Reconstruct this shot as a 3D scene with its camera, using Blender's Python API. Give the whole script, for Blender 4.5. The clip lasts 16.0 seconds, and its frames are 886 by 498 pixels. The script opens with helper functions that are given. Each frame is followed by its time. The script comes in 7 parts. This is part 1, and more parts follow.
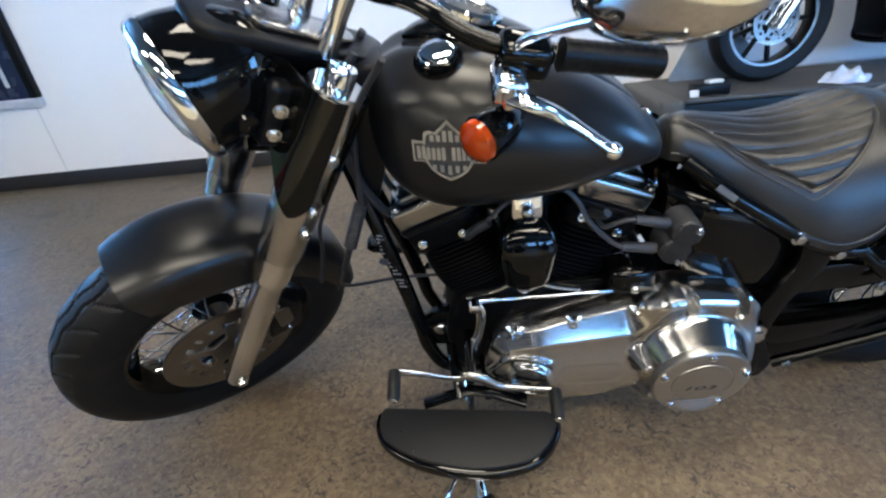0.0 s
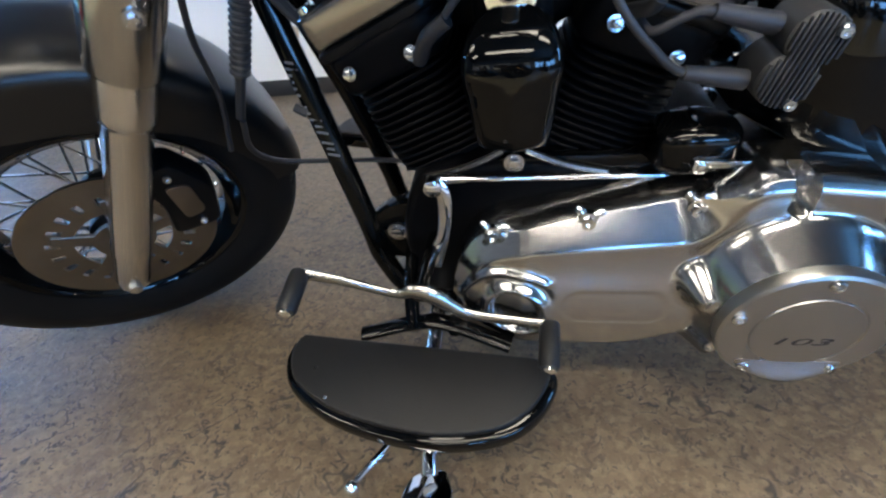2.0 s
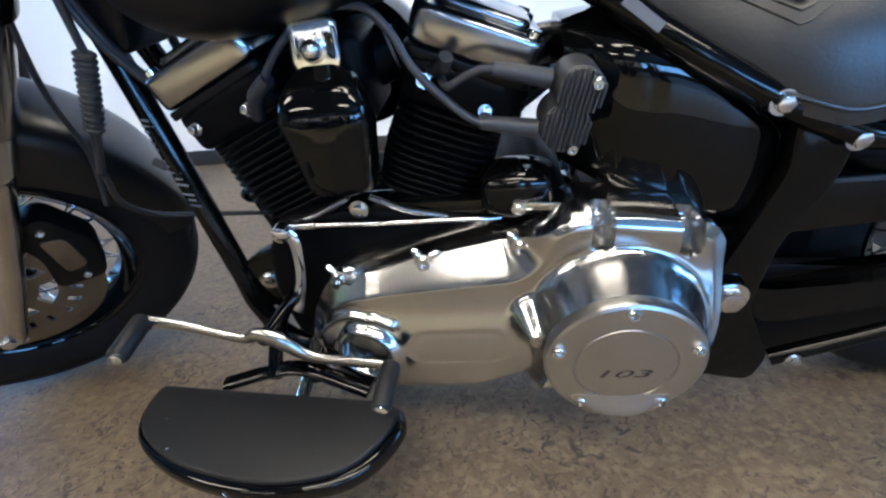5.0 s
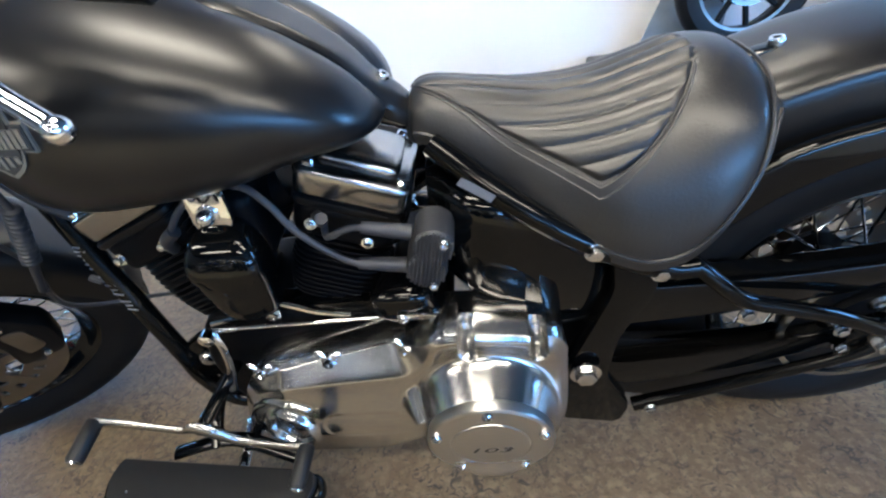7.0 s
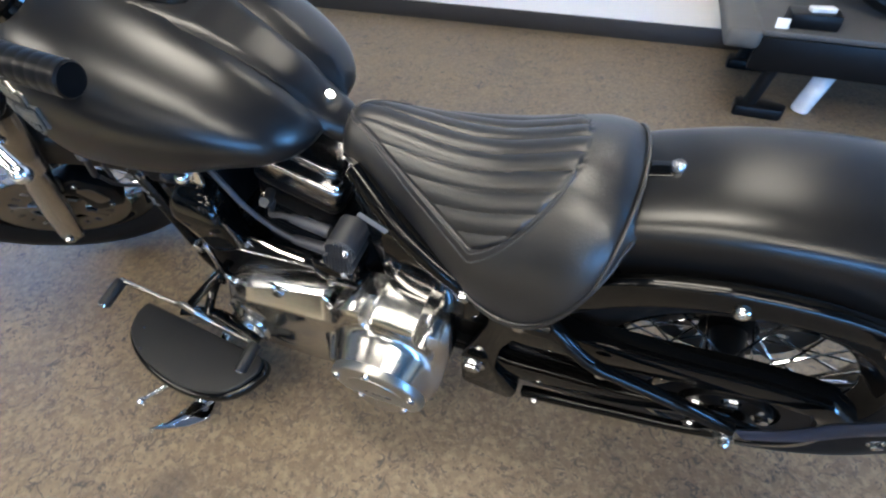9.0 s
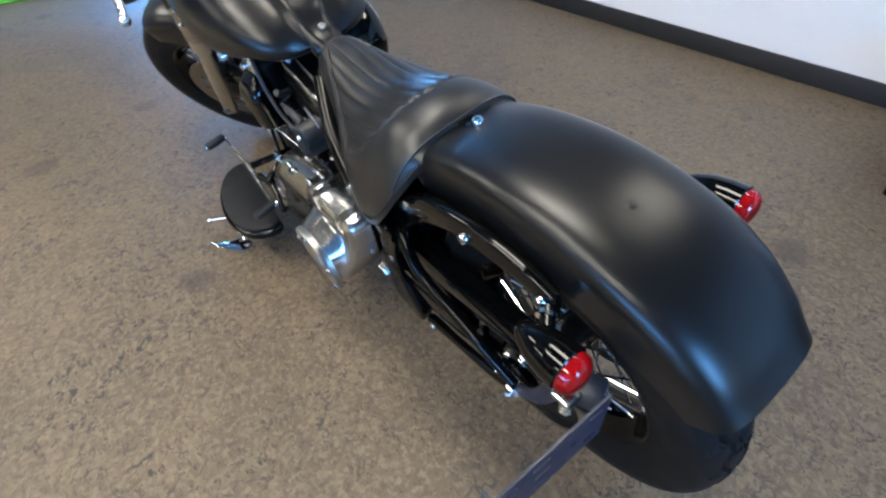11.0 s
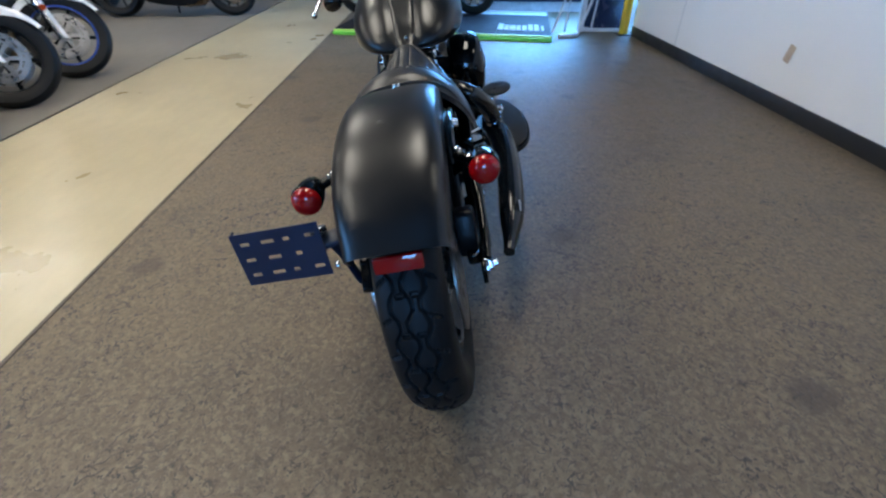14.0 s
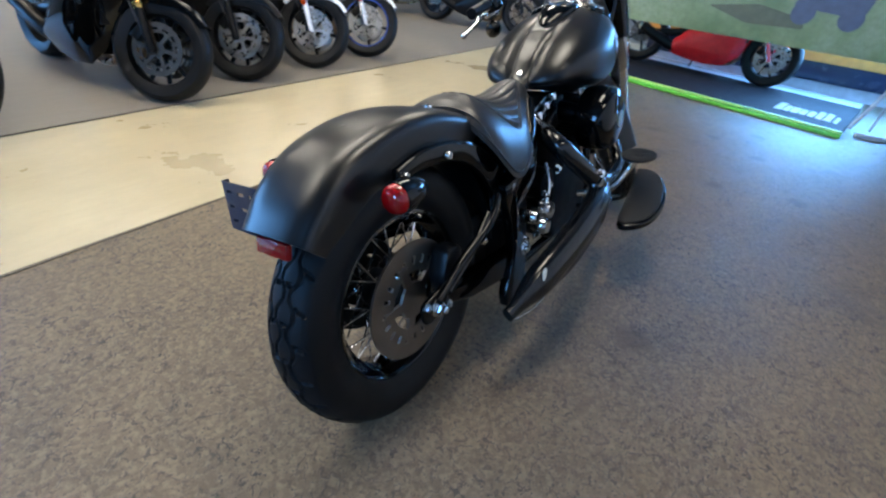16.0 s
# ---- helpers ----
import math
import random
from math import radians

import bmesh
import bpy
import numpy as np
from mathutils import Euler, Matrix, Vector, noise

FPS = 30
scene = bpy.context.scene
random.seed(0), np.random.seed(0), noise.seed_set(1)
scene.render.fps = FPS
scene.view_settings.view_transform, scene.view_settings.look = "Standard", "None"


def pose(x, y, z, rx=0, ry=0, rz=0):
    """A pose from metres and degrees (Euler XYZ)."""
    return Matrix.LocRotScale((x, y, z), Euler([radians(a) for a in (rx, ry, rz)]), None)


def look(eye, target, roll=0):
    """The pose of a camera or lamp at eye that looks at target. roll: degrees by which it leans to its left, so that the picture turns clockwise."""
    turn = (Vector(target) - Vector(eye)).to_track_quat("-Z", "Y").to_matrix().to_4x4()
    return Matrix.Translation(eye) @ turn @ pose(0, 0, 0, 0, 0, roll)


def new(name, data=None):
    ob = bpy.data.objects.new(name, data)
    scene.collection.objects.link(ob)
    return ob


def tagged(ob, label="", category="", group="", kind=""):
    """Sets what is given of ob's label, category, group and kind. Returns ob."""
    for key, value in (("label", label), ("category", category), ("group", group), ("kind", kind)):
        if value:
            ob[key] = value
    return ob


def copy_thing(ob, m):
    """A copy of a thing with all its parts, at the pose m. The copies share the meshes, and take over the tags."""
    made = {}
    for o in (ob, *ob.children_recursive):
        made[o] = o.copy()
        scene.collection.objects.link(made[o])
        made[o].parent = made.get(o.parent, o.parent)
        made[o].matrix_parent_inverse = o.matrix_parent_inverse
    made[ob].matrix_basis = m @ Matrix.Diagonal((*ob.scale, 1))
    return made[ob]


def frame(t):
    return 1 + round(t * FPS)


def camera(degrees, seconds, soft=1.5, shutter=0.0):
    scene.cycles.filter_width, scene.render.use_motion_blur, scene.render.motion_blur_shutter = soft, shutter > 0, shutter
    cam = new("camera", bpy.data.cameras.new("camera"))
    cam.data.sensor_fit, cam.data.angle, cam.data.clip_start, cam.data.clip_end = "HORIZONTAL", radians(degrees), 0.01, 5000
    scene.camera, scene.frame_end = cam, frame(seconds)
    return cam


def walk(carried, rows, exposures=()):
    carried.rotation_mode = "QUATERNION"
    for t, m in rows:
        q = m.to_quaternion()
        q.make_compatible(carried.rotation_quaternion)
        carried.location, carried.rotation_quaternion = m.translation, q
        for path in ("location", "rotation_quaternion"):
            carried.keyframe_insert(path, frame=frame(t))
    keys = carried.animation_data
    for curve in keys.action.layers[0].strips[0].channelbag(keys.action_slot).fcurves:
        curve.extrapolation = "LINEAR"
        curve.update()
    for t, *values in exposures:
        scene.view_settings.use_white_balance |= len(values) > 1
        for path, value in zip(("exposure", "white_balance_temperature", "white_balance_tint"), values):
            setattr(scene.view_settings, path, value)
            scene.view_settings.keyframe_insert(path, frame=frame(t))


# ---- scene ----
cam = camera(86.8, 16.0, soft=2.3, shutter=0.3)
PATH = [
    (0, (-1.020, -0.983, 0.934), (-1.106, 0.777, -0.013), -5.8),
    (0.5, (-0.992, -0.880, 0.843), (-1.148, 0.828, -0.187), -7.0),
    (1, (-0.962, -0.817, 0.766), (-1.184, 0.865, -0.294), -6.9),
    (1.5, (-0.926, -0.775, 0.697), (-1.193, 0.917, -0.335), -5.8),
    (2, (-0.898, -0.756, 0.618), (-1.217, 0.931, -0.408), -5.9),
    (2.5, (-0.868, -0.742, 0.573), (-1.236, 0.949, -0.430), -5.9),
    (3, (-0.841, -0.737, 0.564), (-1.198, 1.002, -0.356), -5.2),
    (3.5, (-0.807, -0.742, 0.556), (-1.133, 1.033, -0.307), -4.5),
    (4, (-0.777, -0.747, 0.557), (-1.068, 1.057, -0.257), -4.8),
    (4.2, (-0.764, -0.750, 0.560), (-1.052, 1.065, -0.230), -4.9),
    (6.3, (-0.622, -0.783, 0.705), (-0.807, 1.015, -0.152), -7.4),
    (6.5, (-0.604, -0.775, 0.734), (-0.791, 1.009, -0.149), -7.6),
    (7, (-0.555, -0.752, 0.814), (-0.762, 0.976, -0.170), -8.0),
    (7.5, (-0.499, -0.719, 0.887), (-0.762, 0.915, -0.234), -7.8),
    (8, (-0.448, -0.698, 0.959), (-0.782, 0.814, -0.307), -6.2),
    (8.2, (-0.422, -0.693, 0.978), (-0.791, 0.774, -0.330), -5.0),
    (10.3, (0.034, -0.601, 1.063), (-0.874, 0.497, -0.342), -0.2),
    (10.5, (0.100, -0.592, 1.063), (-0.880, 0.460, -0.327), -0.3),
    (11, (0.264, -0.568, 1.057), (-0.865, 0.321, -0.334), -0.9),
    (11.5, (0.402, -0.507, 1.028), (-0.852, 0.253, -0.334), 0.3),
    (12, (0.543, -0.438, 1.022), (-0.809, 0.197, -0.308), 1.0),
    (12.5, (0.687, -0.390, 1.028), (-0.781, 0.139, -0.224), 1.3),
    (13, (0.807, -0.319, 1.018), (-0.743, 0.083, -0.180), 1.4),
    (13.5, (0.875, -0.179, 1.008), (-0.734, 0.051, -0.158), 1.2),
    (14, (0.906, -0.029, 1.016), (-0.736, -0.016, -0.125), 0.3),
    (14.5, (0.906, 0.129, 1.017), (-0.739, -0.078, -0.104), 1.1),
    (15, (0.872, 0.257, 1.017), (-0.714, -0.219, -0.105), 2.1),
    (15.5, (0.788, 0.391, 1.016), (-0.720, -0.309, -0.096), 3.7),
    (16, (0.701, 0.505, 1.035), (-0.730, -0.363, -0.059), 7.1),
]
walk(cam, [(t, look(eye, aim, roll)) for t, eye, aim, roll in PATH],
     [(0.0, 0.34, 6880, 10), (3.0, 0.44, 6750, 10), (4.5, 0.54, 6700, 10), (6.5, 0.72, 6730, 10), (7.5, 0.74, 6800, 10), (8.5, 0.69, 6750, 10), (10.5, 0.51, 6580, 10), (11.5, 0.29, 6540, 10), (12.5, -0.03, 6500, 10), (14.5, -0.22, 6620, 10), (16.0, 0.11, 6700, 10)])

# ---- light ----
world = bpy.data.worlds.new("world")
scene.world = world
world.use_nodes = True
_sky = world.node_tree.nodes.new("ShaderNodeTexSky")
_sky.sky_type, _sky.sun_disc = "NISHITA", False
_sky.sun_elevation, _sky.sun_rotation = radians(35), radians(200)
_bg = world.node_tree.nodes["Background"]
_bg.inputs["Strength"].default_value = 0.12
world.node_tree.links.new(_sky.outputs[0], _bg.inputs[0])


def area_lamp(name, eye, target, sx, sy, power, colour):
    data = bpy.data.lights.new(name, "AREA")
    data.shape, data.size, data.size_y, data.energy, data.color = "RECTANGLE", sx, sy, power, colour
    ob = new(name, data)
    ob.matrix_world = look(eye, target)
    return ob


CEIL = 3.4
BLUE = (0.13, 0.43, 1.0)
# daylight through the shop-front glazing at both ends and along the far side of the hall
area_lamp("daylight_front", (-7.5, 1.35, 1.3), (0, 1.0, 0.5), 2.1, 2.2, 520, BLUE)
area_lamp("daylight_corner", (-6.3, 2.9, 1.25), (-4.0, 0.0, 0.3), 2.3, 2.1, 640, BLUE)
area_lamp("daylight_rear", (5.3, -0.25, 1.9), (0, -0.1, 0.8), 1.1, 1.7, 170, BLUE)
area_lamp("daylight_east", (5.42, -7.6, 1.85), (-1.2, -0.2, 0.9), 3.2, 1.2, 230, BLUE)
area_lamp("daylight_side", (2.5, -9.9, 1.68), (0.5, 0, 1.2), 4.4, 1.3, 400, BLUE)
scene.view_settings.exposure = 0.0

# ---- materials ----
class Nodes:
    """A small builder of node materials."""

    def __init__(self, name):
        self.m = bpy.data.materials.new(name)
        self.m.use_nodes = True
        self.t = self.m.node_tree
        self.b = self.t.nodes["Principled BSDF"]

    def put(self, **kw):
        for k, v in kw.items():
            self.b.inputs[k.replace("_", " ")].default_value = v
        return self

    def node(self, kind, ins=()):
        n = self.t.nodes.new(kind)
        for k, v in dict(ins).items():
            if isinstance(v, bpy.types.NodeSocket):
                self.t.links.new(v, n.inputs[k])
            else:
                n.inputs[k].default_value = v
        return n

    def coords(self, which="Object", scale=(1, 1, 1)):
        c = self.node("ShaderNodeTexCoord")
        return self.node("ShaderNodeMapping", {"Vector": c.outputs[which], "Scale": scale}).outputs[0]

    def noise(self, vec, scale, detail=4, rough=0.5, out="Fac"):
        return self.node("ShaderNodeTexNoise", {"Vector": vec, "Scale": scale, "Detail": detail, "Roughness": rough}).outputs[out]

    def ramp(self, fac, *stops):
        n = self.node("ShaderNodeValToRGB", {"Fac": fac})
        el = n.color_ramp.elements
        while len(el) < len(stops):
            el.new(0.5)
        for e, (p, c) in zip(el, stops):
            e.position = p
            e.color = (c, c, c, 1) if isinstance(c, (int, float)) else (*c, 1)
        return n.outputs[0]

    def mix(self, fac, a, b, mode="MIX"):
        n = self.node("ShaderNodeMix")
        n.data_type, n.blend_type = "RGBA", mode
        for sock, v in ((n.inputs[0], fac), (n.inputs[6], a), (n.inputs[7], b)):
            if isinstance(v, bpy.types.NodeSocket):
                self.t.links.new(v, sock)
            elif isinstance(v, tuple):
                sock.default_value = (*v, 1)
            else:
                sock.default_value = v
        return n.outputs[2]

    def to(self, socket, out):
        self.t.links.new(out, self.b.inputs[socket])
        return self

    def bump(self, height, strength, distance=0.002):
        n = self.node("ShaderNodeBump", {"Height": height, "Strength": strength, "Distance": distance})
        self.t.links.new(n.outputs[0], self.b.inputs["Normal"])
        return self


def simple(name, colour, rough, metal=0.0, coat=0.0, vary=0.06, grain=0.0, grain_scale=300, spec=0.5, smudge=14, tone=(0.86, 1.12)):
    """A surface with smudges in its gloss and a fine grain."""
    k = Nodes(name).put(Metallic=metal, Coat_Weight=coat, Coat_Roughness=0.04, Specular_IOR_Level=spec)
    v = k.coords()
    n = k.noise(v, smudge, 5)
    c0 = tuple(max(0, x * tone[0]) for x in colour)
    c1 = tuple(min(1, x * tone[1]) for x in colour)
    k.to("Base Color", k.ramp(n, (0.3, c0), (0.7, c1)))
    k.to("Roughness", k.ramp(n, (0.3, max(0.02, rough - vary)), (0.72, rough + vary)))
    if grain:
        k.bump(k.noise(v, grain_scale, 3), grain, 0.001)
    return k.m


denim = simple("denim_black_paint", (0.0045, 0.0045, 0.005), 0.30, vary=0.012, grain=0.04, grain_scale=900, spec=0.40, smudge=5)
gloss = simple("gloss_black_paint", (0.002, 0.002, 0.002), 0.05, vary=0.02, spec=0.30)
frame_black = simple("frame_black_powder", (0.002, 0.002, 0.002), 0.09, vary=0.04, spec=0.22)
satin_black = simple("satin_black", (0.004, 0.004, 0.0045), 0.36, vary=0.06, grain=0.1, spec=0.16)
engine_black = simple("wrinkle_black", (0.0025, 0.0025, 0.003), 0.42, vary=0.08, grain=0.4, grain_scale=450, spec=0.06)
chrome = simple("chrome", (0.78, 0.79, 0.80), 0.06, metal=1, vary=0.03)
alu = simple("polished_aluminium", (0.46, 0.455, 0.445), 0.17, metal=1, vary=0.025, tone=(0.95, 1.03), smudge=5)
alu_brushed = simple("brushed_aluminium", (0.43, 0.425, 0.41), 0.33, metal=1, vary=0.03, tone=(0.95, 1.04), smudge=6)
rocker_grey = simple("dark_grey_cast_metal", (0.34, 0.335, 0.33), 0.22, metal=1, vary=0.05, tone=(0.9, 1.05), smudge=8)
alu_dark = simple("dull_aluminium", (0.40, 0.39, 0.37), 0.22, metal=1, vary=0.03, tone=(0.95, 1.04), smudge=6)
fork_alu = simple("satin_aluminium", (0.70, 0.70, 0.70), 0.14, metal=1, vary=0.03, tone=(0.95, 1.04), smudge=6)
fork_grey = simple("fork_grey_metal", (0.46, 0.455, 0.445), 0.15, metal=1, vary=0.03, tone=(0.95, 1.04), smudge=6)
disc_dark = simple("dark_disc_steel", (0.10, 0.088, 0.075), 0.42, metal=1, vary=0.05)
disc_bright = simple("bright_disc_steel", (0.42, 0.40, 0.37), 0.30, metal=1, vary=0.05)
brown_edge = simple("brown_floor_edge", (0.11, 0.085, 0.06), 0.6)
steel = simple("brushed_steel", (0.22, 0.20, 0.18), 0.36, metal=1, vary=0.07, grain=0.1, grain_scale=260)
zinc = simple("zinc_bolt", (0.62, 0.63, 0.64), 0.2, metal=1, vary=0.08)
rubber = simple("tyre_rubber", (0.006, 0.006, 0.0065), 0.50, vary=0.08, grain=0.25, grain_scale=240, spec=0.18)
pad_rubber = simple("board_rubber", (0.011, 0.0108, 0.011), 0.5, vary=0.06, grain=0.35, grain_scale=420, spec=0.3)
exhaust_black = simple("satin_exhaust_black", (0.006, 0.006, 0.0065), 0.17, vary=0.04, spec=0.45)
hose = simple("rubber_hose", (0.02, 0.02, 0.022), 0.5, vary=0.08)
wire_grey = simple("grey_cable", (0.030, 0.030, 0.034), 0.5, vary=0.05)
plastic_grey = simple("grey_plastic", (0.020, 0.021, 0.024), 0.5, vary=0.06, grain=0.3)
leather = simple("black_leather", (0.011, 0.0108, 0.011), 0.36, vary=0.04, grain=0.35, grain_scale=260, spec=0.55)
piping = simple("leather_piping", (0.035, 0.034, 0.033), 0.38, grain=0.2)
blue_steel = simple("blue_black_steel", (0.006, 0.014, 0.036), 0.42, vary=0.06, grain=0.15)
badge_silver = simple("badge_silver", (0.36, 0.35, 0.32), 0.35, metal=0.8, vary=0.06)
ink_dark = simple("dark_ink", (0.03, 0.03, 0.03), 0.5)
sticker = simple("grey_sticker", (0.14, 0.145, 0.16), 0.5)
label_white = simple("white_label", (0.62, 0.61, 0.58), 0.5)
red_lens = simple("red_lens", (0.30, 0.002, 0.003), 0.08, coat=0.1)
amber_lens = simple("amber_lens", (0.34, 0.034, 0.001), 0.14, coat=0.2)
for _m, _c in ((red_lens, (0.55, 0.01, 0.01, 1)), (amber_lens, (0.8, 0.14, 0.01, 1))):
    _m.node_tree.nodes["Principled BSDF"].inputs["Subsurface Weight"].default_value = 0.15
    _m.node_tree.nodes["Principled BSDF"].inputs["Subsurface Radius"].default_value = (0.02, 0.004, 0.002)
glass_clear = Nodes("headlight_glass").put(Base_Color=(0.9, 0.94, 0.97, 1), Roughness=0.04, Transmission_Weight=0.95, IOR=1.45).m
mirror_glass = Nodes("mirror_glass").put(Base_Color=(0.85, 0.86, 0.87, 1), Metallic=1.0, Roughness=0.02).m
red_paint = simple("red_paint", (0.62, 0.012, 0.016), 0.14, coat=0.7)
white_paint = simple("white_paint", (0.74, 0.75, 0.77), 0.2, coat=0.5)
blue_paint = simple("blue_paint", (0.03, 0.07, 0.30), 0.25, coat=0.4)
gold = simple("gold_fork", (0.60, 0.36, 0.10), 0.25, metal=1)
bronze = simple("bronze_metal", (0.33, 0.22, 0.13), 0.3, metal=1)
yellow = simple("yellow_paint", (0.62, 0.42, 0.02), 0.45)
green = simple("lime_green_edge", (0.18, 0.72, 0.10), 0.4)
lime_pale = simple("pale_lime_edge", (0.50, 0.80, 0.22), 0.4)
mat_dark = simple("dark_display_board", (0.016, 0.017, 0.022), 0.7, grain=0.3, spec=0.12)
cloth_blue = simple("pale_rag", (0.55, 0.62, 0.75), 0.85, grain=0.5, grain_scale=90)
pale_metal = simple("pale_painted_metal", (0.55, 0.58, 0.62), 0.4)
dark_glass = simple("dark_panel", (0.012, 0.02, 0.05), 0.25)
orange = simple("orange_board", (0.7, 0.30, 0.06), 0.6)


def floor_material():
    k = Nodes("speckled_floor_covering")
    v = k.coords("Object")
    big = k.noise(v, 0.9, 5)
    mid = k.noise(v, 7, 5, 0.65)
    base = k.ramp(mid, (0.3, (0.106, 0.075, 0.044)), (0.7, (0.180, 0.132, 0.078)))
    base = k.mix(k.ramp(big, (0.38, 0.0), (0.66, 0.55)), base, (0.099, 0.073, 0.049))
    warp = k.mix(0.035, v, k.noise(v, 11, 2, 0.5, "Color"), "ADD")
    # pale and dark chips pressed into the covering
    chip = k.node("ShaderNodeTexVoronoi", {"Vector": k.mix(0.02, warp, k.noise(v, 60, 2, 0.5, "Color"), "ADD"), "Scale": 84.0})
    tint = k.node("ShaderNodeSeparateColor", {"Color": chip.outputs["Color"]}).outputs[0]
    base = k.mix(1.0, base, k.ramp(tint, (0.0, 0.80), (0.35, 0.96), (0.75, 1.02), (1.0, 1.22)), "MULTIPLY")
    blot = k.noise(warp, 62, 3, 0.65)
    base = k.mix(k.ramp(blot, (0.48, 0.0), (0.66, 0.70)), base, (0.218, 0.168, 0.105))
    # short curved dark strands in uneven patches
    patch = k.ramp(k.noise(v, 3.4, 5, 0.7), (0.38, 0.25), (0.58, 1.0))
    strands = None
    for shift, size, width in ((0.0, 26.0, 0.030), (5.3, 34.0, 0.034), (9.1, 14.0, 0.021)):
        m = k.node("ShaderNodeMapping", {"Vector": warp, "Location": (shift, shift * 0.7, 0)}).outputs[0]
        line = k.ramp(k.noise(m, size, 2, 0.55), (0.5 - width, 0.0), (0.5 - width * 0.35, 1.0), (0.5 + width * 0.35, 1.0), (0.5 + width, 0.0))
        gate = k.ramp(k.noise(m, size * 1.35, 2, 0.5), (0.53, 0.0), (0.58, 1.0))
        s_ = k.mix(1.0, line, gate, "MULTIPLY")
        strands = s_ if strands is None else k.mix(1.0, strands, s_, "LIGHTEN")
    base = k.mix(k.mix(1.0, strands, patch, "MULTIPLY"), base, (0.034, 0.030, 0.027))
    grit = k.ramp(k.noise(v, 110, 2, 0.5), (0.31, 0.75), (0.38, 0.0))
    base = k.mix(grit, base, (0.042, 0.036, 0.030))
    # walked-in grime and a few round spills
    stains = k.ramp(k.noise(v, 1.5, 6, 0.7), (0.54, 0.0), (0.70, 0.55))
    base = k.mix(stains, base, (0.050, 0.040, 0.033))
    spill = k.node("ShaderNodeTexVoronoi", {"Vector": k.mix(0.08, v, k.noise(v, 9, 3, 0.6, "Color"), "ADD"), "Scale": 2.3})
    base = k.mix(k.ramp(spill.outputs["Distance"], (0.10, 0.55), (0.17, 0.0)), base, (0.045, 0.034, 0.026))
    k.to("Base Color", base)
    k.to("Roughness", k.ramp(mid, (0.3, 0.46), (0.7, 0.62)))
    h = k.mix(0.5, k.mix(0.5, strands, blot, "SUBTRACT"), k.noise(v, 120, 3, 0.6))
    k.bump(h, 0.35, 0.004)
    return k.m


def strip_material(name="cream_sealed_concrete", dark=(0.44, 0.365, 0.225), pale=(0.575, 0.49, 0.315), gloss_=(0.27, 0.29)):
    k = Nodes(name)
    v = k.coords("Object")
    a = k.noise(v, 1.3, 6, 0.6)
    b = k.noise(v, 9, 5, 0.6)
    base = k.ramp(a, (0.3, dark), (0.7, pale))
    streak = k.coords("Object", (1.0, 3.0, 1.0))
    low = tuple(c * 0.72 for c in dark)
    base = k.mix(k.ramp(k.noise(streak, 4, 6, 0.7), (0.25, 0.35), (0.75, 0.0)), base, low)
    k.to("Base Color", base)
    k.to("Roughness", k.ramp(a, (0.3, gloss_[0]), (0.7, gloss_[1])))
    k.bump(b, 0.05, 0.003)
    return k.m


def wall_material(name="white_wall_paint", colour=(0.86, 0.865, 0.87)):
    k = Nodes(name)
    v = k.coords("Object")
    a = k.noise(v, 0.8, 5)
    k.to("Base Color", k.ramp(a, (0.3, tuple(c * 0.93 for c in colour)), (0.7, colour)))
    k.put(Roughness=0.55)
    k.bump(k.noise(v, 160, 3), 0.12, 0.001)
    return k.m


floor_mat = floor_material()
strip_mat = strip_material()
bay_mat = strip_material("grey_brown_bay_floor", (0.185, 0.162, 0.132), (0.255, 0.225, 0.185), (0.42, 0.6))
wall_mat = wall_material()
# Unseen ceiling and grey far walls, toned dark to hold back bounce light.
ceil_mat = wall_material("low_bounce_ceiling", (0.075, 0.072, 0.068))
grey_wall = wall_material("grey_wall_paint", (0.22, 0.21, 0.20))
base_mat = simple("black_vinyl_base", (0.018, 0.018, 0.02), 0.5, grain=0.1)

# ---- mesh helpers ----
def V(*a):
    return Vector(a)


def smooth_line(pts, n=8):
    """A Catmull-Rom line through the points."""
    p = [Vector(q) for q in pts]
    p = [2 * p[0] - p[1]] + p + [2 * p[-1] - p[-2]]
    out = []
    for i in range(1, len(p) - 2):
        a, b, c, d = p[i - 1:i + 3]
        for j in range(n):
            t = j / n
            out.append(0.5 * ((2 * b) + (c - a) * t + (2 * a - 5 * b + 4 * c - d) * t * t + (3 * b - a - 3 * c + d) * t ** 3))
    return out + [p[-2].copy()]


def curve1(x, knots):
    """A smooth value at x from rows of (x, value)."""
    if x <= knots[0][0]:
        return knots[0][1]
    for (x0, a), (x1, b) in zip(knots, knots[1:]):
        if x <= x1:
            t = (x - x0) / (x1 - x0)
            i = knots.index((x0, a))
            m0 = 0.0 if i == 0 else (b - knots[i - 1][1]) / (x1 - knots[i - 1][0])
            m1 = 0.0 if i + 2 >= len(knots) else (knots[i + 2][1] - a) / (knots[i + 2][0] - x0)
            h = x1 - x0
            return ((2 * t ** 3 - 3 * t * t + 1) * a + (t ** 3 - 2 * t * t + t) * h * m0 + (-2 * t ** 3 + 3 * t * t) * b + (t ** 3 - t * t) * h * m1)
    return knots[-1][1]


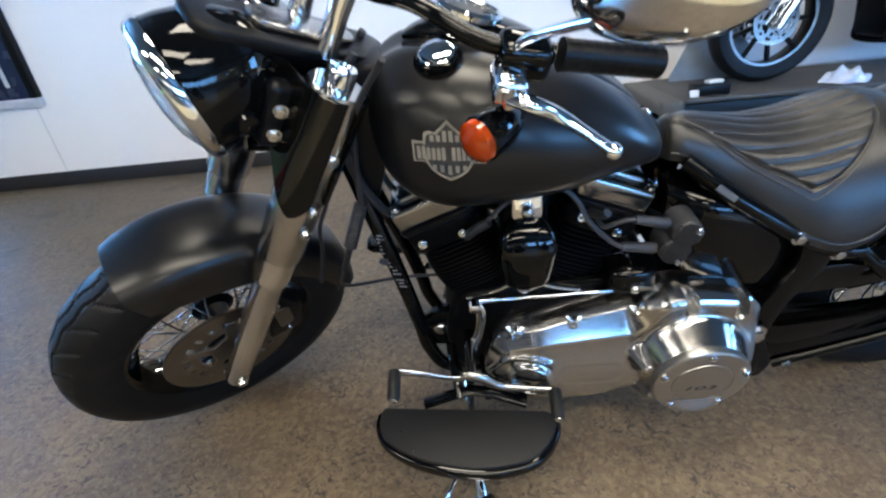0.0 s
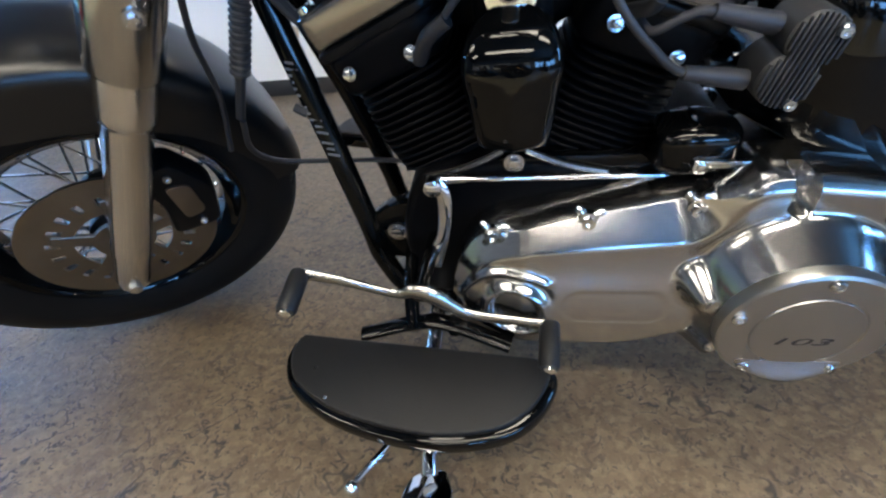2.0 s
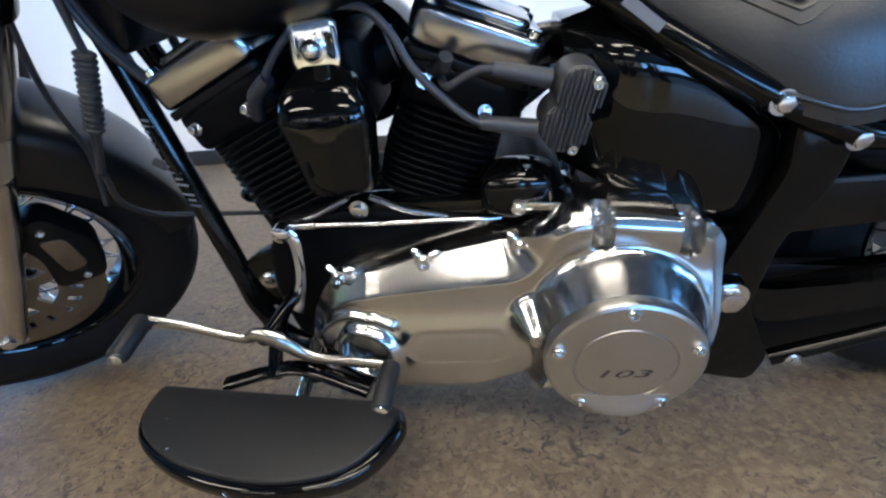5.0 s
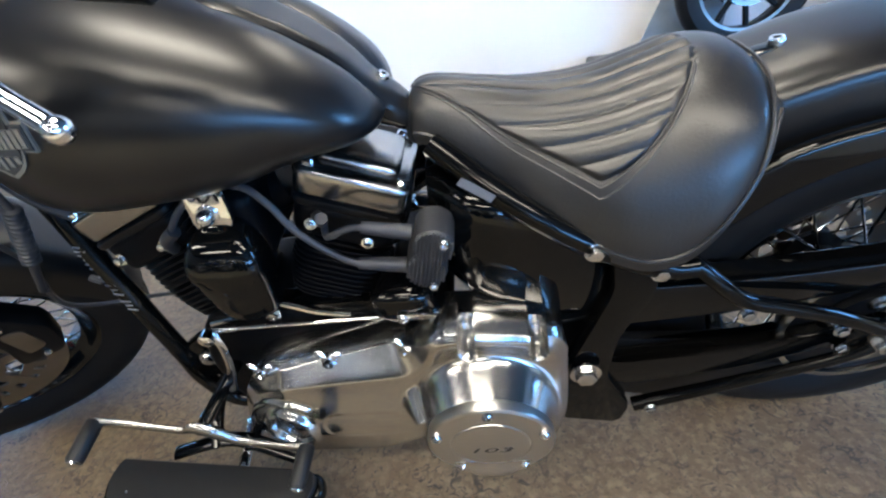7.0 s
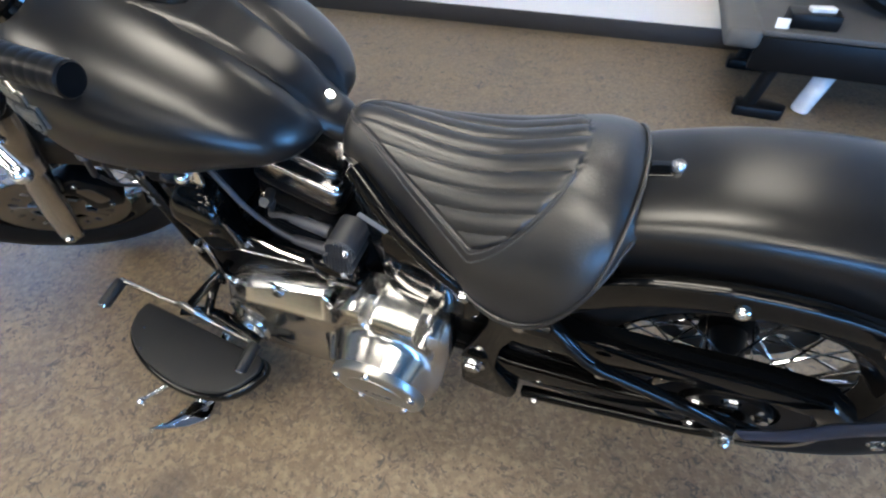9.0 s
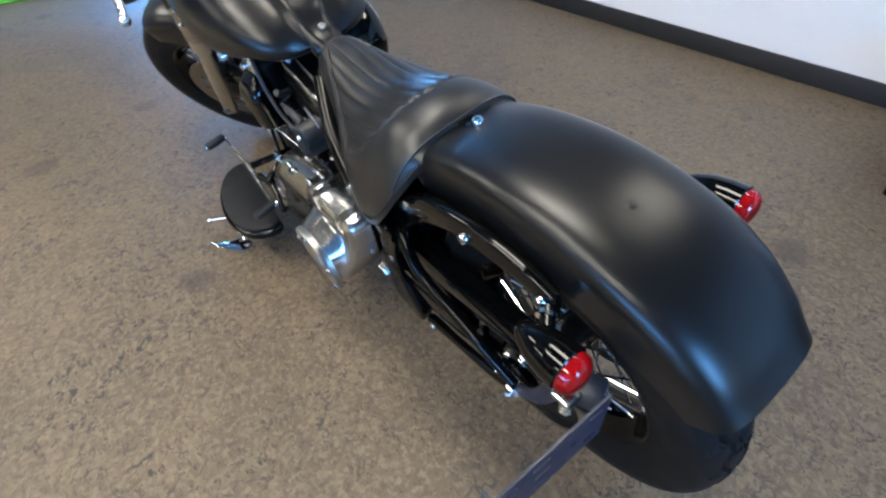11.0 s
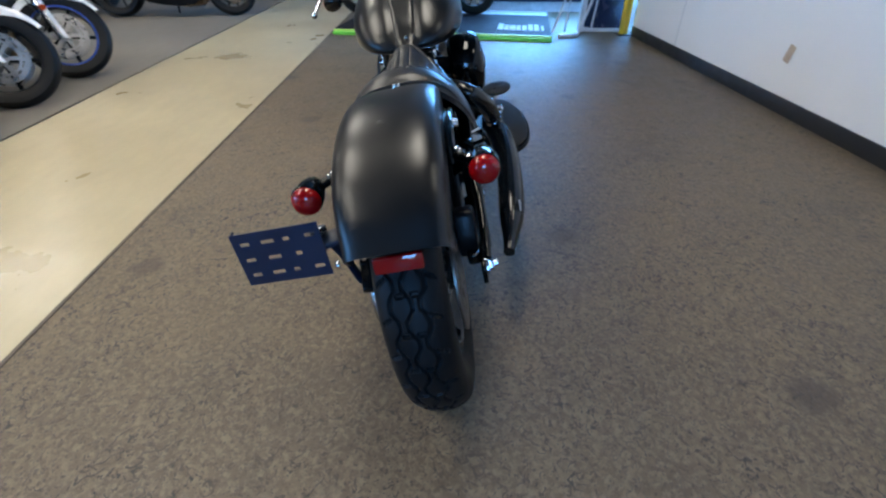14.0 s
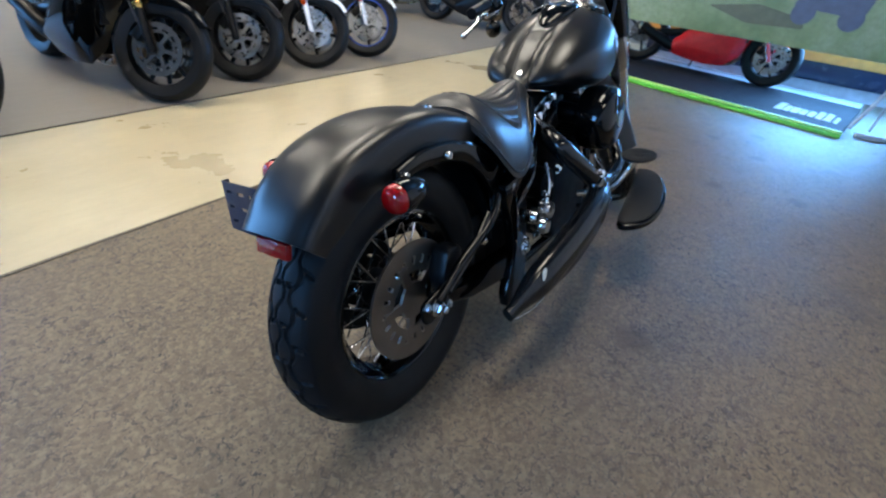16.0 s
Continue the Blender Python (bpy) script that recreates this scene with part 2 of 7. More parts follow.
def rings(bm, sections, closed=True, caps=True):
    """Faces between rings of points of equal length."""
    vs = [[bm.verts.new(p) for p in s] for s in sections]
    n = len(vs[0])
    for a, b in zip(vs, vs[1:]):
        for i in range(n if closed else n - 1):
            j = (i + 1) % n
            bm.faces.new((a[i], a[j], b[j], b[i]))
    if caps and closed:
        bm.faces.new(vs[0][::-1])
        bm.faces.new(vs[-1])
    return vs


def shell(bm, secs):
    rings(bm, secs)
    return bm


def tube(bm, pts, r, seg=12, n=6, squash=(1.0, 1.0), up=(0, 0, 1), caps=True):
    """A round bar swept along a smooth line; r is one radius or a list along the points."""
    line = smooth_line(pts, n) if n > 1 else [Vector(p) for p in pts]
    radii = [r] * len(line) if isinstance(r, (int, float)) else [curve1(i / (len(line) - 1), [(k / (len(r) - 1), q) for k, q in enumerate(r)]) for i in range(len(line))]
    sec = []
    ref = Vector(up)
    for i, p in enumerate(line):
        d = (line[min(i + 1, len(line) - 1)] - line[max(i - 1, 0)]).normalized()
        if abs(d.dot(ref)) > 0.98:
            ref = Vector((1, 0, 0)) if abs(d.x) < 0.9 else Vector((0, 1, 0))
        s = d.cross(ref).normalized()
        u = s.cross(d)
        ref = u
        sec.append([p + radii[i] * (math.cos(a) * squash[0] * s + math.sin(a) * squash[1] * u) for a in (2 * math.pi * k / seg for k in range(seg))])
    rings(bm, sec, True, caps)
    return bm


def lathe(bm, profile, m=Matrix(), seg=40, closed=False):
    """Turns rows of (radius, height) about m's z axis."""
    sec = []
    for r, h in profile:
        sec.append([m @ V(max(r, 1e-5) * math.cos(a), max(r, 1e-5) * math.sin(a), h) for a in (2 * math.pi * k / seg for k in range(seg))])
    if closed:
        vs = [[bm.verts.new(p) for p in s] for s in sec]
        vs.append(vs[0])
        for a, b in zip(vs, vs[1:]):
            for i in range(seg):
                j = (i + 1) % seg
                bm.faces.new((a[i], a[j], b[j], b[i]))
    else:
        rings(bm, sec, True, True)
    return bm


def box(bm, sx, sy, sz, m=Matrix(), bev=0.0, seg=2):
    tmp = bmesh.new()
    bmesh.ops.create_cube(tmp, size=1.0)
    bmesh.ops.transform(tmp, matrix=Matrix.Diagonal((sx, sy, sz, 1)), verts=tmp.verts)
    if bev:
        bmesh.ops.bevel(tmp, geom=tmp.edges[:], offset=bev, segments=seg, affect="EDGES", profile=0.5)
    return absorb(bm, tmp, m)


def absorb(bm, tmp, m=Matrix()):
    made = {v: bm.verts.new(m @ v.co) for v in tmp.verts}
    for f in tmp.faces:
        bm.faces.new([made[v] for v in f.verts])
    tmp.free()
    return bm


def prism(bm, outline, depth, m=Matrix(), bev=0.0, seg=2):
    """A plate of the outline in m's xy plane, depth along z from 0."""
    tmp = bmesh.new()
    lo = [tmp.verts.new((x, y, 0)) for x, y in outline]
    hi = [tmp.verts.new((x, y, depth)) for x, y in outline]
    n = len(lo)
    tmp.faces.new(lo[::-1])
    tmp.faces.new(hi)
    for i in range(n):
        tmp.faces.new((lo[i], lo[(i + 1) % n], hi[(i + 1) % n], hi[i]))
    bmesh.ops.recalc_face_normals(tmp, faces=tmp.faces)
    if bev:
        rim = [e for e in tmp.edges if abs(e.verts[0].co.z - e.verts[1].co.z) < 1e-6]
        bmesh.ops.bevel(tmp, geom=rim, offset=bev, segments=seg, affect="EDGES", profile=0.5)
    return absorb(bm, tmp, m)


def round_outline(pts, r=0.01, n=5):
    """A closed outline with its corners rounded."""
    out = []
    k = len(pts)
    for i in range(k):
        p, a, b = Vector(pts[i]), Vector(pts[i - 1]), Vector(pts[(i + 1) % k])
        q = r[i] if isinstance(r, (list, tuple)) else r
        da, db = (a - p), (b - p)
        q = min(q, da.length * 0.48, db.length * 0.48)
        s, e = p + da.normalized() * q, p + db.normalized() * q
        for j in range(n + 1):
            t = j / n
            out.append(tuple((1 - t) ** 2 * s + 2 * t * (1 - t) * p + t * t * e))
    return out


def side_frame(v=0.0):
    """Takes (u, w) of an outline to the bike's side plane at v; depth runs to the bike's left."""
    return Matrix(((1, 0, 0, 0), (0, 0, -1, v), (0, 1, 0, 0), (0, 0, 0, 1)))


def aim_z(p, d):
    """A frame at p whose z points along d."""
    return Matrix.Translation(p) @ Vector(d).to_track_quat("Z", "Y").to_matrix().to_4x4()


def bolt(bm, p, d, r=0.008, h=0.007, washer=True):
    m = aim_z(p, d)
    if washer:
        lathe(bm, [(0, 0), (r * 1.45, 0), (r * 1.45, h * 0.25), (0, h * 0.25)], m, 16)
    prism(bm, [(r * math.cos(a), r * math.sin(a)) for a in (math.pi / 3 * i for i in range(6))], h, m, bev=r * 0.16)
    return bm


def screw(bm, p, d, r=0.007, h=0.006):
    lathe(bm, [(0, 0), (r, 0), (r, h * 0.6), (r * 0.8, h), (r * 0.45, h), (r * 0.42, h * 0.5), (0, h * 0.5)], aim_z(p, d), 14)
    return bm


def mesh_of(name, bm, material, angle=38, recalc=True):
    if recalc:
        bmesh.ops.recalc_face_normals(bm, faces=bm.faces)
    me = bpy.data.meshes.new(name)
    bm.to_mesh(me)
    bm.free()
    me.materials.append(material)
    me.shade_smooth()
    me.set_sharp_from_angle(angle=radians(angle))
    return me


def part(name, bm, material, parent=None, label="", m=None, angle=38):
    ob = new(name, mesh_of(name, bm, material, angle))
    ob.parent = parent
    if m is not None:
        ob.matrix_local = m
    return tagged(ob, label)


def again(name, me, parent, m, label=""):
    """Another object on the same mesh."""
    ob = new(name, me)
    ob.parent = parent
    ob.matrix_local = m
    return tagged(ob, label)


def empty(name, m, label, category, group="", kind=""):
    ob = new(name)
    ob.matrix_world = m
    ob.empty_display_size = 0.1
    return tagged(ob, label, category, group, kind)


def B():
    return bmesh.new()


def words(bm, text, size, depth, m):
    """Lettering with the built-in font, as solid letters about m's origin."""
    cu = bpy.data.curves.new("letters", "FONT")
    cu.body, cu.size, cu.extrude, cu.align_x, cu.align_y = text, size, depth, "CENTER", "CENTER"
    ob = bpy.data.objects.new("letters", cu)
    scene.collection.objects.link(ob)
    me = bpy.data.meshes.new_from_object(ob.evaluated_get(bpy.context.evaluated_depsgraph_get()))
    bpy.data.objects.remove(ob)
    tmp = bmesh.new()
    tmp.from_mesh(me)
    bpy.data.meshes.remove(me)
    return absorb(bm, tmp, m)

# ---- the hall ----
def slab(name, sx, sy, sz, m, material, label, bev=0.0):
    return tagged(part(name, box(B(), sx, sy, sz, m, bev), material), label, name.split("_")[0], kind="structure")


WALL_TURN = 2.0
W = pose(0, 2.27, 0, 0, 0, WALL_TURN)          # the inner face of the long wall
slab("floor", 15.2, 3.62, 0.3, pose(-2.0, 0.56, -0.15), floor_mat, "brown speckled textured floor covering with dark flecks and stains")
slab("floor_strip", 15.2, 1.25, 0.3, pose(-2.0, -1.877, -0.153), strip_mat, "cream sealed concrete aisle with a glossy finish")
slab("floor_bay", 15.2, 7.6, 0.3, pose(-2.0, -6.304, -0.15), bay_mat, "grey brown speckled floor of the parking bay")
slab("wall_north", 10.2, 0.16, CEIL, W @ pose(0.35, 0.08, CEIL / 2), wall_mat, "plain white painted wall")
slab("wall_south", 15.2, 0.16, 1.05, pose(-2, -10.1, 0.525), grey_wall, "plain grey painted wall under the window band")
slab("wall_south_head", 15.2, 0.16, CEIL - 2.45, pose(-2, -10.1, (CEIL + 2.45) / 2), grey_wall, "plain grey wall above the window band")
_band = tagged(part("window_4", box(B(), 15.2, 0.06, 0.05, pose(-2, -10.1, 1.075)), pale_metal), "long window band with pale metal frames", "window", kind="structure")
for _i in range(13):
    part("mullion", box(B(), 0.22, 0.06, 1.36, pose(-8.0 + 1.0 * _i, -9.85, 1.76), 0.004), pale_metal, _band)
slab("baseboard", 10.18, 0.012, 0.098, W @ pose(0.35, -0.006, 0.049), base_mat, "black vinyl baseboard along the white wall", 0.003)
slab("wall_joint", 0.005, 0.003, 1.9, W @ pose(-3.72, -0.0012, 1.05), pale_metal, "thin vertical joint in the white wall")
slab("ceiling", 15.4, 12.8, 0.1, pose(-2, -3.8, CEIL + 0.05), ceil_mat, "unseen ceiling kept dark to hold back bounce light")
slab("trim", 15.2, 0.014, 0.004, pose(-2, -1.251, 0.002), brown_edge, "brown line along the edge of a floor covering", 0.001)
# Shadow line at the bay edge, put into a thin brown strip.
slab("trim_bay", 15.2, 0.014, 0.004, pose(-2, -2.503, 0.002), brown_edge, "brown line along the edge of a floor covering", 0.001)


def end_wall(name, x, y0, y1, glass_name, band=None):
    """An end wall with a shop-front opening from y0 to y1, mullions and a sill; band: a second opening (y, y, z, z)."""
    mid, wide = (y0 + y1) / 2, y1 - y0
    slab(name + "_sill", 0.16, wide, 0.35, pose(x, mid, 0.175), wall_mat, "low white wall under the shop-front glazing")
    slab(name + "_head", 0.16, wide, CEIL - 3.1, pose(x, mid, (CEIL + 3.1) / 2), wall_mat, "white wall above the shop-front glazing")
    if band:
        a, b, lo, hi = band
        slab(name, 0.16, y0 - b, CEIL, pose(x, (y0 + b) / 2, CEIL / 2), grey_wall, "plain grey painted end wall")
        slab(name + "_pier", 0.16, a + 10.18, CEIL, pose(x, (a - 10.18) / 2, CEIL / 2), grey_wall, "plain grey painted end wall")
        slab(name + "_low", 0.16, b - a, lo, pose(x, (a + b) / 2, lo / 2), grey_wall, "plain grey wall under the window band")
        slab(name + "_top", 0.16, b - a, CEIL - hi, pose(x, (a + b) / 2, (CEIL + hi) / 2), grey_wall, "plain grey wall above the window band")
    else:
        slab(name, 0.16, y0 + 10.18, CEIL, pose(x, (y0 - 10.18) / 2, CEIL / 2), grey_wall, "plain grey painted end wall")
    slab(name + "_side", 0.16, 2.5 - y1, CEIL, pose(x, (y1 + 2.5) / 2, CEIL / 2), wall_mat, "plain white painted end wall")
    root = tagged(part(glass_name, box(B(), 0.06, wide, 0.05, pose(x, mid, 0.375)), pale_metal), "shop-front window with pale metal frame", "window", kind="structure")
    n = int(wide / 1.15)
    for i in range(n + 1):
        part("mullion", box(B(), 0.06, 0.05, 2.70, pose(x, y0 + 0.025 + i * (wide - 0.05) / n, 1.75), 0.004), pale_metal, root)


end_wall("wall_west", -7.7, -0.9, 2.3, "window_1")
end_wall("wall_east", 5.6, -1.2, 2.3, "window_2", (-9.3, -2.6, 0.9, 2.5))
_pane = tagged(part("window_5", box(B(), 0.06, 6.7, 0.05, pose(5.6, -5.95, 0.925)), pale_metal), "window band in the end wall with pale metal frames", "window", kind="structure")
for _i in range(7):
    part("mullion", box(B(), 0.06, 0.07, 1.5, pose(5.6, -9.2 + 1.08 * _i, 1.70), 0.004), pale_metal, _pane)
# the glazed corner beyond the end of the long wall
slab("wall_corner_head", 2.7, 0.16, 0.9, pose(-6.35, 3.0, CEIL - 0.45), wall_mat, "white wall above the corner glazing")
_pane = tagged(part("window_6", box(B(), 2.7, 0.06, 0.05, pose(-6.35, 3.0, 0.025)), pale_metal), "corner glazing with pale metal frames", "window", kind="structure")
for _i in range(3):
    part("mullion", box(B(), 0.05, 0.06, 2.45, pose(-7.6 + 1.25 * _i, 3.0, 1.275), 0.004), pale_metal, _pane)

lamp_panel = Nodes("lamp_diffuser").put(Base_Color=(0.9, 0.9, 0.88, 1), Roughness=0.4)
lamp_panel.b.inputs["Emission Color"].default_value = (1.0, 0.94, 0.82, 1)
lamp_panel.b.inputs["Emission Strength"].default_value = 19.0


def ceiling_light(x, y, sx=1.84, sy=0.66):
    e = empty("ceiling_light", pose(x, y, CEIL), "white ceiling light panel with warm glowing diffuser", "ceiling light", "ceiling lights")
    part("frame", box(B(), sx, sy, 0.05, pose(0, 0, -0.026), 0.004), white_paint, e)
    part("diffuser", box(B(), sx - 0.06, sy - 0.06, 0.012, pose(0, 0, -0.058)), lamp_panel.m, e)
    return e


ceiling_light(-0.85, -0.25, 1.5, 0.62)
ceiling_light(0.15, 1.42, 0.9, 0.34)
_light = ceiling_light(-1.05, -2.3)
for _x, _y in ((-4.4, -2.6), (0.9, -3.0), (-1.2, -5.8), (-4.4, -5.8)):
    copy_thing(_light, pose(_x, _y, CEIL))

# ---- the black motorcycle ----
# Built upright about the rear wheel's foot: x to the tail, y to the bike's right, z up; then leaned on its stand.
LEAN_DEG = 11.4
bike = empty("motorcycle", pose(0, 0.007, 0.001, LEAN_DEG), "matte black cruiser motorcycle leaning on its chrome side stand", "motorcycle")

RAKE, STEER = radians(31), radians(39)
HEAD = V(-1.755, 0, 0)
STEER_AXIS = V(math.sin(RAKE), 0, math.cos(RAKE))
FRONT = Matrix.Translation(HEAD) @ Matrix.Rotation(STEER, 4, STEER_AXIS) @ Matrix.Translation(-HEAD)
F_AX, R_AX = V(-1.618, 0, 0.318), V(0, 0, 0.319)


def wheel_frame(c):
    """z along the axle, to the bike's left."""
    return Matrix.Translation(c) @ Matrix(((1, 0, 0, 0), (0, 0, -1, 0), (0, 1, 0, 0), (0, 0, 0, 1)))


def tyre_mesh(R, hw, rim_r, around, tread):
    """A tyre with its tread cut in; tread(s, t) gives the groove depth at s metres round and t from -1 to 1 across."""
    prof = []
    n_t = 44
    for i in range(n_t + 1):
        t = -1 + 2 * i / n_t
        prof.append((R - (hw * 0.62) * (1 - math.sqrt(max(0, 1 - (t * 0.93) ** 2))), t * hw * 0.93, t))
    side = [(R - hw * 0.62, 1.0), (R - hw * 0.9, 1.03), (R - hw * 1.12, 1.0), (rim_r + 0.012, 0.83), (rim_r + 0.004, 0.76), (rim_r - 0.004, 0.66)]
    left = [(r, -k * hw, None) for r, k in side[::-1]]
    right = [(r, k * hw, None) for r, k in side]
    prof = left + prof + right
    bm = B()
    cols = []
    for j in range(around):
        a = 2 * math.pi * j / around
        col = []
        for r, h, t in prof:
            d = tread(a * R, t) if t is not None else 0.0
            col.append(bm.verts.new(((r - d) * math.cos(a), (r - d) * math.sin(a), h)))
        cols.append(col)
    for j in range(around):
        p, q = cols[j], cols[(j + 1) % around]
        for i in range(len(prof) - 1):
            bm.faces.new((p[i], q[i], q[i + 1], p[i + 1]))
    return bm


def tri(x):
    x = x % 1.0
    return 4 * x - 1 if x < 0.5 else 3 - 4 * x


def rear_tread(s, t):
    per = 2 * math.pi * 0.319 / 26
    q = s / per
    d = 9.0
    for c, ph, amp in ((0.0, 0.0, 0.13), (-0.45, 0.5, 0.12), (0.45, 0.5, 0.12)):
        d = min(d, abs(t - c - amp * max(-0.8, min(0.8, 1.4 * tri(q + ph)))) * 0.07)
    for side in (-1, 1):
        tt = t * side
        if 0.12 < tt < 0.34:
            f = (q + 0.25) % 1.0
            d = min(d, abs(f - 0.5) * per * 1.0)
        if 0.56 < tt < 0.9:
            f = (q + 0.75 + (tt - 0.5) * 0.5) % 1.0
            d = min(d, abs(f - 0.5) * per)
    return 0.0055 * max(0.0, min(1.0, (0.0042 - d) / 0.0016))


def front_tread(s, t):
    per = 2 * math.pi * 0.318 / 30
    q = s / per
    d = 9.0
    for c in (-0.22, 0.22):
        d = min(d, abs(t - c - 0.05 * math.sin(2 * math.pi * q)) * 0.066)
    tt = abs(t)
    if 0.3 < tt < 0.92:
        f = (q + (tt - 0.3) * 0.9 + (0.5 if t < 0 else 0)) % 1.0
        d = min(d, abs(f - 0.5) * per)
    return 0.005 * max(0.0, min(1.0, (0.0040 - d) / 0.0016))


def rim_mesh(rim_r, hw):
    bm = B()
    pr = [(rim_r + 0.008, -hw), (rim_r - 0.004, -hw - 0.003), (rim_r - 0.012, -hw + 0.004), (rim_r - 0.016, -hw + 0.014), (rim_r - 0.032, -hw * 0.45),
          (rim_r - 0.036, 0), (rim_r - 0.032, hw * 0.45), (rim_r - 0.016, hw - 0.014), (rim_r - 0.012, hw - 0.004), (rim_r - 0.004, hw + 0.003), (rim_r + 0.008, hw), (rim_r - 0.024, 0)]
    return lathe(bm, pr, Matrix(), 72, closed=True)


def disc_mesh(r_out, r_in, th, slots=10):
    """A brake disc: a ring with long curved slots through it, on a spider."""
    bm = B()
    n = 120
    rows = [r_in, r_in + (r_out - r_in) * 0.24, r_in + (r_out - r_in) * 0.50, r_in + (r_out - r_in) * 0.7, r_out]
    def v(r, i, z):
        a = 2 * math.pi * i / n
        return bm.verts.new((r * math.cos(a), r * math.sin(a), z))
    top = [[v(r, i, th / 2) for i in range(n)] for r in rows]
    bot = [[v(r, i, -th / 2) for i in range(n)] for r in rows]
    per = n // slots
    def hole(k, i):
        return k == 1 and 1 <= i % per <= per - 4
    for i in range(n):
        j = (i + 1) % n
        for k in range(4):
            if hole(k, i):
                for a, b in ((k, k + 1),):
                    if not hole(k, i - 1):
                        bm.faces.new((top[a][i], top[b][i], bot[b][i], bot[a][i]))
                    if not hole(k, j):
                        bm.faces.new((top[a][j], bot[a][j], bot[b][j], top[b][j]))
                bm.faces.new((top[k][i], bot[k][i], bot[k][j], top[k][j]))
                bm.faces.new((top[k + 1][i], top[k + 1][j], bot[k + 1][j], bot[k + 1][i]))
                continue
            bm.faces.new((top[k][i], top[k][j], top[k + 1][j], top[k + 1][i]))
            bm.faces.new((bot[k][i], bot[k + 1][i], bot[k + 1][j], bot[k][j]))
        bm.faces.new((top[4][i], top[4][j], bot[4][j], bot[4][i]))
        bm.faces.new((top[0][i], bot[0][i], bot[0][j], top[0][j]))
    return bm


def spider_mesh(r, arms, th):
    """The star-shaped carrier of a brake disc, one piece."""
    line = []
    for i in range(arms):
        a = 2 * math.pi * i / arms
        w = 0.011 / r
        for da, rr in ((-math.pi / arms, 0.046), (-0.26, 0.047), (-w, r + 0.004), (w, r + 0.004), (0.26, 0.047)):
            line.append((rr * math.cos(a + da), rr * math.sin(a + da)))
    return prism(B(), line, th * 2, pose(0, 0, -th), 0.001, 1)


def laced_wheel(name, c, R, hw, tread, around, m, rotor_side, rotor_label):
    base = wheel_frame(c)
    wm = m @ base
    root = part(name, rim_mesh(0.207, 0.048), gloss, bike, "black steel laced wheel rim", wm)
    part("tyre", tyre_mesh(R, hw, 0.205, around, tread), rubber, root, "black rubber tyre", angle=30)
    hub = B()
    lathe(hub, [(0.0, -0.062), (0.040, -0.062), (0.048, -0.055), (0.048, -0.046), (0.030, -0.036), (0.026, 0), (0.030, 0.036), (0.048, 0.046), (0.048, 0.055), (0.040, 0.062), (0, 0.062)], Matrix(), 36)
    part("hub", hub, satin_black, root)
    rod = lathe(B(), [(0, 0), (0.0021, 0), (0.0021, 0.158), (0.0034, 0.160), (0.0034, 0.172), (0, 0.172)], Matrix(), 8)
    me = mesh_of("spoke", rod, chrome)
    for i in range(40):
        side = -1 if i % 2 else 1
        lean = 1 if (i // 2) % 2 else -1
        a0 = 2 * math.pi * (i // 2) / 20 + (0.16 if side > 0 else 0)
        a1 = a0 + lean * 0.62
        p = V(0.045 * math.cos(a0), 0.045 * math.sin(a0), side * 0.050)
        q = V(0.184 * math.cos(a1), 0.184 * math.sin(a1), side * 0.010)
        k = (q - p).length / 0.170
        again("spoke", me, root, aim_z(p, q - p) @ Matrix.Diagonal((1, 1, k, 1)))
    if rotor_side:
        z = rotor_side * 0.074
        part("brake_disc", disc_mesh(0.146, 0.072, 0.005, 20), steel, root, rotor_label, pose(0, 0, z))
        part("disc_carrier", spider_mesh(0.098, 5, 0.004), steel, root, "", pose(0, 0, z) @ (Matrix() if rotor_side > 0 else Matrix.Rotation(math.pi, 4, "X")))
    return root


front_wheel = laced_wheel("front_wheel", F_AX, 0.318, 0.066, front_tread, 360, FRONT, 1, "grey steel brake disc with curved slots")
rear_wheel = laced_wheel("rear_wheel", R_AX, 0.320, 0.067, rear_tread, 468, Matrix(), -1, "grey steel brake disc with curved slots")


def fender_mesh(c, a0, a1, n, radius, half, drop, shoulder, th=0.004, power=3.0):
    """A wheel cover: radius(a), half-width(a) and skirt drop(a) along the angle a (degrees, 0 to the tail, 90 up)."""
    bm = B()
    outer, inner = [], []
    m = 26
    for i in range(n + 1):
        a = radians(a0 + (a1 - a0) * i / n)
        deg = math.degrees(a)
        R, hw, dr = radius(deg), half(deg), drop(deg)
        out_row, in_row = [], []
        for j in range(m + 1):
            t = -1 + 2 * j / m
            # an arch: flat crown, round shoulders, straight skirts
            s = abs(t)
            arc = min(s / 0.72, 1.0)
            v = hw * math.sin(arc * math.pi / 2) ** (2 / power * 1.15) if s > 0 else 0.0
            h = shoulder * (1 - max(0.0, math.cos(arc * math.pi / 2)) ** (2 / power))
            if s > 0.72:
                h += (dr - shoulder) * (s - 0.72) / 0.28
            sg = -1 if t < 0 else 1
            d = V(math.cos(a), 0, math.sin(a))
            out_row.append(c + d * (R - h) + V(0, sg * v, 0))
            in_row.append(c + d * (R - th - h * (1 - th / max(dr, 0.02))) + V(0, sg * max(0, v - th), 0))
        outer.append(out_row)
        inner.append(in_row)
    sec = [o + i[::-1] for o, i in zip(outer, inner)]
    rings(bm, sec, True, True)
    return bm


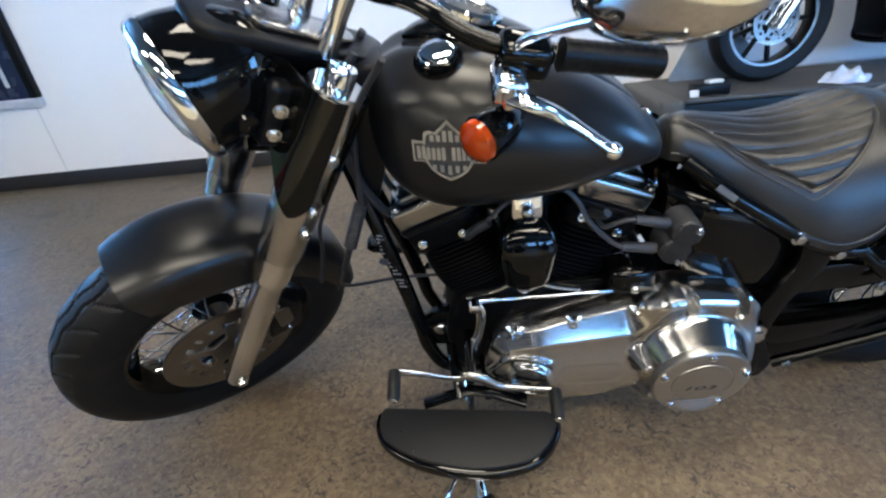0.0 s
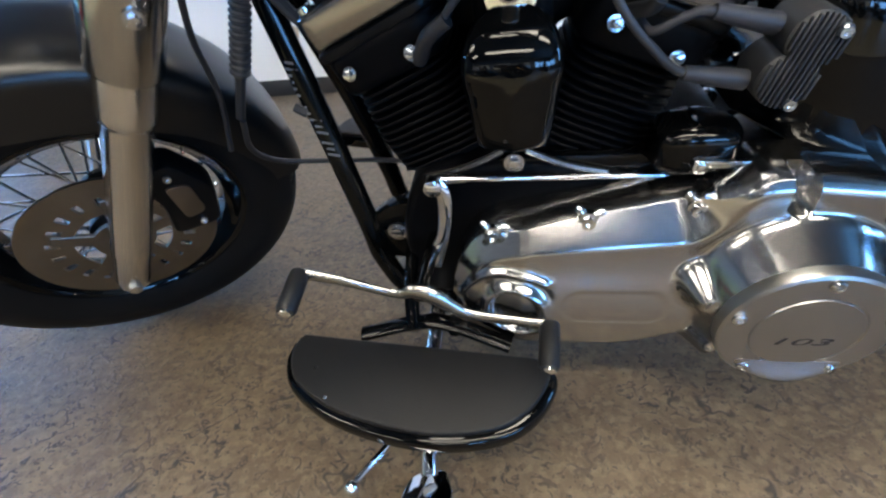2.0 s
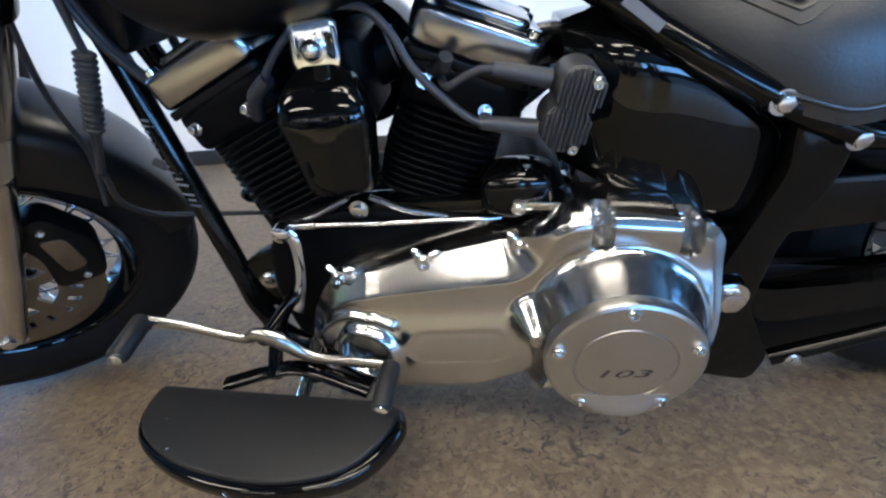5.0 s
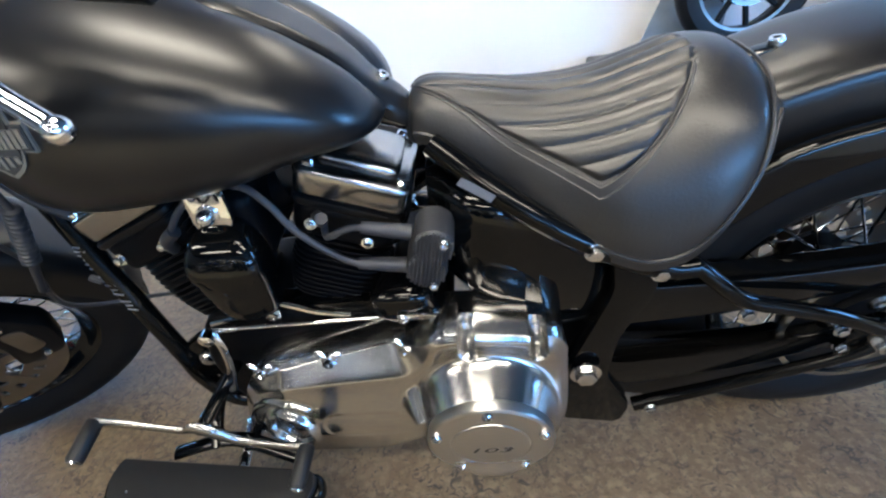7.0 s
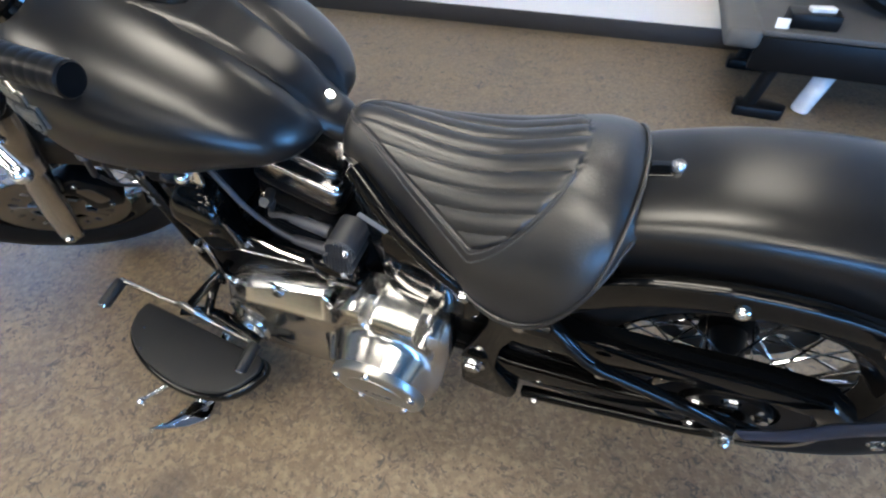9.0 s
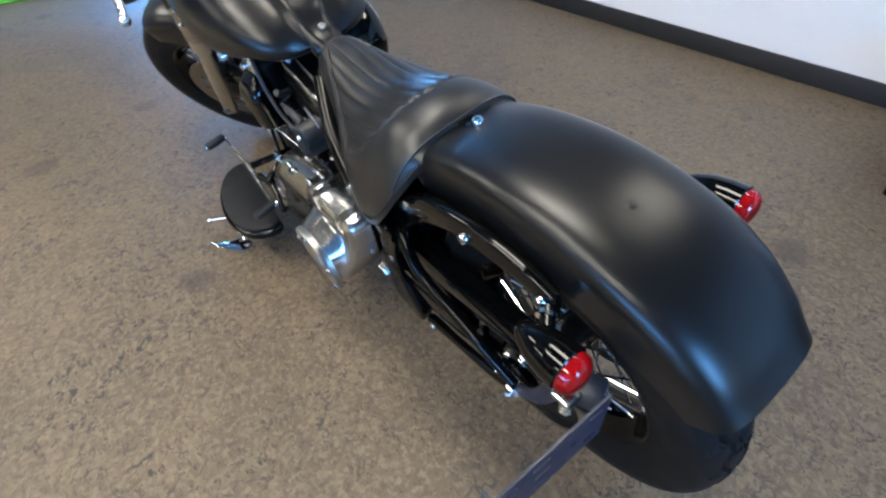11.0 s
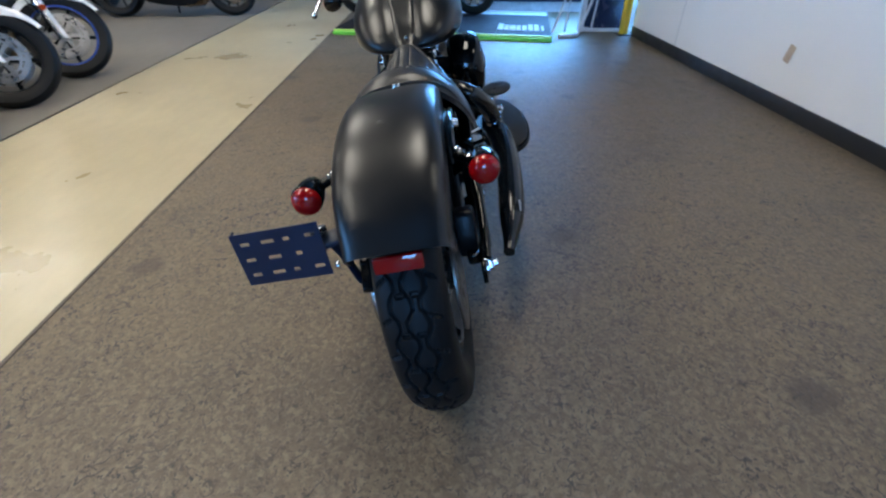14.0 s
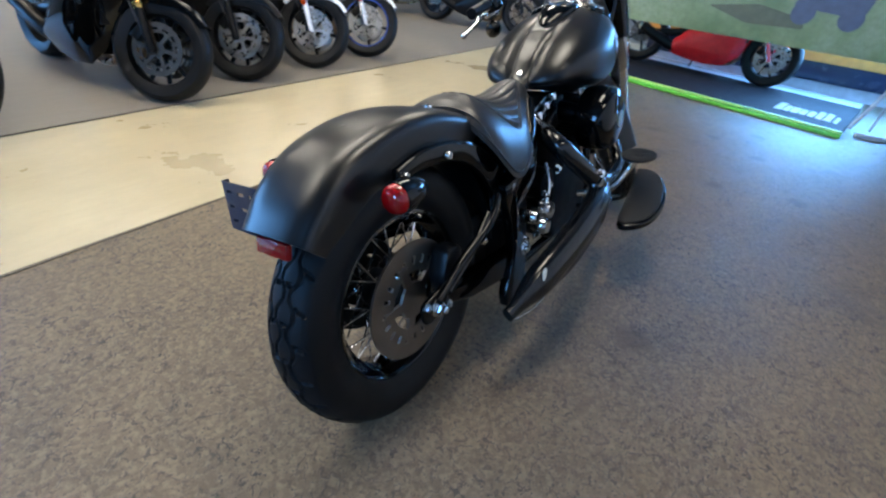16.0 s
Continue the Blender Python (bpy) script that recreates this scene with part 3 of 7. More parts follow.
part("rear_fender", fender_mesh(R_AX + V(0, 0.004, 0), 43, 128, 44,
                                lambda a: curve1(a, [(43, 0.396), (52, 0.405), (66, 0.415), (82, 0.418), (100, 0.427), (115, 0.442), (128, 0.458)]),
                                lambda a: curve1(a, [(43, 0.093), (60, 0.100), (90, 0.101), (128, 0.096)]),
                                lambda a: curve1(a, [(40, 0.062), (55, 0.085), (90, 0.098), (128, 0.11)]), 0.042, power=3.7), denim, bike, "smooth matte black rear fender")
part("fender_plug", lathe(B(), [(0, -0.002), (0.009, -0.002), (0.009, 0.001), (0.007, 0.002), (0, 0.002)], aim_z(R_AX + V(math.cos(radians(80.7)), 0, math.sin(radians(80.7))) * 0.4157, (math.cos(radians(80.7)), 0, math.sin(radians(80.7)))), 24), denim, bike)

part("front_fender", fender_mesh(F_AX, -2, 103, 44,
                                 lambda a: curve1(a, [(-2, 0.334), (30, 0.344), (60, 0.349), (85, 0.348), (103, 0.342)]),
                                 lambda a: curve1(a, [(-2, 0.082), (40, 0.088), (80, 0.090), (98, 0.086), (104, 0.080)]),
                                 lambda a: curve1(a, [(-2, 0.062), (20, 0.085), (60, 0.105), (85, 0.100), (104, 0.075)]), 0.045), denim, bike, "wide matte black front fender", FRONT)

# --- fork, headlight, bars: in the straight position, then turned with the wheel
UPF = STEER_AXIS
def leg_point(v, s):
    """A point on a fork leg, s metres up from its foot."""
    return V(-1.650, v, 0.262) + UPF * s


for v in (-0.122, 0.122):
    bm = B()
    lathe(bm, [(0, -0.004), (0.022, 0), (0.0275, 0.02), (0.0285, 0.09), (0.0295, 0.098), (0.0295, 0.150), (0.0300, 0.158), (0.0308, 0.352), (0.0325, 0.356), (0.0352, 0.361), (0.0358, 0.367), (0.0358, 0.45), (0, 0.45)], aim_z(leg_point(v, 0), UPF), 32)
    part("fork_lower", bm, fork_alu, bike, "grey aluminium lower fork leg", FRONT)
    bm = lathe(B(), [(0, 0.428), (0.0398, 0.428), (0.0414, 0.432), (0.0440, 0.560), (0.0440, 0.765), (0.0420, 0.77), (0, 0.77)], aim_z(leg_point(v, 0), UPF), 32)
    part("fork_sleeve", bm, fork_grey, bike, "smooth grey metal fork sleeve", FRONT)
    bm = lathe(B(), [(0, 0.765), (0.022, 0.765), (0.022, 0.792), (0.019, 0.798), (0.011, 0.800), (0.009, 0.795), (0, 0.795)], aim_z(leg_point(v, 0), UPF), 28)
    part("fork_cap", bm, chrome, bike, "chrome fork cap", FRONT)
    bm = B()
    bolt(bm, leg_point(v, 0.02) + V(0, 0.022 if v > 0 else -0.022, 0), (0, 1 if v > 0 else -1, 0), 0.011, 0.012)
    part("axle_nut", bm, zinc, bike, "", FRONT)
    part("foot_bolt", bolt(B(), leg_point(v, 0.0) + V(0.012, 0, -0.012), (0.3, 0, -1), 0.008, 0.008), zinc, bike, "", FRONT)
    bm = B()
    box(bm, 0.05, 0.022, 0.05, Matrix.Translation(leg_point(v * 0.83, 0.235) + V(0.006, 0, 0)) @ Matrix.Rotation(RAKE, 4, "Y"), 0.006)
    part("fender_bracket", bm, alu_brushed, bike, "", FRONT)
    for s in (0.515, 0.562, 0.668):
        out_ = V(-math.cos(RAKE), 0, math.sin(RAKE)) * -0.06 + V(0, math.copysign(1.0, v), 0)
        bm = bolt(B(), leg_point(v, s) + out_ * 0.044, out_, 0.0075, 0.009)
        part("pinch_bolt", bm, zinc, bike, "", FRONT)
# the black sheet-metal pieces that join the fork covers
for s, w_ in ((0.615, 0.032), (0.735, 0.03)):
    bm = B()
    c = leg_point(0, s) + V(0.02, 0, 0)
    prism(bm, round_outline([(-0.05, -0.165), (0.05, -0.15), (0.075, 0), (0.05, 0.15), (-0.05, 0.165), (-0.058, 0)], 0.03), w_, aim_z(c, UPF) @ Matrix.Rotation(0, 4, "Z"), 0.006)
    part("fork_tree", bm, gloss, bike, "glossy black triple clamp", FRONT)
# top clamp over the legs
bm = prism(B(), round_outline([(-0.046, -0.168), (0.046, -0.168), (0.066, -0.05), (0.066, 0.05), (0.046, 0.168), (-0.046, 0.168), (-0.060, 0.07), (-0.060, -0.07)], 0.035), 0.020, aim_z(leg_point(0, 0.766), UPF), 0.007, 3)
part("top_clamp", bm, satin_black, bike, "satin black top clamp of the fork", FRONT)
bm = prism(B(), round_outline([(-0.026, -0.085), (0.026, -0.085), (0.042, 0), (0.026, 0.085), (-0.026, 0.085), (-0.036, 0)], 0.03), 0.010, aim_z(leg_point(0, 0.788), UPF), 0.003)
part("clamp_plate", bm, alu_dark, bike, "dull metal plate under the risers", FRONT)
AHEAD = V(-math.cos(RAKE), 0, math.sin(RAKE))
def shroud_point(q, e, off):
    """The sheet that wraps the front of both legs; q across, e up from its edge."""
    k = abs(q)
    if k < 0.62:
        v, f = 0.122 * k / 0.62, 0.049
    else:
        a_ = (k - 0.62) / 0.38 * radians(80)
        v, f = 0.122 + 0.049 * math.sin(a_), 0.049 * math.cos(a_)
    low = 0.548 + 0.175 * max(0.0, 1 - k / 0.82) ** 1.15 + (0.03 * ((k - 0.82) / 0.18) ** 2 if k > 0.82 else 0)
    s_ = low + (0.765 - low) * e
    return leg_point(math.copysign(v - off * (1 if k > 0.62 else 0), q), s_) + AHEAD * (f - off)
bm = B()
secs = []
for i in range(37):
    q = -1 + 2 * i / 36
    col = [shroud_point(q, j / 8, 0) for j in range(9)]
    secs.append(col + [shroud_point(q, j / 8, 0.003) for j in range(8, -1, -1)])
rings(bm, secs)
part("fork_shroud", bm, gloss, bike, "glossy black sheet cover wrapping the fork", FRONT)
# the black covers behind the legs
for sg in (-1, 1):
    secs = []
    for i in range(15):
        a_ = radians(110 + 104 * i / 14)
        d_ = AHEAD * math.cos(a_) + V(0, sg * math.sin(a_), 0)
        low = 0.578 + 0.02 * (i / 14) ** 2
        col = [leg_point(sg * 0.122, low + (0.765 - low) * j / 4) for j in range(5)]
        secs.append([p + d_ * 0.049 for p in col] + [p + d_ * 0.046 for p in col[::-1]])
    part("fork_cover", shell(B(), secs), gloss, bike, "glossy black cover behind the fork leg", FRONT)
    # clamp block, bracket and bolts between the headlight and the leg
    bm = box(B(), 0.050, 0.034, 0.105, Matrix.Translation(leg_point(sg * 0.078, 0.690) + AHEAD * 0.052) @ Matrix.Rotation(RAKE, 4, "Y"), 0.012, 3)
    part("headlight_mount", bm, satin_black, bike, "black block that carries the headlight", FRONT)
    part("headlight_arm", tube(B(), [leg_point(sg * 0.070, 0.735) + AHEAD * 0.075, leg_point(sg * 0.082, 0.690) + AHEAD * 0.105, leg_point(sg * 0.074, 0.640) + AHEAD * 0.100, leg_point(sg * 0.052, 0.605) + AHEAD * 0.080], [0.011, 0.012, 0.012, 0.010], 14, squash=(0.55, 1.3)), gloss, bike, "curved glossy black headlight arm", FRONT)
    for s in (0.664, 0.705):
        part("mount_bolt", bolt(B(), leg_point(sg * 0.096, s) + AHEAD * 0.058, (-0.35, sg, 0.1), 0.008, 0.008), zinc, bike, "", FRONT)

HL = V(-1.430, 0, 0.915)
HLM = aim_z(HL, (-1, 0, -0.10))
part("headlight", lathe(B(), [(0, -0.146), (0.018, -0.144), (0.040, -0.134), (0.062, -0.115), (0.080, -0.088), (0.092, -0.055), (0.0985, -0.020), (0.100, 0.006), (0.098, 0.010), (0, 0.010)], HLM, 56), gloss, bike, "glossy black bullet headlight", FRONT)
_hl = bpy.data.objects["headlight"]
part("trim_ring", lathe(B(), [(0.098, 0.002), (0.1035, 0.003), (0.1055, 0.009), (0.103, 0.018), (0.096, 0.0255), (0.090, 0.0265), (0.088, 0.018), (0.090, 0.004)], HLM, 64, closed=True), chrome, _hl, "polished chrome headlight ring")
part("lens", lathe(B(), [(0.0895, 0.016), (0.078, 0.030), (0.055, 0.040), (0.028, 0.045), (0, 0.046), (0, 0.043), (0.028, 0.042), (0.055, 0.037), (0.077, 0.027), (0.087, 0.014)], HLM, 48), glass_clear, _hl, "clear glass lens")
part("reflector", lathe(B(), [(0.088, 0.012), (0.070, -0.006), (0.045, -0.022), (0.016, -0.032), (0, -0.033), (0, -0.036), (0.050, -0.026), (0.090, 0.006)], HLM, 48), chrome, _hl)
bm = tube(B(), [HL + V(0.02, 0, -0.085), HL + V(0.03, 0, -0.12), leg_point(0, 0.575) + V(0.01, 0, 0)], 0.016, 14)
part("headlight_bracket", bm, gloss, bike, "", FRONT)
bm = B()
lathe(bm, [(0, 0), (0.017, 0), (0.019, 0.008), (0.015, 0.016), (0, 0.018)], aim_z(HL + V(0.045, -0.083, -0.02), (0, -1, 0)), 22)
part("headlight_bolt", bm, gloss, bike, "", FRONT)

# handlebar
def bar_line(sg):
    return [V(-0.968, sg * 0.412, 1.020), V(-1.075, sg * 0.345, 1.035), V(-1.135, sg * 0.285, 1.040), V(-1.168, sg * 0.20, 1.052), V(-1.180, sg * 0.12, 1.030), V(-1.18, sg * 0.05, 1.012)]


bm = tube(B(), bar_line(-1)[1:] + [V(-1.18, 0, 1.012)] + bar_line(1)[1:][::-1], 0.0110, 14)
part("handlebar", bm, gloss, bike, "glossy black handlebar", FRONT)
for v in (-0.048, 0.048):
    part("riser", tube(B(), [leg_point(v, 0.765) + V(0.02, 0, 0), V(-1.18, v, 1.012)], [0.019, 0.016, 0.019], 16), chrome, bike, "chrome handlebar riser", FRONT)
for sg in (-1, 1):
    a, b = V(-1.070, sg * 0.348, 1.0345), V(-0.966, sg * 0.413, 1.020)
    bm = B()
    d = (b - a)
    prof = [(0, 0), (0.019, 0), (0.0195, 0.004)]
    for i in range(9):
        h = 0.012 + i * (d.length - 0.02) / 9
        prof += [(0.0179, h), (0.0182, h + 0.0015), (0.0182, h + 0.009), (0.0179, h + 0.0105)]
    prof += [(0.0185, d.length - 0.006), (0.0185, d.length - 0.002), (0.0165, d.length), (0, d.length)]
    lathe(bm, prof, aim_z(a, d), 28)
    part("grip", bm, satin_black, bike, "black rubber handlebar grip", FRONT)
    # switch housing and lever perch
    c = V(-1.102, sg * 0.322, 1.030)
    bm = box(B(), 0.062, 0.046, 0.050, aim_z(c, d) @ Matrix.Rotation(math.pi / 2, 4, "Y"), 0.012, 3)
    part("switch_housing", bm, gloss, bike, "black switch housing on the handlebar", FRONT)
    bm = B()
    root = c + V(-0.030, sg * 0.012, -0.016)
    box(bm, 0.056, 0.038, 0.040, aim_z(root, d), 0.011, 3)
    lathe(bm, [(0, -0.012), (0.011, -0.012), (0.012, 0.012), (0, 0.012)], aim_z(root + V(-0.012, sg * 0.018, 0), (0, 0, 1)), 20)
    part("lever_perch", bm, chrome, bike, "", FRONT)
    tip = V(-1.068, sg * 0.458, 0.972)
    bm = tube(B(), [root + V(-0.012, sg * 0.02, 0), root + V(0.0, sg * 0.045, 0.0), V(-1.105, sg * 0.395, 0.998), V(-1.084, sg * 0.430, 0.984), tip], [0.0120, 0.0115, 0.0100, 0.0080, 0.0085], 12, squash=(1.0, 0.75))
    bmesh.ops.create_uvsphere(bm, u_segments=16, v_segments=10, radius=0.0105, matrix=Matrix.Translation(tip))
    part("clutch_lever" if sg < 0 else "brake_lever", bm, chrome, bike, "chrome hand lever with a ball end", FRONT)
    # bullet signal lamp under the perch
    sc = V(-1.165, sg * 0.345, 0.958)
    sm = aim_z(sc, (-1, sg * 0.12, 0)) @ Matrix.Scale(0.88, 4)
    lamp = part("signal_lamp", lathe(B(), [(0, -0.070), (0.009, -0.067), (0.020, -0.054), (0.029, -0.034), (0.033, -0.010), (0.0335, 0.010), (0.031, 0.012), (0, 0.012)], sm, 36), gloss, bike, "black bullet turn signal", FRONT)
    part("lens", lathe(B(), [(0, 0.011), (0.031, 0.011), (0.030, 0.022), (0.022, 0.030), (0.010, 0.034), (0, 0.034)], sm, 36), amber_lens, lamp, "orange lens")
    part("signal_stem", tube(B(), [sc + V(0.02, 0, 0.03), root + V(-0.01, 0, -0.01)], 0.008, 10), gloss, bike, "", FRONT)
    # mirror, its back to the front
    mc = V(-1.10, sg * 0.45, 1.166)
    long_ = V(0.05, sg * 0.87, 0.49).normalized()
    back_ = V(1, 0, 0)
    side_ = back_.cross(long_)
    mm = Matrix(((long_.x, side_.x, back_.x, mc.x), (long_.y, side_.y, back_.y, mc.y), (long_.z, side_.z, back_.z, mc.z), (0, 0, 0, 1)))
    bm = B()
    tmp = bmesh.new()
    bmesh.ops.create_uvsphere(tmp, u_segments=32, v_segments=18, radius=1.0)
    bmesh.ops.delete(tmp, geom=[q for q in tmp.verts if q.co.z > 0.02], context="VERTS")
    bmesh.ops.holes_fill(tmp, edges=[e for e in tmp.edges if e.is_boundary])
    absorb(bm, tmp, mm @ Matrix.Diagonal((0.088, 0.042, 0.030, 1)))
    mir = part("mirror", bm, chrome, bike, "chrome oval mirror on a curved stem", FRONT)
    part("mirror_pane", lathe(B(), [(0, 0), (0.93, 0), (0.93, 0.002), (0, 0.002)], mm @ Matrix.Diagonal((0.088, 0.042, 1, 1)), 36), mirror_glass, mir)
    part("mirror_stem", tube(B(), [c + V(-0.02, 0, 0.01), c + V(-0.02, sg * 0.03, 0.05), mc + V(-0.018, 0, -0.01)], 0.006, 10), chrome, bike, "", FRONT)

# front brake caliper and cables
bm = B()
cal = F_AX + V(0.125, -0.082, 0.060)
prism(bm, round_outline([(-0.05, -0.075), (0.03, -0.085), (0.055, 0.0), (0.02, 0.08), (-0.045, 0.07), (-0.03, 0.0)], 0.02), 0.052, side_frame(cal.y + 0.030) @ Matrix.Translation((cal.x, cal.z, 0)), 0.008)
part("brake_caliper", bm, satin_black, bike, "black front brake caliper", FRONT)
bm = B()
prism(bm, round_outline([(-0.018, -0.042), (0.016, -0.04), (0.02, 0.03), (-0.014, 0.04)], 0.012), 0.004, side_frame(cal.y - 0.022) @ Matrix.Translation((cal.x + 0.005, cal.z, 0)), 0.001)
part("caliper_badge", bm, steel, bike, "", FRONT)
for dz in (-0.062, 0.055):
    part("caliper_screw", screw(B(), cal + V(0.005, -0.022, dz), (0, -1, 0), 0.007, 0.006), zinc, bike, "", FRONT)

# --- frame
for v in (-0.062, 0.062):
    bm = tube(B(), [(-1.250, v * 0.30, 0.81), (-1.217, v * 0.40, 0.70), (-1.196, v * 0.58, 0.61), (-1.157, v, 0.45), (-1.129, v * 1.26, 0.31), (-1.116, v * 1.36, 0.235), (-1.07, v * 1.36, 0.160), (-0.93, v * 1.15, 0.145), (-0.60, v, 0.14), (-0.44, v, 0.15)], 0.0165, 16)
    part("frame_tube", bm, frame_black, bike, "glossy black frame tube")
bm = lathe(B(), [(0, -0.09), (0.034, -0.09), (0.036, -0.08), (0.032, -0.06), (0.032, 0.06), (0.036, 0.08), (0.034, 0.09), (0, 0.09)], aim_z(HEAD + UPF * 0.95, UPF), 28)
part("steering_head", bm, frame_black, bike)
bm = prism(B(), round_outline([(-1.262, 0.865), (-1.222, 0.735), (-1.196, 0.640), (-1.168, 0.632), (-1.145, 0.700), (-1.115, 0.790), (-1.125, 0.880)], 0.018), 0.110, side_frame(-0.055 + 0.110), 0.012, 3)
part("neck_cover", bm, satin_black, bike, "black cover round the steering head")
for v, r in ((-0.066, 0.0075), (-0.072, 0.0055), (0.066, 0.007)):
    part("wiring", tube(B(), [(-1.16, v * 0.9, 0.90), (-1.215, v * 1.05, 0.82), (-1.205, v * 1.08, 0.74), (-1.185 + 0.2 * (r - 0.0055) * 20 * 0.1, v, 0.66), (-1.16, v * 0.7, 0.60), (-1.12, v * 0.5, 0.56)], r, 10), hose, bike, "black wiring sleeve")
part("backbone", tube(B(), [HEAD + UPF * 0.98, V(-1.05, 0, 0.79), V(-0.80, 0, 0.735), V(-0.60, 0, 0.66), V(-0.47, 0, 0.56)], 0.024, 16), frame_black, bike)
for sg in (-1, 1):
    bm = tube(B(), [(-0.62, sg * 0.06, 0.665), (-0.53, sg * 0.11, 0.605), (-0.43, sg * 0.138, 0.545), (-0.34, sg * 0.142, 0.503), (-0.30, sg * 0.142, 0.50)], 0.0165, 16)
    part("seat_rail", bm, frame_black, bike)
    bm = B()
    prism(bm, round_outline([(-0.46, 0.13), (-0.35, 0.105), (-0.335, 0.16), (-0.385, 0.26), (-0.375, 0.36), (-0.34, 0.44), (-0.335, 0.50), (-0.405, 0.53), (-0.395, 0.46), (-0.422, 0.37), (-0.455, 0.27)], 0.02), 0.032, side_frame(sg * 0.125 + 0.016), 0.006)
    part("side_frame_casting", bm, frame_black, bike, "glossy black cast frame side")
    bm = B()
    bolt(bm, (-0.424, sg * 0.150, 0.287), (0, sg, 0), 0.017, 0.016)
    part("pivot_nut", bm, zinc, bike, "large silver pivot nut")
    for p in ((-0.429, 0.544), (-0.344, 0.500)):
        part("frame_bolt", bolt(B(), (p[0], sg * 0.150, p[1]), (0, sg, 0), 0.0095, 0.009), zinc, bike)

# fender struts
for sg in (-1, 1):
    top = [(-0.36, 0.525), (-0.30, 0.585), (-0.22, 0.640), (-0.12, 0.668), (-0.02, 0.672), (0.06, 0.655)]
    low = [(0.065, 0.622), (-0.02, 0.632), (-0.12, 0.622), (-0.20, 0.588), (-0.265, 0.535), (-0.30, 0.490)]
    tl = [tuple(p)[:2] for p in smooth_line([(x, y, 0) for x, y in top], 5)]
    ll = [tuple(p)[:2] for p in smooth_line([(x, y, 0) for x, y in low], 5)]
    part("fender_strut", prism(B(), tl + ll, 0.022, side_frame(sg * 0.113 + 0.011), 0.008, 3), gloss, bike, "glossy black fender strut")
    for p in ((-0.101, 0.642), (0.045, 0.638)):
        part("strut_bolt", screw(B(), (p[0], sg * 0.1235, p[1]), (0, sg, 0), 0.0095, 0.008), zinc, bike)

# swingarm, belt guard and shock gear
for sg in (-1, 1):
    bm = B()
    prism(bm, round_outline([(-0.405, 0.235), (-0.34, 0.212), (-0.17, 0.245), (-0.03, 0.298), (-0.02, 0.338), (-0.17, 0.300), (-0.36, 0.284), (-0.405, 0.300)], 0.016), 0.032, side_frame(sg * 0.114 + 0.016), 0.007, 3)
    part("swingarm", bm, frame_black, bike, "glossy black box-section swingarm")
    part("swingarm_brace", tube(B(), [(-0.345, sg * 0.110, 0.512), (-0.300, sg * 0.132, 0.497), (-0.262, sg * 0.146, 0.466), (-0.225, sg * 0.150, 0.436), (-0.16, sg * 0.150, 0.414), (-0.085, sg * 0.150, 0.386), (0.0, sg * 0.146, 0.338)], 0.0115, 14), frame_black, bike, "glossy black swingarm brace")
    if sg < 0:
        part("lower_rail", tube(B(), [(-0.325, sg * 0.124, 0.140), (-0.20, sg * 0.134, 0.203), (-0.06, sg * 0.146, 0.282), (-0.015, sg * 0.146, 0.312)], [0.013, 0.011, 0.010, 0.011], 14), frame_black, bike, "glossy black lower rail of the swingarm")
        part("rail_bolt", bolt(B(), (-0.300, sg * 0.138, 0.150), (0, sg, 0), 0.008, 0.008), zinc, bike)
    part("brace_bolt", bolt(B(), (-0.209, sg * 0.142, 0.398), (0, sg, 0), 0.009, 0.009), zinc, bike)
    bm = B()
    prism(bm, round_outline([(-0.055, 0.285), (0.045, 0.29), (0.05, 0.345), (-0.045, 0.362)], 0.018), 0.012, side_frame(sg * 0.136 + 0.006), 0.003)
    part("axle_plate", bm, frame_black, bike)
    bm = B()
    bolt(bm, (0, sg * 0.142, 0.319), (0, sg, 0), 0.0155, 0.018)
    lathe(bm, [(0, 0), (0.009, 0), (0.009, 0.010), (0.006, 0.013), (0, 0.013)], aim_z((0, sg * 0.158, 0.319), (0, sg, 0)), 16)
    part("axle_nut", bm, zinc, bike, "silver rear axle nut")
    for p in ((-0.065, 0.345), (-0.048, 0.300), (0.034, 0.334)):
        part("plate_bolt", bolt(B(), (p[0], sg * 0.14, p[1]), (0, sg, 0), 0.008, 0.008), zinc, bike)
bm = B()
prism(bm, round_outline([(-0.37, 0.300), (-0.365, 0.150), (-0.30, 0.128), (-0.10, 0.148), (0.02, 0.19), (0.06, 0.235), (0.00, 0.285), (-0.12, 0.290), (-0.25, 0.290)], 0.015), 0.020, side_frame(-0.080), 0.004)
part("belt_guard", bm, satin_black, bike, "black lower belt guard")
bm = B()
prism(bm, round_outline([(-0.40, 0.440), (-0.25, 0.443), (-0.137, 0.449), (0.0, 0.462), (0.09, 0.455), (0.145, 0.405), (0.125, 0.385), (0.080, 0.415), (0.02, 0.420), (-0.077, 0.400), (-0.233, 0.375), (-0.40, 0.36)], 0.012), 0.045, side_frame(-0.078), 0.006)
part("belt_cover", bm, gloss, bike, "glossy black upper belt cover")
bm = lathe(B(), [(0.075, 0.075), (0.112, 0.075), (0.114, 0.079), (0.114, 0.101), (0.112, 0.105), (0.075, 0.105)], Matrix(), 64, closed=True)
for i in range(5):
    a = 2 * math.pi * i / 5
    box(bm, 0.060, 0.026, 0.016, Matrix.Rotation(a, 4, "Z") @ pose(0.055, 0, 0.088), 0.004)
pulley = part("belt_pulley", bm, satin_black, rear_wheel, "black rear belt pulley")
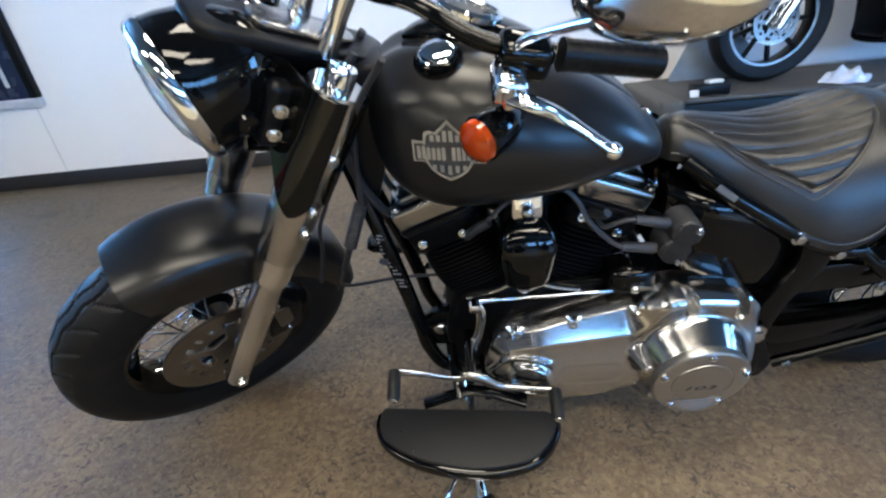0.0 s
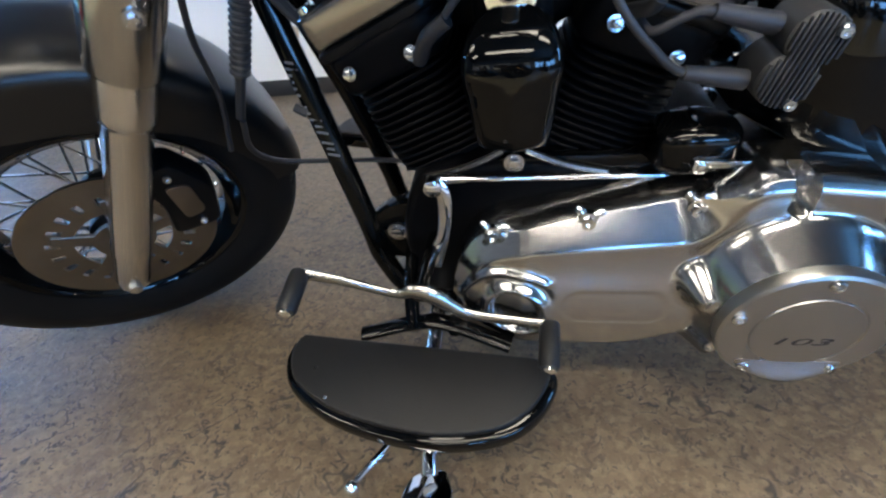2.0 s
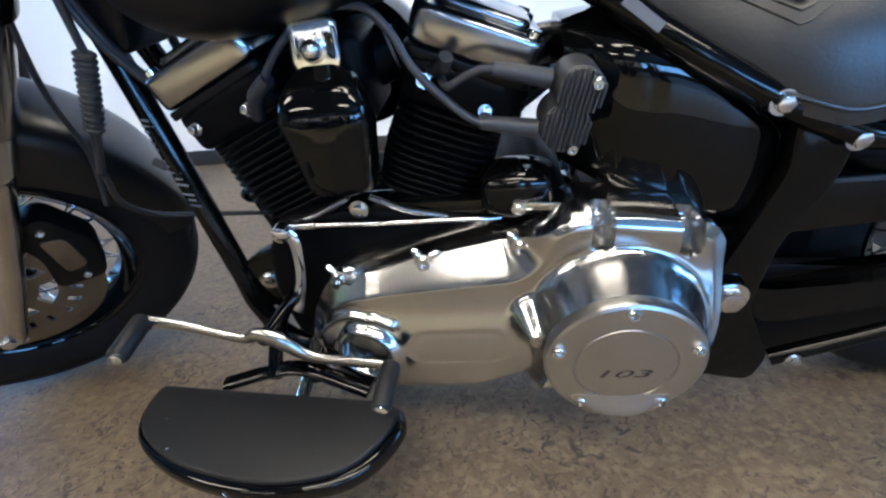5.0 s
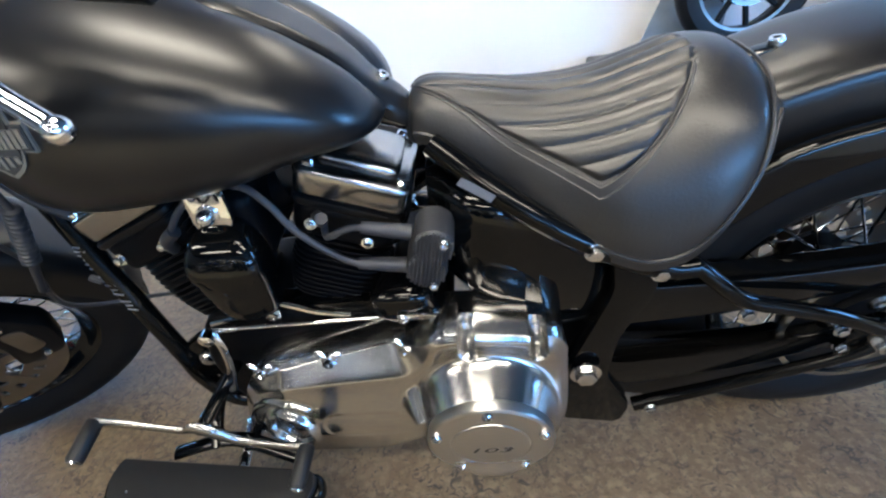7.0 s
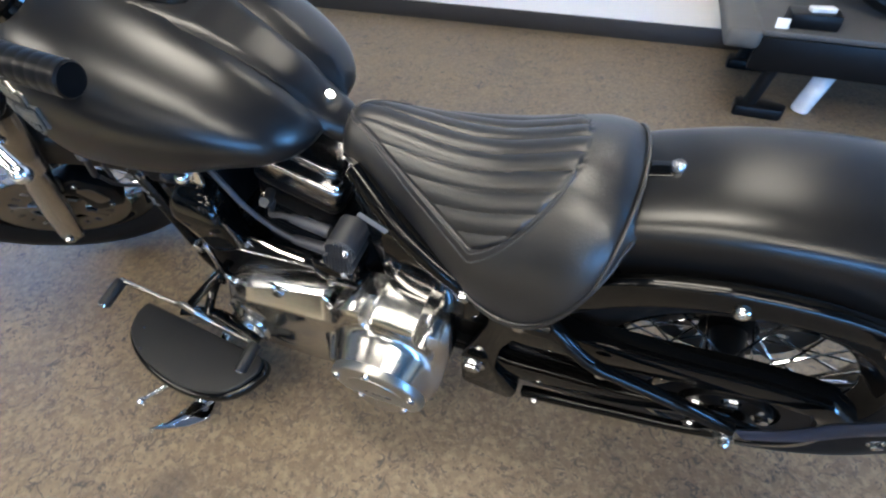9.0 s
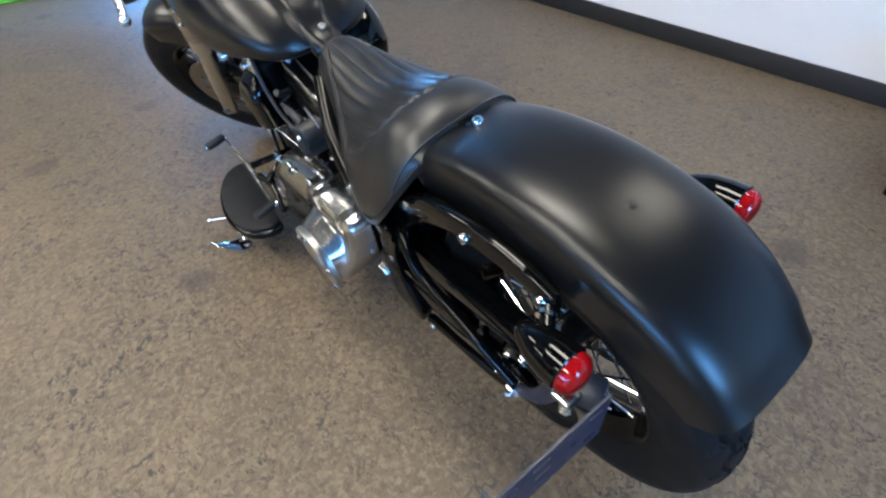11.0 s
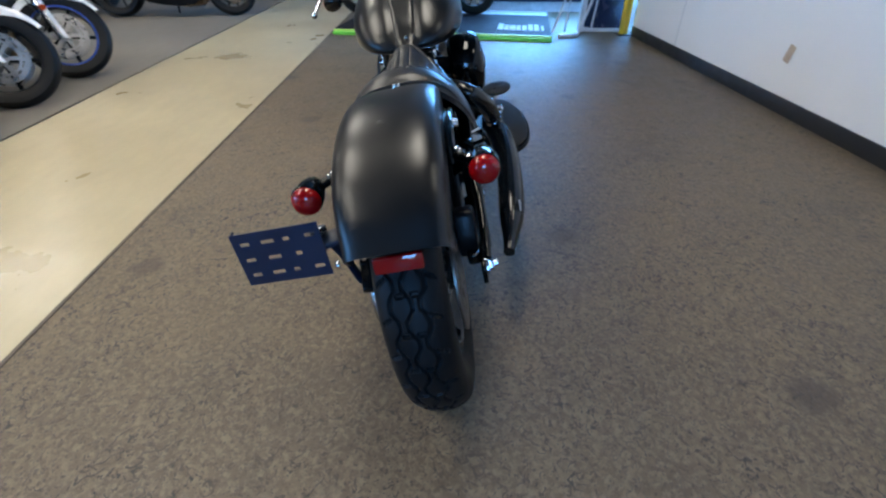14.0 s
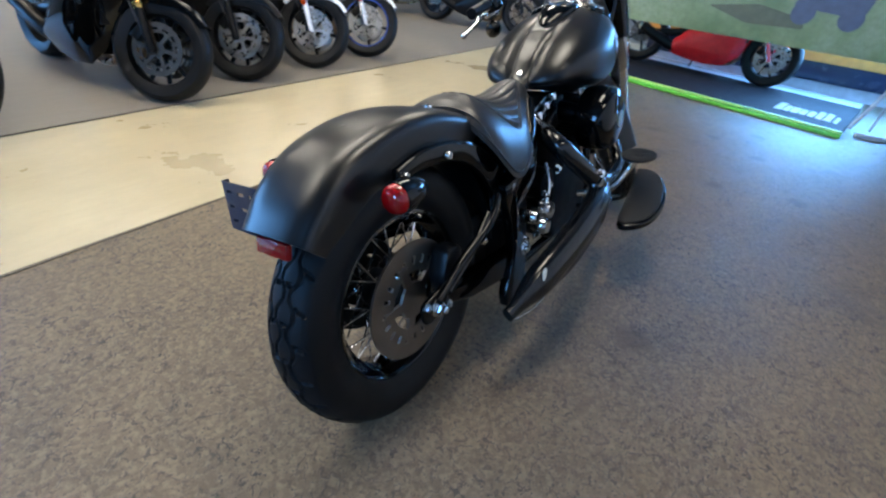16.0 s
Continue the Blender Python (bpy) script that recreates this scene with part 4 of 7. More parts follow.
part("pulley_flange", lathe(B(), [(0.121, 0.108), (0.131, 0.108), (0.132, 0.112), (0.130, 0.116), (0.121, 0.116)], Matrix(), 64, closed=True), alu_dark, pulley, "silver pulley flange")
part("pulley_hub", lathe(B(), [(0.030, 0.100), (0.066, 0.100), (0.064, 0.112), (0.030, 0.114)], Matrix(), 40, closed=True), satin_black, pulley)
for i in range(5):
    a = radians(28 + 72 * i)
    part("pulley_bolt", bolt(B(), (0.050 * math.cos(a), 0.050 * math.sin(a), 0.112), (0, 0, 1), 0.0105, 0.011), zinc, pulley)
bm = B()
def belt_line(r1, c1, r2, c2, th):
    out = []
    for i in range(25):
        a = radians(-96 + 192 * i / 24)
        out.append(V(c1[0] + (r1 + th) * math.cos(a), 0, c1[1] + (r1 + th) * math.sin(a)))
    for i in range(17):
        a = radians(96 + 168 * i / 16)
        out.append(V(c2[0] + (r2 + th) * math.cos(a), 0, c2[1] + (r2 + th) * math.sin(a)))
    return out
lo_, hi_ = belt_line(0.114, (0, 0.319), 0.045, (-0.50, 0.30), 0.0), belt_line(0.114, (0, 0.319), 0.045, (-0.50, 0.30), 0.007)
secs = [[a + V(0, -0.078, 0), b + V(0, -0.078, 0), b + V(0, -0.102, 0), a + V(0, -0.102, 0)] for a, b in zip(lo_, hi_)]
secs.append(secs[0])
rings(bm, secs, True, False)
part("drive_belt", bm, rubber, bike)
bm = B()
box(bm, 0.26, 0.17, 0.20, pose(-0.47, 0, 0.29), 0.03)
box(bm, 0.14, 0.13, 0.18, pose(-0.33, 0, 0.33), 0.03)
tube(bm, [(-0.33, 0.0, 0.40), (-0.20, 0.0, 0.44)], 0.05, 16, 1)
part("gearbox", bm, engine_black, bike, "black gearbox behind the engine")
bm = B()
secs = []
for i in range(13):
    x = -0.635 + 0.275 * i / 12
    hw = 0.122 * curve1(i / 12, [(0, 0.55), (0.15, 0.9), (0.5, 1.0), (0.85, 0.95), (1, 0.6)])
    top, low = curve1(x, [(-0.635, 0.62), (-0.50, 0.60), (-0.36, 0.50)]), curve1(x, [(-0.635, 0.45), (-0.60, 0.43), (-0.48, 0.375), (-0.36, 0.365)])
    secs.append([V(x, hw * (1 if math.cos(a) >= 0 else -1) * abs(math.cos(a)) ** 0.4, (top + low) / 2 + (top - low) / 2 * (1 if math.sin(a) >= 0 else -1) * abs(math.sin(a)) ** 0.4) for a in (2 * math.pi * k / 28 for k in range(28))])
rings(bm, secs)
part("oil_tank", bm, gloss, bike, "glossy black wraparound oil tank")
bm = B()
tmp_secs = []
for i in range(30):
    a = radians(60 + 118 * i / 29)
    d = V(math.cos(a), 0, math.sin(a))
    tmp_secs.append([R_AX + d * 0.345 + V(0, -0.085, 0), R_AX + d * 0.350 + V(0, -0.085, 0), R_AX + d * 0.350 + V(0, 0.085, 0), R_AX + d * 0.345 + V(0, 0.085, 0)])
rings(bm, tmp_secs)
part("inner_fender", bm, satin_black, bike)

# --- rear lamps, reflector, plate bracket
for sg in (-1, 1):
    sc = V(0.119, sg * 0.169 + 0.003, 0.630)
    sm = aim_z(sc, (1, 0, 0)) @ Matrix.Scale(0.9, 4)
    lamp = part("signal_lamp", lathe(B(), [(0, -0.085), (0.009, -0.082), (0.020, -0.066), (0.029, -0.042), (0.0335, -0.014), (0.034, 0.008), (0.032, 0.010), (0, 0.010)], sm, 36), gloss, bike, "black bullet rear turn signal")
    part("lens", lathe(B(), [(0, 0.009), (0.0315, 0.009), (0.0305, 0.020), (0.023, 0.029), (0.011, 0.033), (0, 0.034)], sm, 36), red_lens, lamp, "red lens")
    bm = tube(B(), [sc + V(-0.025, 0, 0.0), V(0.07, sg * 0.14, 0.633), V(0.05, sg * 0.115, 0.636)], 0.010, 12)
    part("signal_stem", bm, gloss, bike)
    for dx in (0.015, 0.035):
        part("stem_collar", lathe(B(), [(0, 0), (0.012, 0), (0.012, 0.006), (0, 0.006)], aim_z((0.045 + dx, sg * (0.118 + dx * 0.9), 0.635), (0.5, sg, 0)), 16), chrome, bike)
ta = radians(43)
bm = box(B(), 0.014, 0.086, 0.030, Matrix.Translation(R_AX + V(math.cos(ta), 0, math.sin(ta)) * 0.376 + V(0.004, 0.006, -0.014)) @ Matrix.Rotation(radians(-12), 4, "Y"), 0.004)
part("tail_reflector", bm, red_lens, bike, "red rectangular tail reflector")


def slotted_plate(w, h, th, slots, m, bm):
    """A plate w by h about m's origin with slots (x, y, sx, sy) cut through."""
    xs = sorted({-w / 2, w / 2, *[x + s * sx / 2 for x, y, sx, sy in slots for s in (-1, 1)]})
    ys = sorted({-h / 2, h / 2, *[y + s * sy / 2 for x, y, sx, sy in slots for s in (-1, 1)]})
    tmp = bmesh.new()
    grid = {}
    def vert(i, j):
        if (i, j) not in grid:
            grid[i, j] = tmp.verts.new((xs[i], ys[j], 0))
        return grid[i, j]
    for i in range(len(xs) - 1):
        for j in range(len(ys) - 1):
            cx, cy = (xs[i] + xs[i + 1]) / 2, (ys[j] + ys[j + 1]) / 2
            if not any(abs(cx - x) < sx / 2 and abs(cy - y) < sy / 2 for x, y, sx, sy in slots):
                tmp.faces.new((vert(i, j), vert(i + 1, j), vert(i + 1, j + 1), vert(i, j + 1)))
    ext = bmesh.ops.extrude_face_region(tmp, geom=tmp.faces[:])
    bmesh.ops.translate(tmp, verts=[g for g in ext["geom"] if isinstance(g, bmesh.types.BMVert)], vec=(0, 0, th))
    bmesh.ops.recalc_face_normals(tmp, faces=tmp.faces)
    return absorb(bm, tmp, m)


slots = []
for r_, y in enumerate((-0.036, 0.0, 0.036)):
    slots += [(-0.065, y, 0.020, 0.0085), (-0.018 + (0.004 if r_ == 1 else 0), y, 0.026, 0.0085), (0.020 if r_ != 1 else 0.036, y, 0.013, 0.0085)]
slots += [(0.068, 0.036, 0.020, 0.0085), (0.068, -0.036, 0.020, 0.0085)]
PM = Matrix.Translation((0.166, -0.238, 0.545)) @ Matrix(((0.05, 0.0, 1, 0), (1, 0.06, 0.0, 0), (0.02, 1, 0.0, 0), (0, 0, 0, 1)))
bm = slotted_plate(0.178, 0.120, 0.003, slots, PM, B())
box(bm, 0.004, 0.120, 0.016, PM @ pose(-0.088, 0, -0.006))
plate = part("plate_bracket", bm, blue_steel, bike, "dark blue-black slotted licence plate bracket")
bm = B()
box(bm, 0.052, 0.05, 0.012, Matrix.Translation((0.135, -0.143, 0.545)) @ Matrix.Rotation(radians(20), 4, "Z"), 0.003)
tube(bm, [(0.13, -0.15, 0.535), (0.09, -0.150, 0.47), (0.06, -0.148, 0.39), (0.02, -0.146, 0.335)], 0.011, 12, squash=(0.6, 1.4))
part("bracket_arm", bm, blue_steel, bike, "dark steel arm carrying the plate bracket")
bm = B()
box(bm, 0.030, 0.028, 0.016, pose(0.128, -0.168, 0.56), 0.004)
part("clamp", bm, zinc, bike, "silver clamp block")
part("arm_bolt", bolt(B(), (0.12, -0.156, 0.47), (0.2, -1, 0), 0.007, 0.008), zinc, bike)

# --- fuel tank: two lobes in one teardrop, with a dash down the middle
TX = [(-1.165, 0.0), (-1.155, 0.35), (-1.13, 0.64), (-1.09, 0.84), (-1.02, 0.975), (-0.95, 1.0), (-0.85, 0.955), (-0.76, 0.82), (-0.71, 0.68), (-0.685, 0.52), (-0.672, 0.30), (-0.668, 0.0)]
TANK_HALF = 0.192


def tank_top(x):
    return curve1(x, [(-1.165, 0.800), (-1.15, 0.862), (-1.12, 0.893), (-1.06, 0.906), (-0.98, 0.900), (-0.88, 0.872), (-0.78, 0.826), (-0.71, 0.773), (-0.68, 0.737), (-0.669, 0.712)])


def tank_low(x):
    return curve1(x, [(-1.165, 0.790), (-1.15, 0.716), (-1.12, 0.672), (-1.05, 0.641), (-0.95, 0.645), (-0.84, 0.660), (-0.76, 0.683), (-0.70, 0.690), (-0.677, 0.697), (-0.669, 0.708)])


def tank_wide(x):
    return TANK_HALF * curve1(x, TX)


# height of the dash strap along its rear end, down to the seat nose
STRAP = [(-0.84, 0.8510), (-0.78, 0.8225), (-0.74, 0.7950), (-0.71, 0.7700), (-0.69, 0.7450), (-0.675, 0.7300), (-0.66, 0.7200), (-0.640, 0.7040)]


def tank_dip(x, v, hw, mid, top):
    """The channel between the lobes, deeper towards the seat."""
    d = 0.016 * min(1.0, hw / 0.12) * math.exp(-(v / 0.034) ** 2)
    if x > STRAP[0][0]:
        d = max(d, max(0.0, top - curve1(x, STRAP) + 0.0125) * math.exp(-(v / 0.0445) ** 6))
    return min(d, 0.8 * (top - mid) + 0.004)


def tank_ring(x, n=56):
    hw, top, low = max(tank_wide(x), 0.004), tank_top(x), tank_low(x)
    mid = low + (top - low) * 0.46
    out = []
    for k in range(n):
        a = 2 * math.pi * (k + 0.5) / n
        c, s = math.cos(a), math.sin(a)
        v = hw * math.copysign(abs(c) ** 0.80, c)
        if s > 0:
            w = mid + (top - mid) * s ** 0.92
            # the channel between the lobes
            w -= tank_dip(x, v, hw, mid, top)
        else:
            w = mid - (mid - low) * abs(s) ** 0.70
        out.append(V(x, v, w))
    return out


bm = B()
xs = [-1.165 + 0.497 * (0.5 - 0.5 * math.cos(math.pi * i / 46)) for i in range(47)]
rings(bm, [tank_ring(x) for x in xs])
part("fuel_tank", bm, denim, bike, "matte black teardrop fuel tank")


def tank_surface(x, v, lift=0.0):
    """A point on the tank's upper skin."""
    hw, top, low = tank_wide(x), tank_top(x), tank_low(x)
    mid = low + (top - low) * 0.46
    c = min(1.0, (abs(v) / hw) ** (1 / 0.80))
    s = math.sqrt(max(0.0, 1 - c * c))
    w = mid + (top - mid) * s ** 0.92 - tank_dip(x, v, hw, mid, top)
    return V(x, v, w + lift)


# the dash: a strap from the seat that widens to the gloss panel with the dial
bm = B()
rows_ = []
for i in range(61):
    x = -0.640 - 0.450 * i / 60
    hw = curve1(x, [(-1.09, 0.030), (-1.05, 0.058), (-0.98, 0.066), (-0.90, 0.062), (-0.82, 0.046), (-0.74, 0.036), (-0.70, 0.035), (-0.682, 0.038), (-0.66, 0.035), (-0.640, 0.026)])
    z = tank_surface(x, 0.0).z + 0.0125 if x < STRAP[0][0] else curve1(x, STRAP)
    sag = curve1(x, [(-0.72, 0.006), (-0.68, 0.016), (-0.64, 0.022)])
    row = []
    for j in range(13):
        t = -1 + 2 * j / 12
        row.append(V(x, hw * t, z - sag * abs(t) ** (9 if x < -0.72 else 4)))
    for j in range(12, -1, -6):
        t = -1 + 2 * j / 12
        row.append(V(x, hw * t * 0.96, z - 0.034))
    rows_.append(row)
rings(bm, rows_)
part("dash_strap", bm, denim, bike, "matte black dash strap over the tank")
bm = B()
rows_ = []
for i in range(31):
    x = -0.845 - 0.245 * i / 30
    f = math.sin(math.pi * min(1, max(0.0, (i + 0.35) / 30.7))) ** 0.6
    hw = 0.056 * f
    z = tank_surface(max(x, -1.12), 0.0).z + 0.0165
    crown = 0.026 * f
    rows_.append([V(x, hw * math.cos(a), z + crown * max(0, math.sin(a)) ** 0.7 - (0.008 if math.sin(a) < 0 else 0)) for a in (2 * math.pi * (k + 0.5) / 28 for k in range(28))])
rings(bm, rows_)
dash = part("dash_panel", bm, gloss, bike, "glossy black dash panel")
dm = aim_z((-0.985, 0, tank_surface(-0.985, 0).z + 0.040), (0.35, 0, 1))
part("dial_bezel", lathe(B(), [(0.046, 0), (0.053, 0.0), (0.054, 0.008), (0.050, 0.013), (0.046, 0.010)], dm, 48, closed=True), chrome, dash, "chrome speedometer ring")
part("dial", lathe(B(), [(0, -0.004), (0.048, -0.004), (0.048, 0.005), (0, 0.006)], dm, 40), ink_dark, dash, "dark speedometer dial")
bm = B()
for i in range(13):
    a = radians(-40 + 260 * i / 12)
    box(bm, 0.008, 0.0016, 0.0006, dm @ Matrix.Rotation(a, 4, "Z") @ pose(0.038, 0, 0.0066))
part("dial_marks", bm, label_white, dash)
part("seat_screw", screw(B(), (-0.676, 0.004, 0.7310), (0.7, 0, 1), 0.009, 0.007), zinc, bike)
for sg in (-1, 1):
    p = tank_surface(-1.035, sg * 0.098)
    n = V(-0.10, sg * 0.42, 1).normalized()
    bm = lathe(B(), [(0, -0.004), (0.029, -0.004), (0.031, 0.002), (0.030, 0.009), (0.025, 0.013), (0.012, 0.015), (0, 0.0155)], aim_z(p, n), 44)
    cap = part("fuel_cap", bm, gloss, bike, "round black fuel cap with a polished top")
    part("cap_top", lathe(B(), [(0, 0.010), (0.0265, 0.010), (0.0265, 0.0128), (0.024, 0.0148), (0.012, 0.0166), (0, 0.0170)], aim_z(p, n), 44), chrome, cap, "polished metal cap top")
    part("cap_seat", lathe(B(), [(0.027, -0.004), (0.037, -0.004), (0.0355, 0.002), (0.029, 0.002)], aim_z(p, n), 44, closed=True), gloss, bike)


# badges: a shield with a bar across it, as plain shapes that follow the tank's flank
def flank(x, w, sg, lift):
    hw, top, low = tank_wide(x), tank_top(x), tank_low(x)
    mid = low + (top - low) * 0.46
    if w > mid:
        s = min(1.0, ((w - mid) / (top - mid)) ** (1 / 0.92))
    else:
        s = min(1.0, ((mid - w) / (mid - low)) ** (1 / 0.70))
    c = math.sqrt(max(0.0, 1 - s * s))
    return V(x, sg * (hw * c ** 0.80 + lift), w)


def on_flank(bm, outline, sg, lift, th, c=(-1.030, 0.788)):
    top = [bm.verts.new(flank(c[0] + x, c[1] + y, sg, lift + th)) for x, y in outline]
    low = [bm.verts.new(flank(c[0] + x, c[1] + y, sg, lift - 0.002)) for x, y in outline]
    bm.faces.new(top)
    n = len(top)
    for i in range(n):
        bm.faces.new((top[i], low[i], low[(i + 1) % n], top[(i + 1) % n]))


HALF_SHIELD = [(0, 0.043), (0.010, 0.034), (0.018, 0.027), (0.026, 0.029), (0.034, 0.026), (0.036, 0.014), (0.036, -0.004), (0.033, -0.018), (0.026, -0.029), (0.016, -0.037), (0.006, -0.042), (0, -0.045)]
SHIELD = HALF_SHIELD + [(-x, y) for x, y in HALF_SHIELD[-2:0:-1]]


def badge_piece(name, outline, sg, lift, th, material, parent):
    bm = B()
    on_flank(bm, outline, sg, lift, th)
    return part(name, bm, material, parent, angle=20)


def block(x0, x1, y0, y1):
    return [(x0, y1), (x1, y1), (x1, y0), (x0, y0)]


for sg in (-1, 1):
    bm = B()
    on_flank(bm, SHIELD, sg, 0.001, 0.0012)
    badge = part("tank_badge", bm, badge_silver, bike, "silver and black shield emblem with a bar across", angle=20)
    badge_piece("badge_field", [(x * 0.90, y * 0.90) for x, y in SHIELD], sg, 0.0012, 0.0018, ink_dark, badge)
    badge_piece("badge_bar", block(-0.052, 0.052, -0.016, 0.014), sg, 0.002, 0.0020, badge_silver, badge)
    badge_piece("bar_field", block(-0.0495, 0.0495, -0.0135, 0.0115), sg, 0.002, 0.0026, ink_dark, badge)
    for i in range(13):
        x = -0.043 + 0.086 * i / 12
        if i != 6:
            badge_piece("badge_stroke", block(x - 0.0026, x + 0.0026, -0.010, 0.008), sg, 0.004, 0.0012, badge_silver, badge)
    for i in range(6):
        x = -0.0225 + 0.045 * i / 5
        badge_piece("badge_stroke", block(x - 0.0029, x + 0.0029, 0.0165, 0.0245 + (0.006 if i in (2, 3) else 0)), sg, 0.0022, 0.0016, badge_silver, badge)
    for i in range(5):
        x = -0.022 + 0.044 * i / 4
        badge_piece("badge_stroke", block(x - 0.0029, x + 0.0029, -0.0335 + 0.0035 * abs(i - 2), -0.0195), sg, 0.0022, 0.0016, badge_silver, badge)

# --- saddle
S0, S1 = -0.652, -0.224


def seat_top(x):
    return curve1(x, [(S0, 0.690), (-0.640, 0.716), (-0.610, 0.724), (-0.55, 0.713), (-0.48, 0.700), (-0.42, 0.702), (-0.36, 0.718), (-0.31, 0.733), (-0.265, 0.729), (-0.24, 0.714), (S1, 0.694)])


def seat_low(x):
    return curve1(x, [(S0, 0.672), (-0.62, 0.672), (-0.57, 0.640), (-0.52, 0.598), (-0.46, 0.562), (-0.40, 0.540), (-0.365, 0.533), (-0.325, 0.546), (-0.290, 0.583), (-0.255, 0.638), (S1, 0.686)])


def seat_half(x, side=-1.0):
    """Half the width; the right flank is a little fuller over the middle."""
    full = 1.0 if side < 0 else 1.0 + 0.13 * math.exp(-((x + 0.50) / 0.10) ** 2)
    return full * curve1(x, [(S0, 0.028), (-0.642, 0.046), (-0.60, 0.062), (-0.54, 0.088), (-0.47, 0.130), (-0.40, 0.160), (-0.34, 0.168), (-0.290, 0.160), (-0.255, 0.134), (S1, 0.088)])


def tuck_half(x):
    """Half the width of the ribbed panel."""
    if x < -0.605:
        return 0.0292 * math.sqrt(max(0.0, x + 0.637) / 0.032)
    if x < -0.425:
        return 0.018 + max(0.0, x + 0.625) / 0.20 * 0.112
    q = (x + 0.425) / 0.118
    return 0.130 * math.sqrt(max(0.0, 1 - q * q)) if q < 1 else 0.0


def seat_point(x, t, lift=0.0):
    """t from -1 at the left hem to 1 at the right."""
    hw, top, low = seat_half(x, t), seat_top(x), seat_low(x)
    a = abs(t)
    ang = a * math.pi / 2
    v = hw * math.sin(ang) ** 0.9
    drop = 1 - math.cos(ang) ** 1.15
    w = top - (top - low) * drop
    return V(x, math.copysign(v, t), w)


def seat_t(x, v):
    return math.copysign(math.asin(min(1.0, (abs(v) / seat_half(x, v)) ** (1 / 0.9))) / (math.pi / 2), v)


bm = B()
nx, nt = 150, 260
secs = []
for i in range(nx + 1):
    x = S0 + (S1 - S0) * i / nx
    ts = [-0.999 + 1.998 * j / nt for j in range(nt + 1)]
    pts = [seat_point(x, t) for t in ts]
    mid_ = nt // 2
    arc = [0.0] * (nt + 1)
    for j in range(mid_ + 1, nt + 1):
        arc[j] = arc[j - 1] + (pts[j] - pts[j - 1]).length
    for j in range(mid_ - 1, -1, -1):
        arc[j] = arc[j + 1] + (pts[j] - pts[j + 1]).length
    th = tuck_half(x)
    t_edge = abs(seat_t(x, min(th, seat_half(x) * 0.995))) if th > 0 else 0.0
    place = min(nt - 0.001, mid_ + t_edge * mid_ / 0.999)
    a_edge = arc[int(place)] + (arc[int(place) + 1] - arc[int(place)]) * (place - int(place))
    row = []
    for j in range(nt + 1):
        d = pts[min(j + 1, nt)] - pts[max(j - 1, 0)]
        n = V(0, -d.z, d.y).normalized()
        edge = a_edge - arc[j]
        lift = 0.0
        if th > 0 and -0.638 < x < -0.305:
            rib = abs(math.sin(math.pi * (arc[j] / 0.0285 + 0.5)))
            ends = min(1.0, max(0.0, x + 0.640) / 0.006) * (0.45 + 0.55 * min(1.0, max(0.0, x + 0.60) / 0.14))
            if edge > 0:
                lift = (0.0056 * rib ** 0.45 - 0.0022) * min(1.0, edge / (0.006 if x < -0.36 else 0.016)) * ends
            lift -= 0.0030 * math.exp(-(edge / 0.0025) ** 2) * ends
        row.append(pts[j] + n * lift)
    inner = [seat_point(x, -0.999 + 1.998 * j / 24) + V(0, 0, -0.012) for j in range(24, -1, -1)]
    secs.append(row + inner)
rings(bm, secs)
saddle = part("saddle", bm, leather, bike, "black leather solo saddle with ribbed centre", angle=60)


for k in (0.0, 0.006):
    line = []
    for i in range(60):
        q = i / 59
        x = -0.6365 - k * 0.6 + (0.3215 + k * 0.6) * q ** 1.7
        line.append((x, tuck_half(x) + k * min(1.0, q * 8)))
    pts = [seat_point(x, seat_t(x, v)) + V(0, 0, 0.001) for x, v in line[::-1]] + [seat_point(x, seat_t(x, -v)) + V(0, 0, 0.001) for x, v in line]
    pts.append(pts[0])
    part("seam", tube(B(), pts, 0.0013, 6, 1), piping, saddle, "stitched leather seam")
for sg in (-1, 1):
    pts = [seat_point(S0 + 0.012 + (S1 - S0 - 0.02) * i / 50, sg * 0.985) + V(0, sg * 0.001, 0.002) for i in range(51)]
    part("hem", tube(B(), pts, 0.0030, 8, 1), leather, saddle)
pts = [seat_point(S1 - 0.014 - 0.030 * abs(t) ** 2, t) + V(0.003, 0, 0.002) for t in [-0.92 + 1.84 * i / 40 for i in range(41)]]
part("hem", tube(B(), pts, 0.0022, 8, 1), piping, saddle)
bm = B()
prism(bm, round_outline([(-0.245, -0.014), (-0.190, -0.012), (-0.182, 0.0), (-0.190, 0.012), (-0.245, 0.014)], 0.008), 0.004, pose(-0.213, 0.004, 0.7085) @ Matrix.Rotation(radians(-11.3), 4, "Y") @ Matrix.Translation((0.213, 0, 0)), 0.001)
part("seat_tab", bm, gloss, bike, "black seat tab")
part("seat_tab_screw", screw(B(), (-0.201, 0.004, 0.7145), (-0.2, 0, 1), 0.010, 0.009), zinc, bike)
bm = box(B(), 0.048, 0.0015, 0.011, Matrix.Translation((-0.5675, -0.125, 0.6345)) @ Matrix.Rotation(radians(38), 4, "Y"), 0.0)
part("paper_label", bm, sticker, bike, "pale printed label")

# --- engine
CR = V(-0.905, 0, 0.20)
part("crankcase", prism(B(), round_outline([(-1.06, 0.17), (-0.75, 0.15), (-0.72, 0.30), (-0.74, 0.40), (-0.90, 0.425), (-1.04, 0.41), (-1.075, 0.30)], 0.04), 0.20, side_frame(0.10), 0.015, 3), engine_black, bike, "black engine crankcase")


